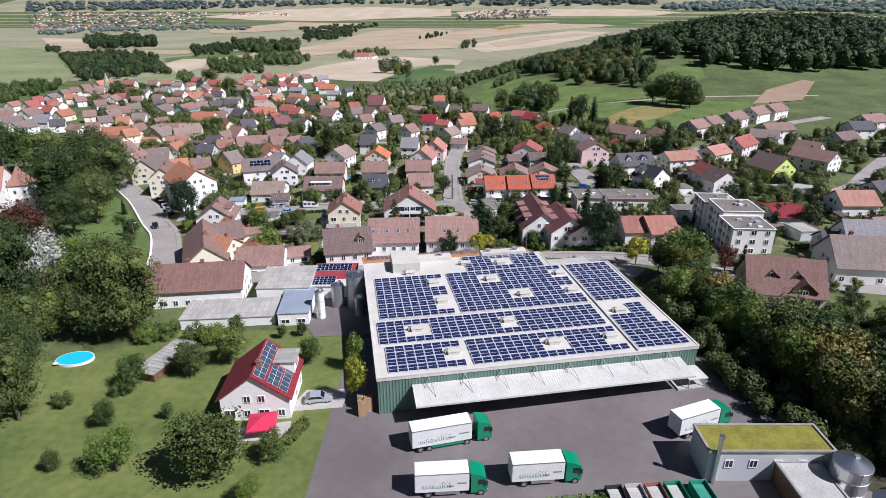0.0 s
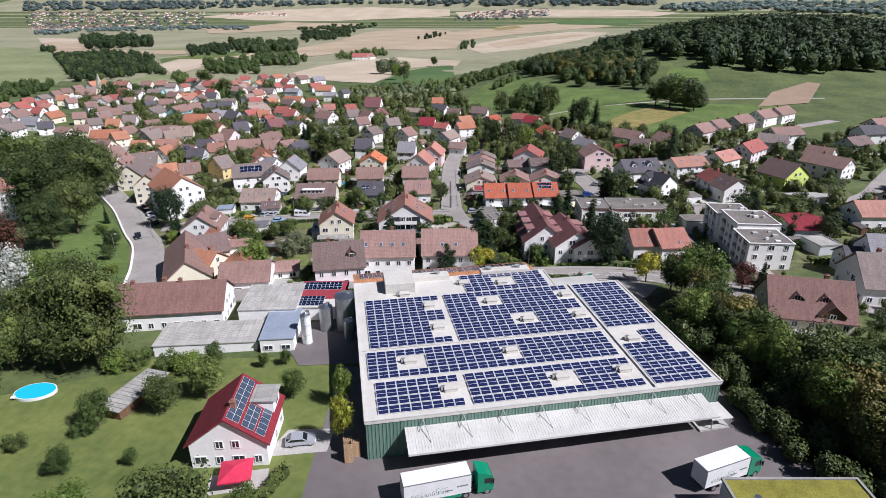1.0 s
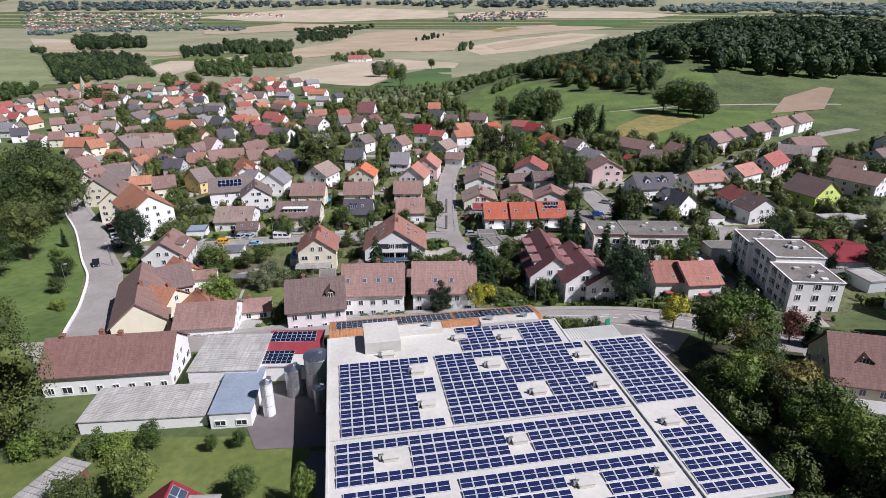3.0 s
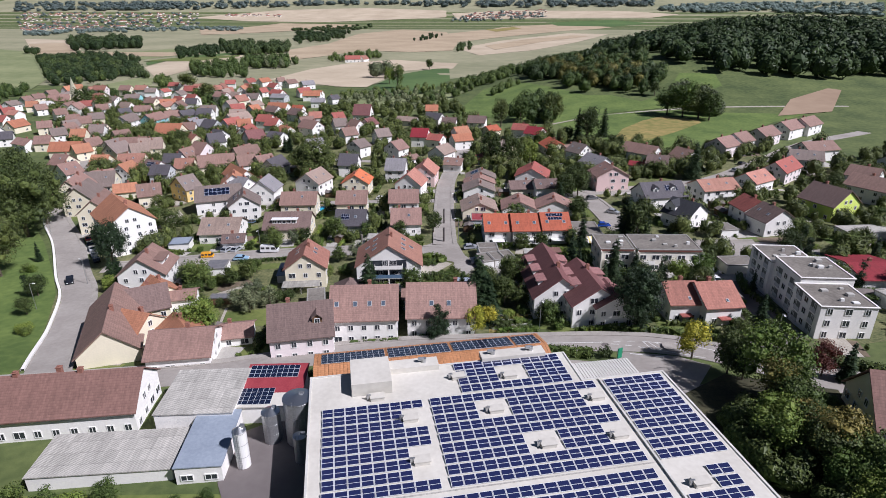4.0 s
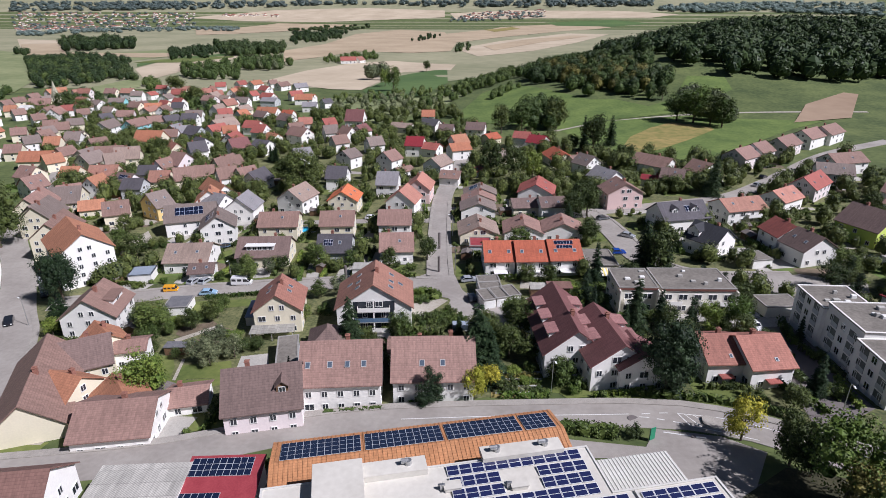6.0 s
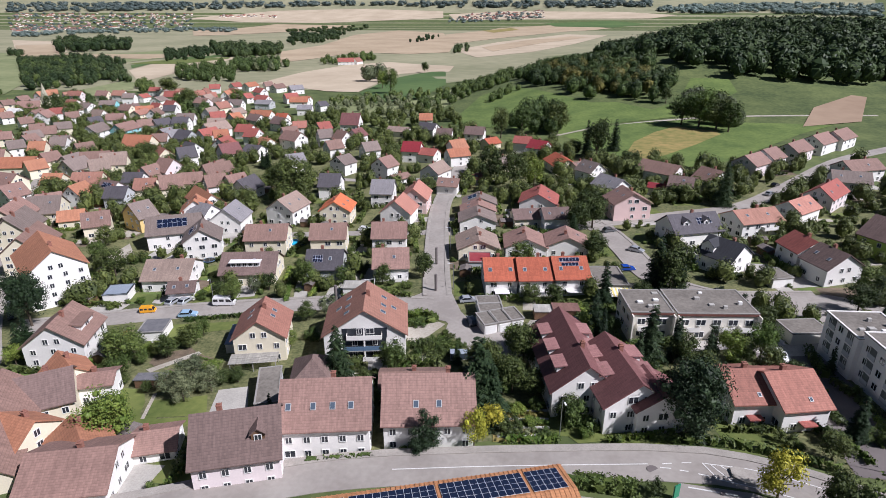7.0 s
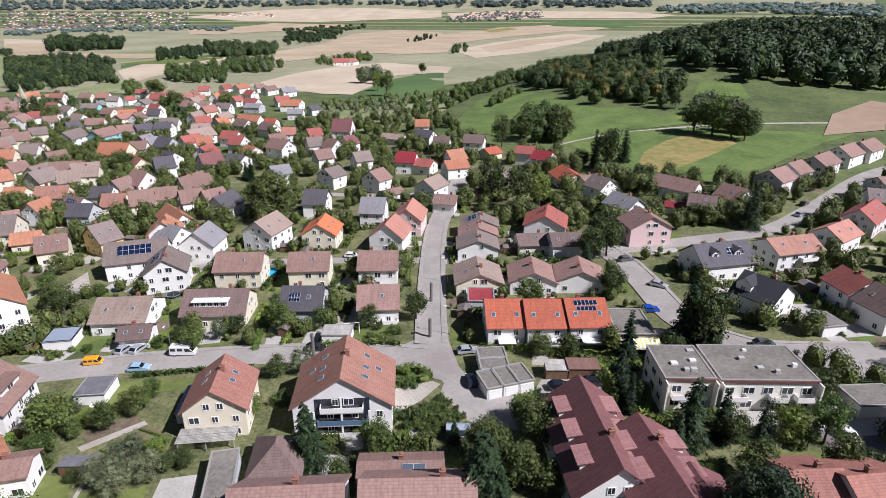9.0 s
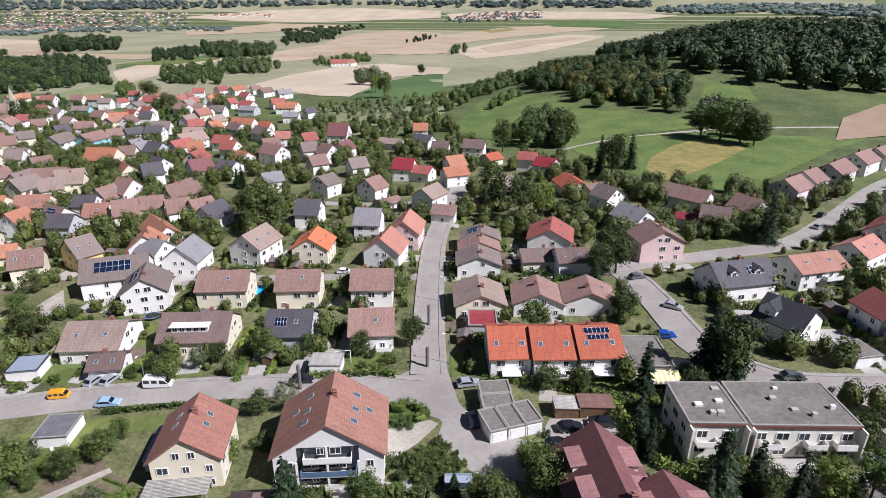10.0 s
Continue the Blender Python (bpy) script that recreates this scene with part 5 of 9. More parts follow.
wood_area([(-867, 1317), (-713, 1313), (-874, 1631), (-1096, 1665)], 70, 16, 24, L_FOREST, "dark grove in the valley meadow", 6, 0.09, 70)
wood_area([(-445, 1155), (-341, 1190), (-394, 1361), (-566, 1402)], 60, 14, 22, L_FOREST, "tall dark poplar grove", 5, 0.09, 70)
wood_area([(-417, 1458), (-366, 1776), (-430, 2210), (-536, 1932)], 60, 12, 18, L_FOREST, "hedgerow across the fields", 8, 0.09, 70)
wood_area([(-505, 2423), (-456, 2915), (-476, 3045), (-703, 2971), (-739, 2519)], 50, 9, 14, L_FOREST, "hedgerow between far fields", 14, 0.09, 70)
wood_area([(-517, 752), (-483, 808), (-396, 760), (-481, 901), (-669, 1075), (-726, 1026)], 140, 8, 13, L_FOREST, "trees along the valley stream", 4, 0.08, 90)
wood_area([(-494, 1044), (-448, 1104), (-564, 1383), (-600, 1273)], 50, 9, 14, L_FOREST, "willows along the ditch", 44, 0.08, 80)
wood_area([(-355, 793), (-302, 770), (-314, 883), (-266, 957), (-308, 1059), (-393, 1063), (-408, 906)], 70, 8, 13, L_MID2, "trees beside the stream", 7, 0.08, 90)
wood_area([(-233, 986), (-150, 1083), (-176, 1191), (-247, 1097)], 34, 8, 13, L_MID2, "trees round a lone farm", 9, 0.09, 70)
wood_area([(-156, 1600), (-99, 1838), (-99, 2066), (-168, 1900)], 16, 9, 14, L_FOREST, "small field copse", 10, 0.09, 70)
wood_area([(-29, 1275), (3, 1293), (-1, 1477), (-31, 1495)], 16, 9, 13, L_FOREST, "small field copse", 45, 0.09, 70)
wood_area([(-117, 735), (-96, 766), (-106, 814), (-124, 790)], 5, 14, 20, L_OLIVE, "two tall poplars by the field", 46, 0.07, 150)
# far woods: their leaf colour carries the painted haze
wood_area([(-1403, 1908), (-1323, 2197), (-1118, 2532), (-854, 2375), (-1040, 2874), (-1514, 2701), (-1674, 2261)], 130, 10, 16, L_FAR_HAZE, "belt of trees before the far village", 13, 0.09, 70)
wood_area([(-1853, 2494), (-1710, 2817), (-1358, 3062), (-1573, 3551), (-2174, 3582), (-2660, 3569)], 170, 8, 13, L_FAR_HAZE, "garden trees of the far village", 35, 0.09, 50)
wood_area([(-104, 3170), (390, 3379), (410, 3559), (166, 3643), (-113, 3409)], 90, 8, 13, L_FAR_HAZE, "scattered far copses", 18, 0.1, 40)
wood_area([(1052, 3665), (1273, 3582), (1599, 3635), (2146, 3432), (2421, 3884), (1944, 3972), (1170, 3854)], 300, 18, 26, L_FAR_HAZE, "far wooded hills beyond the ridge", 17, 0.1, 50)
wood_area([(-2694, 3616), (-2064, 3680), (-1644, 3714), (-1209, 3821), (-650, 3936), (-160, 3822), (405, 3812), (1071, 3852), (1127, 4059), (-2946, 3962)], 420, 20, 28, L_FAR_HAZE, "far forest on the horizon, haze put into its leaf colour", 15, 0.12, 30)
wood_area([(-724, 1025), (-704, 1071), (-656, 1099), (-558, 1039), (-475, 886), (-402, 769), (-427, 752), (-430, 710), (-441, 685), (-468, 691)], 230, 8, 14, L_FOREST, "broad dark wood along the valley stream", 51, 0.075, 90)
wood_area([(-681, 969), (-649, 1031), (-540, 944), (-430, 767), (-439, 706), (-472, 695)], 90, 7, 12, L_MID2, "lighter trees in the wood by the stream", 52, 0.075, 90)
wood_area([(-618, 1287), (-513, 1349), (-451, 1194), (-527, 1109)], 70, 9, 14, L_FOREST, "row of dark trees beside the field", 53, 0.08, 80)
wood_area([(-411, 905), (-345, 942), (-275, 776), (-300, 759), (-349, 788)], 60, 8, 13, L_MID2, "trees round the barns at the edge of the town", 54, 0.075, 90)
wood_area([(-361, 994), (-305, 1038), (-263, 901), (-285, 871), (-320, 897)], 46, 10, 17, L_MID2, "tall green trees beside the lane", 55, 0.075, 90)
wood_area([(-361, 994), (-305, 1038), (-263, 901), (-285, 871)], 14, 10, 16, L_OLIVE, "grey-green trees beside the lane", 56, 0.075, 90)
wood_area([(-373, 731), (-366, 746), (-310, 663), (-322, 652)], 14, 7, 11, L_MID2, "trees behind the upper houses", 57, 0.075, 90)
wood_area([(-433, 658), (-367, 650), (-313, 581), (-327, 540), (-359, 565)], 36, 6, 10, L_MID2, "garden trees round the church", 58, 0.075, 90)
wood_area([(-275, 612), (-240, 612), (-199, 517), (-220, 518)], 16, 8, 12, L_MID2, "trees between the houses of the old town", 59, 0.075, 90)
wood_area([(-833, 1284), (-805, 1485), (-713, 1331), (-801, 1238)], 70, 14, 22, L_FOREST, "dark grove in the valley meadow", 60, 0.08, 80)
wood_area([(-496, 1265), (-394, 1325), (-347, 1176), (-434, 1142)], 60, 14, 22, L_FOREST, "tall dark poplar grove", 61, 0.08, 80)
wood_area([(-618, 2186), (-567, 2414), (-420, 2211), (-418, 1802), (-430, 1523)], 50, 10, 17, L_FOREST, "hedgerow across the fields", 62, 0.08, 70)
patch("field", [(-1090, 1504), (-1037, 1559), (-801, 1238), (-679, 1218), (-493, 1219), (-555, 1107), (-745, 1129), (-818, 1149)], M_STUBBLE, 0.75, "pale mown strip in the valley meadow", cell=60)
patch("field", [(-532, 1000), (-522, 1063), (-430, 1155), (-417, 1118), (-448, 1007)], M_LAWN, 0.75, "narrow dark green field", cell=60)
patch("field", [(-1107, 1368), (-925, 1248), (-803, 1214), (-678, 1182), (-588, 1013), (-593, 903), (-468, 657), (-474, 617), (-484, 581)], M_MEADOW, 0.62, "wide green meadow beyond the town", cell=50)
wood_area([(-504, 607), (-503, 656), (-477, 667), (-440, 628), (-437, 574), (-425, 527), (-429, 513)], 60, 7, 11, L_MID2, "trees along the edge of the town", 63, 0.075, 90)
wood_area([(-857, 1179), (-833, 1179), (-790, 1117), (-812, 1117)], 5, 13, 18, L_FOREST, "single dark tree clump in the meadow", 64, 0.075, 110)
far_village([(-1759, 2372), (-1627, 2683), (-1331, 3002), (-1573, 3551), (-2174, 3582), (-2660, 3569)], 300, 7)
far_village([(-1360, 3418), (-1048, 3404), (-1083, 3518), (-1396, 3510)], 40, 8)
far_village([(-79, 3270), (395, 3424), (425, 3695), (7, 3593)], 120, 9)
# ---- houses of the town ----
house(-191, 1010, 12, 24, 12, 5, 40, 'white', 'red')
house(-176, 1020, 70, 18, 12, 4.5, 40, 'white', 'redbrown')
apt = house(-20.8, 183.3, -84, 12.8, 16.3, 5.7, 34, 'white', 'terracotta', detail=True)
creamhouse = house(-42.2, 181.1, -81, 10.6, 10.1, 5.9, 36, 'cream', 'redbrown', detail=True)
rosehouse = house(-20.5, 221.4, 6, 9.2, 10.5, 4, 33, 'white', 'rosebrown', detail=True)
slatehouse = house(-38.4, 221.5, 3, 9.4, 10.5, 4, 33, 'grey', 'slate', detail=True)
longhouse = house(-59, 220.8, 5, 14.5, 11.6, 3.6, 33, 'cream', 'darkbrown', detail=True)
house(-80.4, 218.6, 6, 12.1, 12.6, 3.4, 27, 'white', 'beigebrown', detail=True)
house(-73, 208.8, 12, 6.3, 6.3, 2.7, 25, 'white', 'darkbrown', detail=True)
house(-81.4, 240.5, -71, 10.4, 10.5, 5.8, 35, 'white', 'greybrown', detail=True)
house(-95.1, 251, 20, 16.1, 11.6, 5.3, 35, 'white', 'greybrown', detail=True)
house(-115.8, 267.1, 56, 6.9, 11.6, 5.3, 36, 'yellow', 'greybrown')
house(-97.4, 271.6, -72, 8.4, 9.5, 5.8, 38, 'white', 'orange')
house(-81.9, 264.1, 89, 10.5, 10.5, 4.7, 38, 'white', 'grey')
house(-63.8, 271.5, 74, 11.6, 10.5, 5.8, 35, 'white', 'beigebrown')
house(-45.6, 270, 89, 10.2, 10.5, 5.3, 32, 'cream', 'brightorange')
house(-23.5, 267.6, 80, 10.3, 10.5, 4.7, 38, 'white', 'salmon')
house(-18.8, 281.3, 85, 11.8, 9.5, 5.8, 38, 'pink', 'salmon')
house(-23.4, 241.5, 4, 10, 10.5, 5.3, 30, 'white', 'rosebrown', detail=True)
house(-42.1, 241.9, 6, 10.4, 10.5, 5.3, 30, 'cream', 'brown', detail=True)
house(-61.4, 242.4, 6, 12.2, 10.5, 5.3, 30, 'cream', 'brown', detail=True)
rowa = house(8.3, 211.2, 4, 7.7, 12.6, 4.8, 26, 'white', 'orangered', detail=True)
rowb = house(16.7, 210.8, 4, 8, 12.6, 4.8, 26, 'white', 'orangered', detail=True)
rowc = house(25.4, 211, 5, 8.1, 12.6, 4.8, 26, 'white', 'orangered', detail=True)
house(3.2, 235.6, -86, 11.1, 11.6, 3.4, 24, 'cream', 'beigebrown', detail=True)
house(17.1, 235.2, 89, 10.1, 11.6, 3.4, 24, 'white', 'rosebrown', detail=True)
house(29, 235, 87, 9.5, 11.6, 3.4, 24, 'white', 'rosebrown', detail=True)
house(19.7, 260.6, 8, 9.2, 8.4, 3.4, 25, 'cream', 'darkbrown', detail=True)
house(28.4, 257.1, 8, 8.3, 8.4, 4.4, 28, 'white', 'darkbrown', detail=True)
house(25.4, 274.6, 79, 12.1, 12.6, 4.7, 28, 'white', 'red')
house(3.4, 258.6, -88, 9.1, 11.6, 3.6, 22, 'white', 'greybrown', detail=True)
house(3.8, 268.5, -88, 6.6, 11.6, 3.6, 22, 'cream', 'rosebrown')
house(4.4, 277.5, -89, 7.3, 11.6, 3.6, 22, 'white', 'greybrown')
house(54.1, 267, -81, 9.7, 12.6, 5.8, 28, 'pink', 'rosebrown')
greyhouse = house(66, 241.8, 15, 15.3, 10.5, 4.6, 36, 'white', 'slate', detail=True)
blackhouse = house(68, 220.7, -52, 9.3, 10.5, 4.2, 34, 'white', 'black', detail=True)
orangehouse = house(87, 248.3, 17, 14.3, 10, 4.8, 27, 'white', 'terracotta', detail=True)
pinkhouse = house(-33.5, 145.2, 14, 12.1, 11.5, 5.4, 38, 'pinkwhite', 'darkbrown', detail=True)
middlehouse = house(-21.9, 153.3, 6, 13.6, 12.6, 5.9, 36, 'white', 'rosebrown', detail=True)
gardenhouse = house(-5.8, 155.3, 4, 14.1, 12.6, 5.3, 36, 'white', 'rosebrown', detail=True)
cornerhouse = house(-85.1, 180.6, -80, 11.1, 11.6, 5.1, 36, 'white', 'brown', detail=True)
house(-73.2, 158.3, 30, 8.8, 10.5, 5.5, 33, 'cream', 'darkbrown', detail=True)
house(-55.6, 139.9, 11, 11.6, 11.3, 3.5, 27, 'white', 'rosebrown', detail=True)
house(-59.9, 146.7, -48, 6.9, 8.4, 3.1, 33, 'cream', 'orange', detail=True)
house(-48.6, 148.6, 15, 6.3, 6.3, 2.5, 24, 'white', 'rosebrown', detail=True)
twin_a = house(45.6, 159.6, 5, 6.5, 10.5, 4.6, 27, 'white', 'fadedred', detail=True)
twin_b = house(52.4, 158.5, 9, 7.7, 11.6, 4.6, 27, 'white', 'fadedred', detail=True)
farmhouse = house(-62.4, 118.0, 10, 21.0, 11, 4.4, 36, 'white', 'darkred', detail=True)
redhouse = house(-33.2, 77.5, -84, 10.0, 10.5, 4.2, 37, 'white', 'crimson', detail=True)
house(-74.1, 146.7, -65, 22.9, 11, 4.6, 40, 'cream', 'brown', detail=True, windows=False)
manor = house(-108.9, 211.4, -46, 18.4, 13.7, 10.1, 36, 'white', 'orange', detail=True)
house(-128.8, 230.8, -75, 14.7, 10.5, 7.4, 40, 'cream', 'brown', detail=True)
house(-148.2, 251, -76, 14.1, 10.5, 6.3, 42, 'cream', 'greybrown', detail=True)
house(-159.2, 262.6, -75, 15.6, 10.5, 6.3, 42, 'cream', 'rosebrown', detail=True)
timber = house(65.6, 115.8, -10, 14.6, 11.2, 2.8, 45, 'cream', 'darkred', detail=True)
house(88.4, 126.1, -5, 15.6, 12, 4.2, 40, 'white', 'greybrown', detail=True)
house(-73.9, 165, -41, 7.1, 7.4, 4.8, 38, 'cream', 'orange', detail=True)
house(-68, 164.2, 16, 6.3, 5.3, 4.2, 20, 'white', 'rosebrown', detail=True)
house(-68.8, 146.8, -15, 6.3, 8.4, 4.8, 35, 'cream', 'orange', detail=True)
house(-312.7, 496.9, 98, 12.8, 9.6, 5.7, 40, 'white', 'rosebrown')
house(-335.6, 565.2, -11, 10.1, 9.1, 5.7, 32, 'white', 'redbrown')
house(-310.5, 545.1, -19, 11, 9.9, 5.7, 32, 'white', 'greybrown')
house(-303.9, 564.2, 7, 12.8, 9.3, 5.1, 32, 'teal', 'greybrown')
house(-307.2, 602.3, 7, 10.1, 9, 5.7, 36, 'white', 'greybrown')
house(-300.7, 613.7, 76, 10.1, 8.4, 4.4, 32, 'white', 'red')
house(-309.9, 655.1, -4, 11, 8.4, 5.1, 36, 'white', 'red')
house(-281.6, 648.5, 0, 10.1, 8.7, 4.4, 36, 'white', 'terracotta')
house(-253.4, 639.5, 92, 10.1, 8.5, 5.7, 36, 'white', 'redbrown')
house(-258.6, 675.2, 16, 10.1, 8.2, 5.1, 40, 'white', 'red')
house(-229.1, 649.6, -10, 9.2, 8.2, 4.4, 36, 'white', 'red')
house(-193, 560.8, -8, 11.9, 8.5, 5.1, 40, 'white', 'greybrown')
house(-197, 546.3, -1, 10.1, 9.1, 5.7, 36, 'white', 'slate')
house(-275.3, 592.6, 84, 11.9, 10.1, 4.4, 32, 'white', 'greybrown')
house(-249.5, 514.8, 80, 13.8, 8.6, 5.1, 32, 'cream', 'terracotta')
house(-234.5, 507.4, 90, 11, 8.5, 5.7, 42, 'white', 'brown')
house(-236.7, 535.6, 4, 9.2, 8.2, 4.4, 42, 'white', 'slate')
house(-203.1, 491.3, 5, 11.9, 8.4, 4.4, 42, 'white', 'greybrown')
house(-91, 304.5, 74, 11, 8.8, 4.4, 42, 'white', 'slate')
house(-348, 419.2, -5, 14.6, 9.7, 4.4, 32, 'white', 'rosebrown')
house(-334.1, 424.8, 86, 13.8, 9.5, 5.1, 42, 'white', 'brown')
house(-380.9, 516, 84, 11, 9.3, 5.7, 32, 'white', 'greybrown')
house(-365.5, 468.5, 79, 11, 9.9, 4.4, 42, 'white', 'red')
house(-297.9, 370.1, 90, 16.5, 8.7, 5.1, 40, 'white', 'greybrown')
house(-296.2, 349.1, -3, 12.8, 8.5, 5.7, 42, 'white', 'brown')
house(-303.8, 397.4, -1, 11.9, 9.6, 4.4, 42, 'white', 'grey')
house(-308, 425.2, 82, 12.8, 8.3, 4.4, 42, 'cream', 'redorange')
house(-343.8, 470.9, -18, 10.1, 8.3, 5.1, 32, 'white', 'salmon')
house(-384.9, 473.1, 88, 11, 8.5, 4.4, 36, 'white', 'terracotta')
house(-358.3, 527.4, -2, 9.2, 8.2, 4.4, 32, 'white', 'white')
house(-330.2, 441.3, -13, 9.2, 8.2, 5.1, 42, 'white', 'red')
house(-259.5, 367.8, -24, 12.8, 8.4, 4.4, 32, 'white', 'rosebrown')
house(98.9, 142.1, -4, 12.6, 8.4, 5.6, 42, 'white', 'grey')
house(-395.6, 612.9, 80, 12.7, 7.7, 5.7, 45, 'pinkwhite', 'orange')
house(-172.5, 507.5, 71, 12.1, 8.4, 5.7, 38, 'cream', 'beigebrown')
house(-372.2, 571.7, 85, 12.3, 7.6, 4.8, 45, 'cream', 'greybrown')
house(-213.5, 574.4, -18, 9.7, 8.1, 4.8, 42, 'white', 'beigebrown')
house(-340.4, 617.5, -13, 12.8, 7.4, 5.7, 45, 'cream', 'rosebrown')
house(-207.5, 589.9, 67, 10.6, 7.6, 5.7, 45, 'pinkwhite', 'beigebrown')
house(-323.5, 615.5, -7, 11.9, 7.8, 6.3, 42, 'white', 'terracotta')
house(-194.9, 535.4, 62, 11.2, 9, 6.3, 42, 'cream', 'redbrown')
house(-192.2, 508.1, 74, 11.1, 8.4, 5.7, 45, 'white', 'beigebrown')
house(-363.1, 612.2, -4, 12.7, 7.9, 6.3, 42, 'pinkwhite', 'redbrown')
house(-269.5, 531.2, -19, 11.2, 7.9, 5.7, 42, 'cream', 'brown')
house(-225.3, 623, 87, 11.3, 7.8, 4.8, 45, 'white', 'orange')
house(-277.9, 507.7, -17, 10.3, 8.8, 4.8, 42, 'white', 'beigebrown')
house(-308, 522.5, 70, 11.9, 7.8, 6.3, 38, 'white', 'rosebrown')
house(-228.8, 587.5, 80, 11.1, 9.1, 5.7, 42, 'pinkwhite', 'beigebrown')
house(-269.1, 606.6, -2, 13.1, 9.1, 6.3, 42, 'cream', 'red')
house(-377, 624.4, 53, 11.7, 7.5, 4.8, 38, 'pinkwhite', 'terracotta')
house(-285.9, 626.8, 103, 11.2, 8.3, 5.7, 38, 'cream', 'greybrown')
house(-240.3, 545.2, -23, 10, 8.6, 6.3, 42, 'white', 'red')
house(-320.7, 539.6, -37, 11.7, 7.7, 6.3, 45, 'cream', 'red')
house(-222.6, 564.4, -27, 13.5, 9, 6.3, 38, 'pinkwhite', 'rosebrown')
house(-250.8, 542, -28, 10.5, 8, 4.8, 45, 'cream', 'red')
house(3.9, 404.8, -11, 10.6, 9.0, 5.0, 36, 'white', 'darkbrown')
house(11.8, 385.6, 42, 8.4, 8.0, 3.2, 30, 'cream', 'orangered')
house(35.0, 361.6, -31, 8.5, 10.0, 5.2, 30, 'white', 'crimson')
house(28.3, 375.3, -17, 8.2, 10.0, 5.2, 26, 'white', 'red')
house(42.0, 334.5, -77, 15.1, 11.0, 3.4, 27, 'cream', 'orangered')
house(49.0, 328.8, 34, 8.2, 8.0, 3.0, 25, 'cream', 'brown')
house(50.5, 312.0, -54, 8.2, 9.0, 5.4, 36, 'white', 'greybrown')
house(53.5, 287.9, -58, 10.8, 9.5, 5.2, 34, 'white', 'grey')
house(16.1, 337.8, 54, 8.2, 8.0, 3.4, 34, 'cream', 'greybrown')
house(-5.1, 352.1, 23, 10.1, 9.0, 5.0, 30, 'white', 'redorange')
house(4.4, 317.4, 41, 8.2, 6.0, 2.6, 25, 'white', 'red')
house(78.5, 311.1, -46, 15.9, 9.5, 4.6, 33, 'white', 'brown')
house(79.4, 288.9, -24, 8.2, 9.0, 4.6, 32, 'white', 'darkbrown')
house(92.6, 295.6, -59, 8.8, 10.0, 5.0, 34, 'white', 'brown')
house(117.3, 317.9, 39, 12.0, 10.5, 5.4, 32, 'pinkwhite', 'rosebrown')
house(129.1, 328.6, 38, 10.5, 10.5, 5.2, 32, 'white', 'rosebrown')
house(146.1, 340.9, 42, 16.0, 10.5, 5.2, 32, 'pinkwhite', 'rosebrown')
house(165.5, 356.8, 39, 16.0, 10.5, 5.2, 32, 'white', 'rosebrown')
house(179.2, 365.3, 40, 16.0, 10.5, 5.2, 32, 'white', 'brown')
house(-74.8, 448.6, -5, 11.5, 12.0, 6.0, 45, 'white', 'maroon')
house(-91.6, 442.1, 37, 8.2, 9.0, 4.6, 38, 'white', 'red')
house(-82.9, 409.2, 30, 8.2, 9.0, 5.4, 40, 'white', 'greybrown')
house(-71.3, 403.2, -41, 8.6, 9.0, 5.0, 42, 'white', 'brown')
house(-100.1, 404.9, -33, 13.0, 10.0, 5.4, 38, 'white', 'rosebrown')
house(-108.3, 447.9, 15, 8.2, 8.5, 4.8, 38, 'white', 'fadedred')
house(-125.9, 464.0, -33, 11.7, 9.0, 5.0, 38, 'white', 'darkbrown')
house(-131.6, 487.2, -12, 8.2, 8.0, 4.6, 38, 'white', 'orangered')
house(-152.0, 503.5, -11, 16.0, 9.0, 4.6, 36, 'white', 'redorange')
house(-148.9, 481.5, -28, 10.8, 9.0, 5.0, 36, 'white', 'darkbrown')
house(-83.6, 349.2, 32, 8.2, 10.0, 5.4, 30, 'white', 'grey')
house(-58.3, 341.3, 58, 8.2, 9.5, 5.6, 32, 'white', 'greybrown')
house(-37.6, 333.8, 58, 8.2, 9.5, 5.4, 36, 'white', 'rosebrown')
house(-29.7, 320.8, 42, 8.2, 6.0, 2.6, 25, 'white', 'brown')
house(-42.0, 431.5, -21, 13.9, 9.0, 3.2, 24, 'white', 'beigebrown')
house(-27.6, 458.5, 3, 8.2, 8.5, 5.0, 38, 'white', 'redorange')
house(-23.9, 424.8, -27, 11.4, 9.0, 5.0, 34, 'white', 'slate')
house(-13.3, 405.4, -6, 8.2, 9.0, 5.0, 32, 'white', 'darkbrown')
house(-27.8, 364.3, -9, 8.8, 10.0, 5.6, 36, 'white', 'crimson')
house(-18.9, 360.8, -24, 8.2, 8.0, 4.0, 30, 'white', 'red')
house(-13.7, 317.8, 61, 10.5, 9.0, 6.0, 34, 'white', 'beigebrown')
house(-55.7, 304.5, -2, 8.2, 10.0, 5.0, 38, 'white', 'slate')
house(-32.3, 291.5, -2, 8.2, 10.5, 5.2, 36, 'white', 'grey')
house(-172.0, 569.4, -8, 13.3, 11.0, 4.5, 24, 'grey', 'grey')
house(-140.6, 584.3, -16, 8.3, 8.0, 4.6, 36, 'white', 'orange')
house(-127.4, 531.9, 3, 11.1, 8.0, 4.6, 34, 'white', 'grey')
house(-118.5, 549.8, 49, 8.2, 7.5, 4.6, 36, 'white', 'slate')
house(-128.8, 420.1, -16, 8.2, 10.0, 5.0, 38, 'white', 'red')
house(-115.2, 401.4, -37, 9.0, 8.0, 4.0, 34, 'white', 'orange')
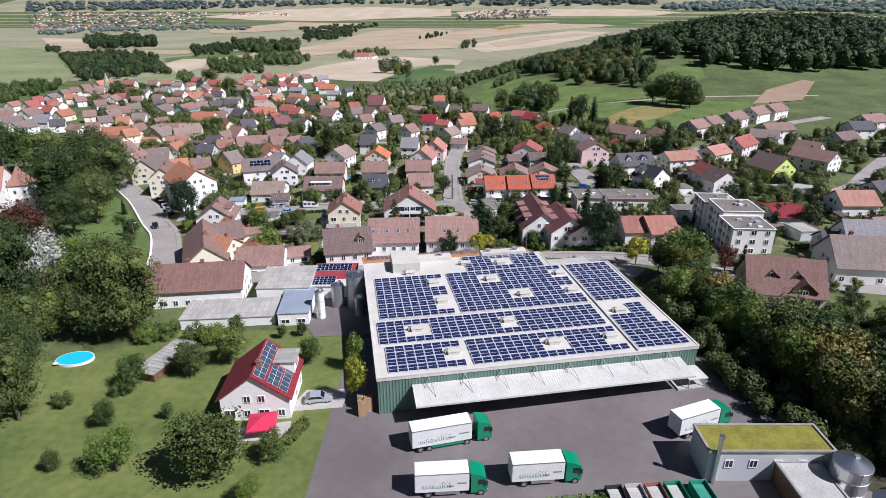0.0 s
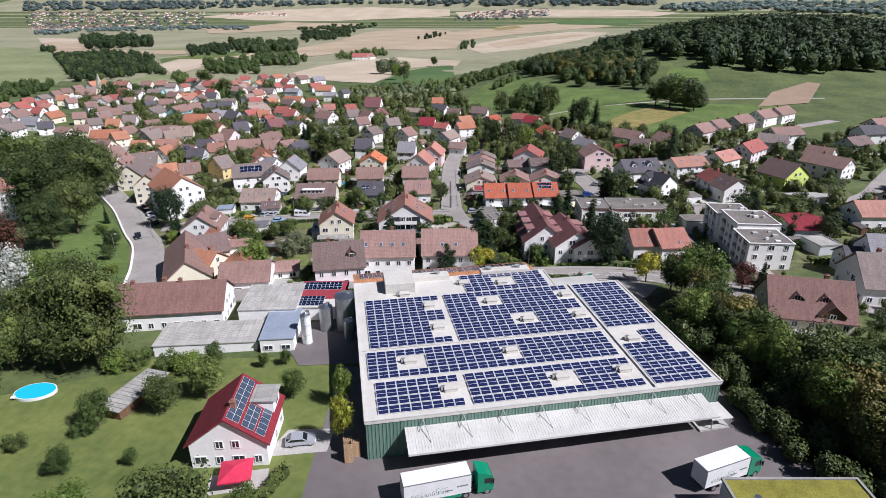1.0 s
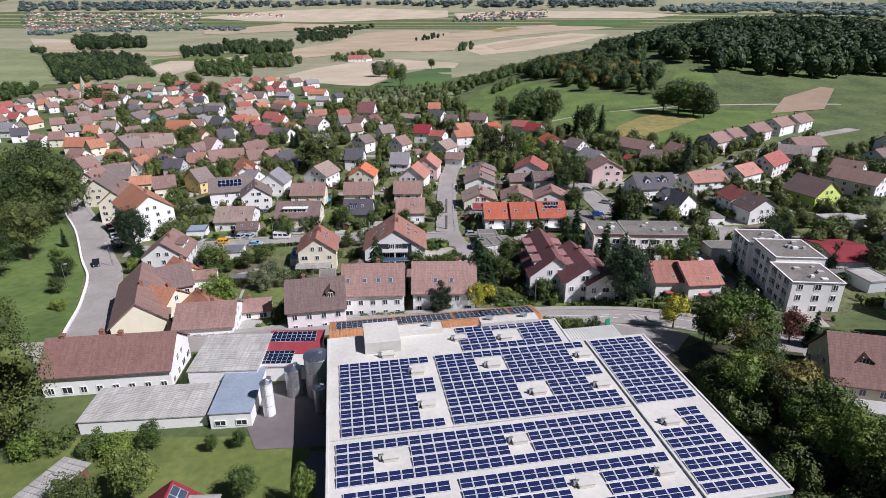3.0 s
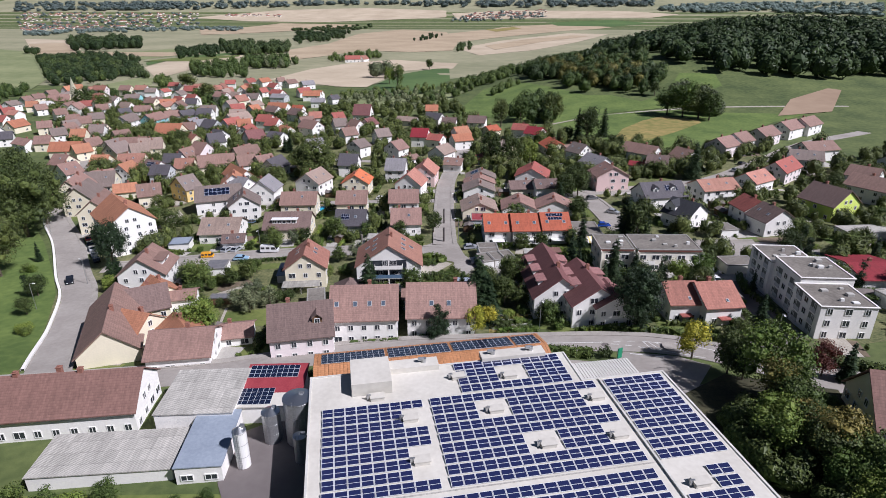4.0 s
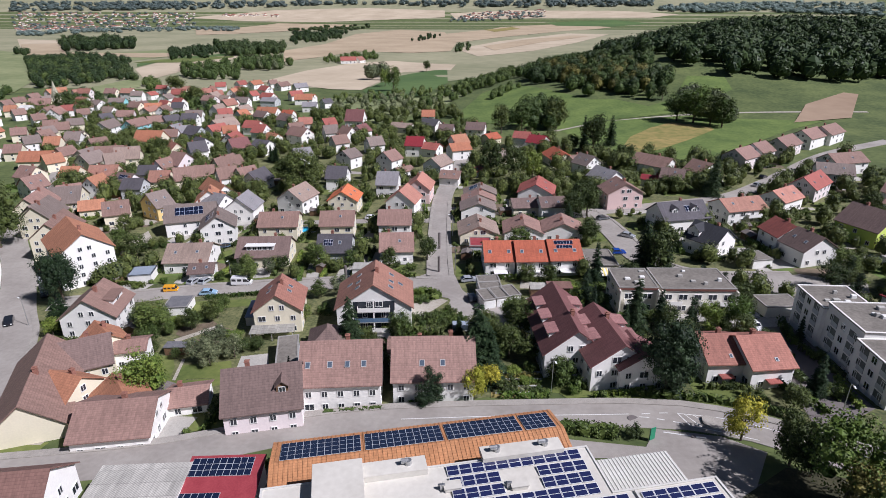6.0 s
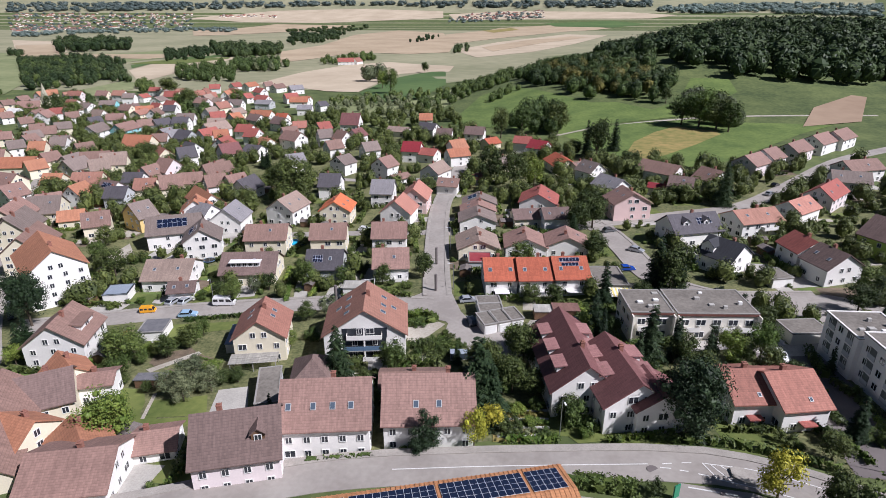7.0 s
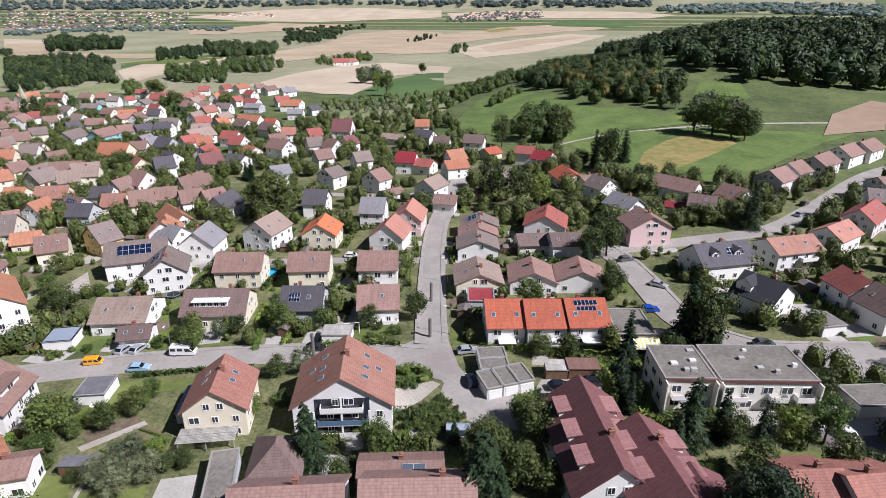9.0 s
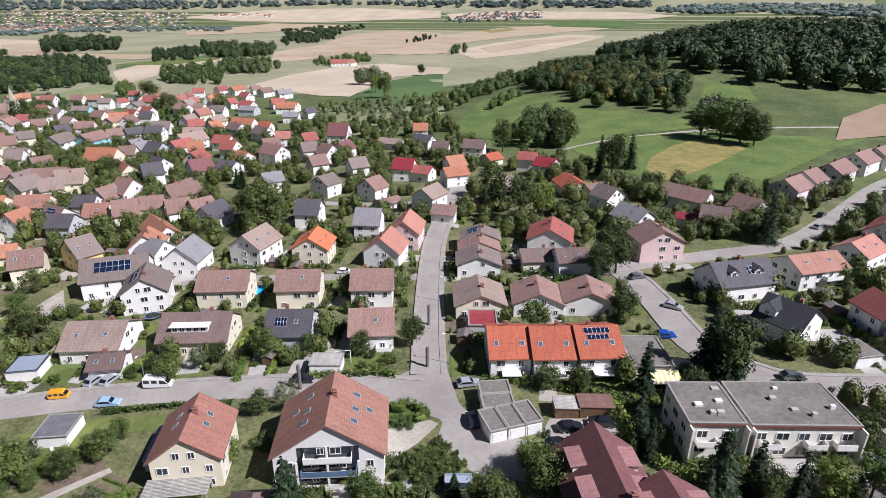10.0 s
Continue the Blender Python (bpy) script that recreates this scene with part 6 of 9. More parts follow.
house(-112.9, 376.6, -22, 9.4, 9.0, 5.0, 30, 'white', 'slate')
house(-7.4, 304.5, -12, 8.2, 8.5, 3.4, 26, 'white', 'brown')
house(73.3, 293.2, -26, 8.2, 6.0, 2.6, 20, 'white', 'crimson')
house(105.7, 258.8, 36, 11.9, 9.0, 4.4, 32, 'white', 'salmon')
house(122.6, 273.0, 44, 16.0, 9.0, 5.0, 36, 'pinkwhite', 'red')
house(140.0, 289.5, -19, 12.1, 10.0, 5.0, 30, 'white', 'greybrown')
house(153.7, 307.4, 17, 16.0, 10.0, 5.0, 30, 'white', 'brown')
house(88.6, 222.1, -81, 8.2, 9.0, 5.0, 32, 'white', 'red')
house(90.4, 212.4, -74, 8.2, 10.5, 4.6, 32, 'white', 'darkbrown')
house(115.3, 227.4, -65, 12.1, 12.0, 5.2, 36, 'lime', 'darkbrown')
house(145.9, 259.6, -48, 9.7, 10.0, 5.0, 30, 'white', 'brown')
house(-239.4, 387.8, 13, 8.2, 9.0, 5.0, 40, 'cream', 'orange')
house(-221.7, 350.0, 10, 16.0, 10.0, 4.6, 38, 'cream', 'redorange')
house(-233.9, 398.0, 12, 8.4, 10.0, 5.4, 38, 'white', 'greybrown')
house(-260.0, 408.9, 75, 8.2, 9.0, 5.0, 40, 'white', 'brown')
house(-254.7, 390.5, 45, 8.2, 9.0, 5.4, 38, 'white', 'greybrown')
house(-184.3, 320.6, 3, 8.2, 10.0, 3.8, 36, 'cream', 'orange')
house(-158.1, 297.3, 79, 8.2, 9.0, 5.0, 40, 'white', 'orange')
house(-156.3, 275.9, 16, 11.0, 12.0, 5.0, 38, 'cream', 'greybrown')
house(-189.6, 343.7, 73, 11.2, 10.0, 5.0, 40, 'cream', 'greybrown')
house(-176.7, 341.9, 38, 8.2, 9.0, 5.0, 42, 'white', 'beigebrown')
house(-180.4, 360.9, 26, 11.7, 9.0, 4.6, 38, 'cream', 'beigebrown')
house(-188.5, 400.5, -4, 16.0, 12.0, 4.6, 40, 'cream', 'redorange')
house(-224.5, 448.8, 79, 16.0, 10.0, 5.0, 38, 'teal', 'rosebrown')
house(-218.8, 463.2, 41, 9.5, 9.0, 5.0, 38, 'white', 'brown')
house(-170.5, 420.0, -24, 10.9, 10.0, 4.4, 40, 'grey', 'slate')
house(-144.7, 365.3, 37, 8.5, 10.0, 5.4, 40, 'white', 'slate')
house(-138.6, 333.9, -22, 8.2, 11.0, 6.0, 40, 'pinkwhite', 'rosebrown')
house(-146.1, 318.3, 3, 8.2, 8.5, 5.0, 36, 'white', 'slate')
house(-143.9, 327.4, 72, 8.2, 9.0, 5.0, 42, 'white', 'brown')
house(-134.8, 307.2, 9, 8.2, 9.0, 4.6, 38, 'cream', 'terracotta')
house(-123.8, 306.4, 27, 8.2, 10.0, 5.4, 40, 'cream', 'brown')
house(-107.5, 312.3, 34, 8.2, 10.0, 4.4, 36, 'white', 'brown')
house(-99.2, 313.5, 49, 8.2, 9.0, 4.4, 36, 'white', 'rosebrown')
house(-100.3, 285.0, -46, 16.0, 8.5, 5.0, 40, 'white', 'orange')
house(-93.1, 268.0, -24, 8.2, 8.5, 5.0, 38, 'white', 'grey')
house(-143.5, 270.5, 24, 8.2, 7.5, 3.2, 34, 'cream', 'orange')
house(-127.4, 260.1, 27, 8.2, 8.5, 4.6, 40, 'cream', 'brown')
house(-148.6, 304.6, -19, 8.5, 8.5, 4.6, 38, 'white', 'darkbrown')
house(-140.7, 296.1, 3, 8.2, 9.0, 4.4, 36, 'grey', 'slate')
house(-161.9, 443.9, 56, 16.0, 11.0, 5.2, 36, 'white', 'beigebrown')
house(-160.7, 428.6, 61, 12.1, 9.0, 4.6, 38, 'white', 'red')
house(-138.0, 397.8, 80, 10.3, 9.0, 4.8, 38, 'white', 'red')
house(-123.7, 369.3, 42, 9.8, 11.0, 6.0, 38, 'pinkwhite', 'maroon')
house(-121.7, 344.7, 71, 12.3, 9.0, 3.2, 34, 'cream', 'brown')
house(-188.4, 430.7, 73, 8.2, 8.5, 5.0, 36, 'yellow', 'grey')
house(-209.5, 467.9, 53, 10.6, 9.0, 5.0, 36, 'white', 'slate')
house(-196.1, 468.9, 3, 10.5, 9.5, 5.4, 38, 'white', 'slate')
house(-200.8, 315.7, -14, 8.7, 10.0, 5.0, 38, 'cream', 'rosebrown')
house(-163.7, 374.5, -40, 16.0, 8.5, 4.6, 40, 'cream', 'fadedred')
house(-268.4, 435.7, 31, 11.0, 10.0, 5.0, 38, 'cream', 'brown')
house(-240.4, 442.8, 88, 16.0, 10.0, 5.0, 38, 'white', 'greybrown')
house(-212.9, 387.4, 51, 8.9, 9.0, 4.6, 38, 'cream', 'brown')
house(-185.7, 296.9, 65, 8.2, 10.0, 5.0, 38, 'white', 'rosebrown')
house(-152.8, 255.6, 82, 8.2, 10.0, 5.0, 40, 'cream', 'greybrown')

house(-397.6, 589.2, 75, 10.0, 9.0, 4.8, 38, 'white', 'brown')
house(-401.0, 634.1, 41, 8.2, 9.0, 4.8, 38, 'cream', 'orange')
house(-329.0, 511.8, 100, 16.0, 9.0, 4.8, 38, 'white', 'brown')
house(-270.0, 541.5, 60, 8.2, 9.0, 4.8, 38, 'white', 'darkbrown')
house(-254.4, 529.7, 27, 12.3, 9.0, 4.8, 38, 'cream', 'redorange')
house(-255.5, 491.4, 13, 11.6, 9.0, 4.8, 38, 'pinkwhite', 'rosebrown')
house(-262.5, 477.2, 51, 8.2, 9.0, 4.8, 38, 'white', 'slate')
house(-149.4, 421.3, 28, 8.2, 9.0, 4.8, 38, 'white', 'redorange')
house(-170.6, 466.6, 13, 11.1, 9.0, 4.8, 38, 'cream', 'beigebrown')
house(-182.7, 497.1, 28, 10.0, 9.0, 4.8, 38, 'white', 'red')
house(-167.0, 489.6, 61, 8.2, 9.0, 4.8, 38, 'white', 'redorange')
house(-140.2, 438.4, -15, 10.8, 9.0, 4.8, 38, 'white', 'red')
house(-236.1, 613.1, 35, 8.2, 9.0, 4.8, 38, 'white', 'fadedred')
house(-243.6, 692.6, 60, 10.7, 9.0, 4.8, 38, 'white', 'red')
house(-229.0, 695.0, 68, 15.3, 9.0, 4.8, 38, 'white', 'redorange')
house(-201.8, 646.1, -36, 12.3, 9.0, 4.8, 38, 'white', 'red')
house(-211.6, 699.5, 38, 8.2, 9.0, 4.8, 38, 'white', 'brown')
house(-180.4, 589.9, -26, 13.2, 9.0, 4.8, 38, 'white', 'red')
house(-200.2, 606.0, 58, 8.2, 9.0, 4.8, 38, 'white', 'red')
house(-159.1, 602.5, 38, 11.6, 9.0, 4.8, 38, 'white', 'red')
house(-143.9, 575.2, 3, 15.1, 9.0, 4.8, 38, 'white', 'redorange')
house(-253.9, 627.0, 51, 9.6, 9.0, 4.8, 38, 'white', 'fadedred')
house(-172.7, 666.5, 41, 13.6, 9.0, 4.8, 38, 'white', 'grey')
house(-194.9, 679.6, 65, 14.9, 9.0, 4.8, 38, 'white', 'brown')
house(-268.7, 423.1, 57, 9.1, 9.0, 4.8, 38, 'cream', 'greybrown')
house(-238.7, 407.3, 3, 9.9, 9.0, 4.8, 38, 'cream', 'greybrown')
house(-191.0, 362.8, 16, 13.7, 9.0, 4.8, 38, 'cream', 'brown')
house(-200.1, 356.6, 80, 10.3, 9.0, 4.8, 38, 'cream', 'greybrown')
house(-173.9, 353.3, 16, 8.5, 9.0, 4.8, 38, 'cream', 'beigebrown')
house(-167.0, 318.6, 10, 12.0, 9.0, 4.8, 38, 'cream', 'terracotta')
house(-161.3, 284.7, 37, 8.2, 9.0, 4.8, 38, 'white', 'rosebrown')
house(-118.8, 315.3, 18, 8.2, 9.0, 4.8, 38, 'cream', 'brown')
house(-115.3, 332.9, 47, 12.5, 9.0, 4.8, 38, 'cream', 'brown')
house(-179.7, 423.5, 36, 8.2, 9.0, 4.8, 38, 'yellow', 'grey')
house(-181.6, 411.1, 13, 8.2, 9.0, 4.8, 38, 'white', 'brown')
house(-150.4, 383.3, -31, 8.5, 9.0, 4.8, 38, 'white', 'slate')
house(-312.0, 475.9, 51, 8.2, 9.0, 4.8, 38, 'white', 'brown')
house(-293.9, 500.3, 37, 8.2, 9.0, 4.8, 38, 'white', 'brown')
house(-270.7, 455.3, 36, 9.6, 9.0, 4.8, 38, 'cream', 'greybrown')
house(-283.1, 448.1, 28, 8.2, 9.0, 4.8, 38, 'cream', 'brown')
house(-210.3, 344.4, 51, 8.2, 9.0, 4.8, 38, 'cream', 'orange')
house(-215.4, 362.2, 65, 8.2, 9.0, 4.8, 38, 'cream', 'brown')
house(-108.8, 426.5, 34, 8.9, 9.0, 4.8, 38, 'white', 'brown')
house(-71.6, 380.6, 37, 8.2, 9.0, 4.8, 38, 'white', 'brown')
house(-50.9, 372.9, 33, 8.2, 9.0, 4.8, 38, 'white', 'greybrown')
house(-64.9, 413.1, 60, 8.4, 9.0, 4.8, 38, 'white', 'maroon')
house(-5.8, 370.1, 34, 8.6, 9.0, 4.8, 38, 'white', 'orange')
house(-358.6, 432.3, 57, 8.2, 9.0, 4.8, 38, 'white', 'greybrown')
house(-382.1, 498.7, 56, 8.2, 9.0, 4.8, 38, 'white', 'red')
house(-356.6, 480.8, 53, 8.2, 9.0, 4.8, 38, 'white', 'red')
house(-390.7, 546.7, 73, 8.2, 9.0, 4.8, 38, 'white', 'brown')
house(-392.6, 564.2, 59, 9.4, 9.0, 4.8, 38, 'cream', 'brown')
house(-344.0, 499.1, 53, 8.2, 9.0, 4.8, 38, 'white', 'brown')
house(-363.2, 516.2, 27, 8.2, 9.0, 4.8, 38, 'cream', 'orange')
house(-322.4, 392.1, 34, 11.9, 9.0, 4.8, 38, 'white', 'greybrown')
house(-282.3, 381.5, 29, 8.7, 9.0, 4.8, 38, 'white', 'slate')
house(-284.2, 419.9, 31, 8.2, 9.0, 4.8, 38, 'cream', 'rosebrown')
house(-248.5, 368.7, 16, 8.2, 9.0, 4.8, 38, 'cream', 'rosebrown')
house(-319.2, 520.2, 32, 8.2, 9.0, 4.8, 38, 'white', 'red')
house(119.1, 181.9, 3, 11.4, 10.0, 4.2, 32, 'white', 'terracotta')
house(139.1, 241.9, -55, 16.0, 10.0, 5.2, 32, 'white', 'brown')
house(173.0, 282.2, 26, 12.3, 9.0, 4.8, 32, 'white', 'darkbrown')
house(193.8, 306.5, 9, 11.9, 10.0, 5.0, 32, 'white', 'slate')
house(212.2, 327.0, 24, 16.0, 10.0, 5.0, 32, 'pinkwhite', 'rosebrown')
house(136.9, 197.2, 19, 8.2, 9.0, 3.6, 32, 'white', 'slate')
house(111.8, 154.8, 8, 8.4, 10.0, 4.0, 32, 'white', 'rosebrown')
house(92.8, 143.0, -8, 8.2, 9.0, 3.4, 32, 'grey', 'slate')
# ---- what sets single houses apart ----


def sides(ob):
    """Whether the front, towards the yard, is the side of -y (True) in the house's own axes."""
    return math.cos(ob.rotation_euler.z if ob.rotation_mode != "QUATERNION" else 0) > 0


def gable_end(ob):
    """The gable that looks towards the south: its sign along the ridge, and the window turn."""
    yaw = ob.matrix_basis.to_euler().z
    return (-1, -90) if math.sin(yaw) > 0 else (1, 90)


# large gabled apartment house with recessed balconies
L, W, wh, p = DIMS[apt.name]
s, turn = gable_end(apt)
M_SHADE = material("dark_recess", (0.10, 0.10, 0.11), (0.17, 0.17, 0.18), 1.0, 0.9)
M_BLUERAIL = material("blue_railing", (0.07, 0.13, 0.22), (0.12, 0.20, 0.30), 1.0, 0.6)
# one dark glass sheet stands for the recess: its doors and its shade
recess = part("recess", tidy(boxes((s * (L / 2 + 0.02) - 0.03, -4.5, 0.2, s * (L / 2 + 0.02) + 0.03, 4.5, 7.3))), M_GLASS, apt, "dark sheet for the glass doors and shade behind the balconies")
for k in range(3):
    b = balcony(apt, s * (L / 2 + 0.05), 0, 0.4 + k * 2.5, 9.2 - k * 1.1, 1.3, turn, M_CONCRETE, M_BLUERAIL if k == 1 else WALLS["white"])
for yy in (-4.5, 0, 4.5):
    part("pillar", tidy(boxes((s * (L / 2 + 1.2) - 0.12, yy - 0.15, -1, s * (L / 2 + 1.2) + 0.12, yy + 0.15, 8.4 - abs(yy) * 0.62))), WALLS["white"], apt)
for sd in (-1, 1):
    for x in (-3.4, 0.2, 3.0):
        roof_window(apt, x, 0.55, sd, 1.0, 1.3)
    roof_window(apt, -1.2, 0.3, sd, 1.0, 1.3)
for x in (-2.0, 0.4):
    roof_window(creamhouse, x, 0.55, 1, 0.9, 1.1)
    roof_window(creamhouse, x, 0.55, -1, 0.9, 1.1)
for x in (-5.6, -1.8, 1.2, 4.0):
    roof_window(middlehouse, x, 0.42)
for x in (-2.0, 1.6):
    roof_window(gardenhouse, x, 0.36)
gable_dormer(pinkhouse, 3.2, 0.34, -1, 1.9, 1.4, ROOFS["darkbrown"], M_WOOD)
for ob in (rowa, rowb, rowc):
    for x in (-2.6, 2.4):
        roof_window(ob, x, 0.42)
    part("terrace_awning", tidy(boxes((-1.8, -8.6, 2.15, 1.8, -6.3, 2.25))), M_FRAME, ob, "white terrace awning")
module(rowc, on_slope(rowc, -2.6, 0.72) @ Matrix.Translation((0, 0, 0)), 5.0, 1.3, 6, 1)
module(rowc, on_slope(rowc, -2.2, 0.52), 4.2, 1.1, 5, 1)
module(greyhouse, on_slope(greyhouse, 0.5, 0.35), 4.5, 2.2, 5, 2)
for x in (-3.4, 3.2):
    gable_dormer(greyhouse, x, 0.35, -1, 2.0, 1.3, ROOFS["slate"], WALLS["white"])
gable_dormer(blackhouse, -2.5, 0.15, -1, 3.4, 1.8, ROOFS["black"], WALLS["white"])
balcony(orangehouse, 2.0, -DIMS[orangehouse.name][1] / 2, 2.6, 5, 1.4)

# long house with a white dormer band, slate house with roof panels
L, W, wh, p = DIMS[longhouse.name]
z0 = wh + math.tan(p) * W / 2 * 0.30
d = part("dormer", tidy(boxes((-4.6, -W / 2 * 0.70, z0 - 0.4, 3.2, -W / 2 * 0.2, z0 + 1.5))), WALLS["white"], longhouse, "long white flat dormer")
part("dormer_roof", tidy(boxes((-4.9, -W / 2 * 0.78, z0 + 1.5, 3.5, -W / 2 * 0.1, z0 + 1.62))), M_FRAME, d)
for i in range(5):
    add_window(d, -3.8 + i * 1.5, -W / 2 * 0.70 - 0.02, z0 + 0.25, 0, 1.1, 1.1)
module(slatehouse, on_slope(slatehouse, -3.0, 0.30), 2.6, 2.2, 4, 2)
roof_window(slatehouse, 1.6, 0.5)
balcony(rosehouse, 2.6, -DIMS[rosehouse.name][1] / 2, 0.6, 3.4, 1.4)
for ob in (twin_a, twin_b):
    roof_window(ob, 1.0, 0.2, -1, 0.6, 0.8)
    part("porch", tidy(boxes((-1.2, -DIMS[ob.name][1] / 2 - 1.4, 2.2, 1.2, -DIMS[ob.name][1] / 2, 2.4))), ROOFS["red"], ob)
for x in (-2.6, 2.2):
    gable_dormer(timber, x, 0.42, -1, 2.2, 0.5, ROOFS["darkred"], M_WOOD)
gable_dormer(timber, 3.2, 0.0, -1, 4.6, 0.9, ROOFS["darkred"], M_WOOD)
part("skirt", tidy(boxes((-6.5, -DIMS[timber.name][1] / 2 - 3.5, -0.5, 4, -DIMS[timber.name][1] / 2, 0.25))), M_CONCRETE, timber, "pale paved terrace")

# corner house: wide dormer on the sunny slope and a blue awning; low wing behind the garden house
L, W, wh, p = DIMS[cornerhouse.name]
s, turn = gable_end(cornerhouse)
east_side = -1 if (cornerhouse.matrix_basis.to_3x3() @ Vector((0, -1, 0))).x > 0 else 1
shed_dormer(cornerhouse, -0.6, east_side, wh, 36, W, ROOFS["brown"], 5.6)
bm = bmesh.new()
prism(bm, [(s * (L / 2 + 0.03), 2.6), (s * (L / 2 + 2.0), 2.0), (s * (L / 2 + 2.0), 2.05), (s * (L / 2 + 0.03), 2.66)], 1.4, 4.6, "xz")
part("awning", tidy(bm), M_BLUESHEET, cornerhouse, "pale blue cloth awning")
wing = house(-9.2, 165.6, 4, 12.0, 5.4, 2.6, 22, 'white', 'brown', detail=True)
wing["label"] = "low rear wing with a brown tiled roof and flat collectors"
module(wing, on_slope(wing, 0.2, 0.15), 3.4, 1.9, 2, 1, M_SKYPANE)

# farmhouse: arched doorways below, tall chimneys
for x in (-8, 1.5):
    part("chimney", CHIMNEY["c"], None, farmhouse, at=pose(x, 0, DIMS[farmhouse.name][2] + math.tan(DIMS[farmhouse.name][3]) * 5.5 - 0.4))

# red house with its solar fields and a glazed dormer
L, W, wh, p = DIMS[redhouse.name]
s, turn = gable_end(redhouse)
east = -1 if Vector((redhouse.matrix_basis.to_3x3() @ Vector((0, -1, 0)))).x > 0 else 1
# cells lightened to blue-grey: the sky's reflection is put into their colour
M_CELL3 = glossy("sky_tinted_solar_cells", (0.055, 0.075, 0.105), 0.2, 0.0, 0.7)
front_end = 1 if (redhouse.matrix_basis.to_3x3() @ Vector((1, 0, 0))).y < 0 else -1
for a0, a1, f, h, c, r in ((0.03, 0.98, 0.66, 1.9, 7, 2), (0.03, 0.52, 0.30, 1.9, 4, 2), (0.03, 0.60, 0.05, 1.35, 5, 1)):
    us = sorted((front_end * L / 2 * (1 - 2 * a0), front_end * L / 2 * (1 - 2 * a1)))
    m = on_slope(redhouse, us[0] if east < 0 else us[1], f, east)
    module(redhouse, m, us[1] - us[0], h, c, r, M_CELL3)
zz = wh + math.tan(p) * W / 2 * 0.3
d = part("dormer", tidy(boxes((-4.2, min(east * W / 2, east * 1.8), zz - 0.6, -0.6, max(east * W / 2, east * 1.8), zz + 1.5))), WALLS["white"], redhouse)
part("dormer_roof", tidy(boxes((-4.5, min(east * (W / 2 + 0.4), east * 1.2), zz + 1.5, -0.3, max(east * (W / 2 + 0.4), east * 1.2), zz + 1.62))), M_FIBRE, d)
add_window(d, -2.4, east * (W / 2 + 0.02), zz - 0.3, 0 if east < 0 else 180, 1.7, 1.35)

# pyramid-roofed garage and long lean-to behind the pink house
hip = thing("hip_garage", pose(-28.4, 168.1, land(-28.4, 168.1), 0, 0, 8), "garage with a dark brown pyramid roof", "garage")
part("wall", tidy(boxes((-3.6, -4.2, -1.5, 3.6, 4.2, 2.8))), WALLS["cream"], hip)
bm = bmesh.new()
ring = [bm.verts.new(q) for q in ((-4.2, -4.8, 2.7), (4.2, -4.8, 2.7), (4.2, 4.8, 2.7), (-4.2, 4.8, 2.7))]
ridge = [bm.verts.new((0, -0.8, 6.0)), bm.verts.new((0, 0.8, 6.0))]
for f in ((ring[0], ring[1], ridge[0]), (ring[1], ring[2], ridge[1], ridge[0]), (ring[2], ring[3], ridge[1]), (ring[3], ring[0], ridge[0], ridge[1]), ring[::-1]):
    bm.faces.new(f)
part("roof", tidy(bm), ROOFS["darkbrown"], hip)
flat_house("long_garage", -35.6, 163.7, 14, 4.0, 11.0, 2.8, WALLS["grey"], "narrow flat-roofed garage row", "garage", M_GREYROOF, 0.15)
flat_house("carport", -27.9, 208.8, 2, 6.2, 4.4, 2.5, WALLS["white"], "white carport with a flat roof", "carport", M_FIBRE, 0.1)
flat_house("garage", -70, 188.3, 8, 5.5, 6, 2.4, WALLS["white"], "low garage with a mossy flat roof", "garage", M_SHADE, 0.1)
flat_house("garage", -90, 208.2, 12, 6, 6, 2.6, WALLS["white"], "white garage with a blue-grey roof", "garage", M_BLUESHEET, 0.05)
patch("court", [(-24.2, 162.3), (-16.8, 163.3), (-16.8, 170.3), (-23.7, 171.3)], M_PAVE, 0.07, "pale paved court behind the houses", "court", 5)
patch("drive", [(-35.8, 206.1), (-32.4, 206.1), (-32.4, 218.8), (-35.6, 218.8)], M_PAVE, 0.07, "pale concrete drive", "drive", 5)
patch("court", [(-7.4, 174.3), (-19, 172.3), (-20, 180.3), (-8.4, 181.3)], M_PAVE, 0.07, "pale paved court behind the houses", "court", 5)
patch("block_court", [(54.5, 141.5), (58.4, 140.8), (66.8, 146), (67.4, 156), (68.6, 166), (68.2, 178.5), (56.5, 178), (56.8, 168), (58, 157)], M_LOT, 0.08, "asphalt parking court beside the apartment block", "court", 6)
patch("court", [(12.6, 187.8), (14.6, 192.2), (25.8, 192.0), (26.4, 187.6), (20.5, 186.4), (15.2, 184.6)], M_ASPHALT, 0.11, "grey asphalt parking court behind the inn", "court", 4)
# terraced garden beside the inn
patch("terraces", [(4.6, 150.4), (13.6, 150.2), (14.2, 160.8), (5.2, 160.6)], M_DRY, 0.1, "dry yellowish grass of the garden terraces", "garden", 3)
terrace = random.Random(77)
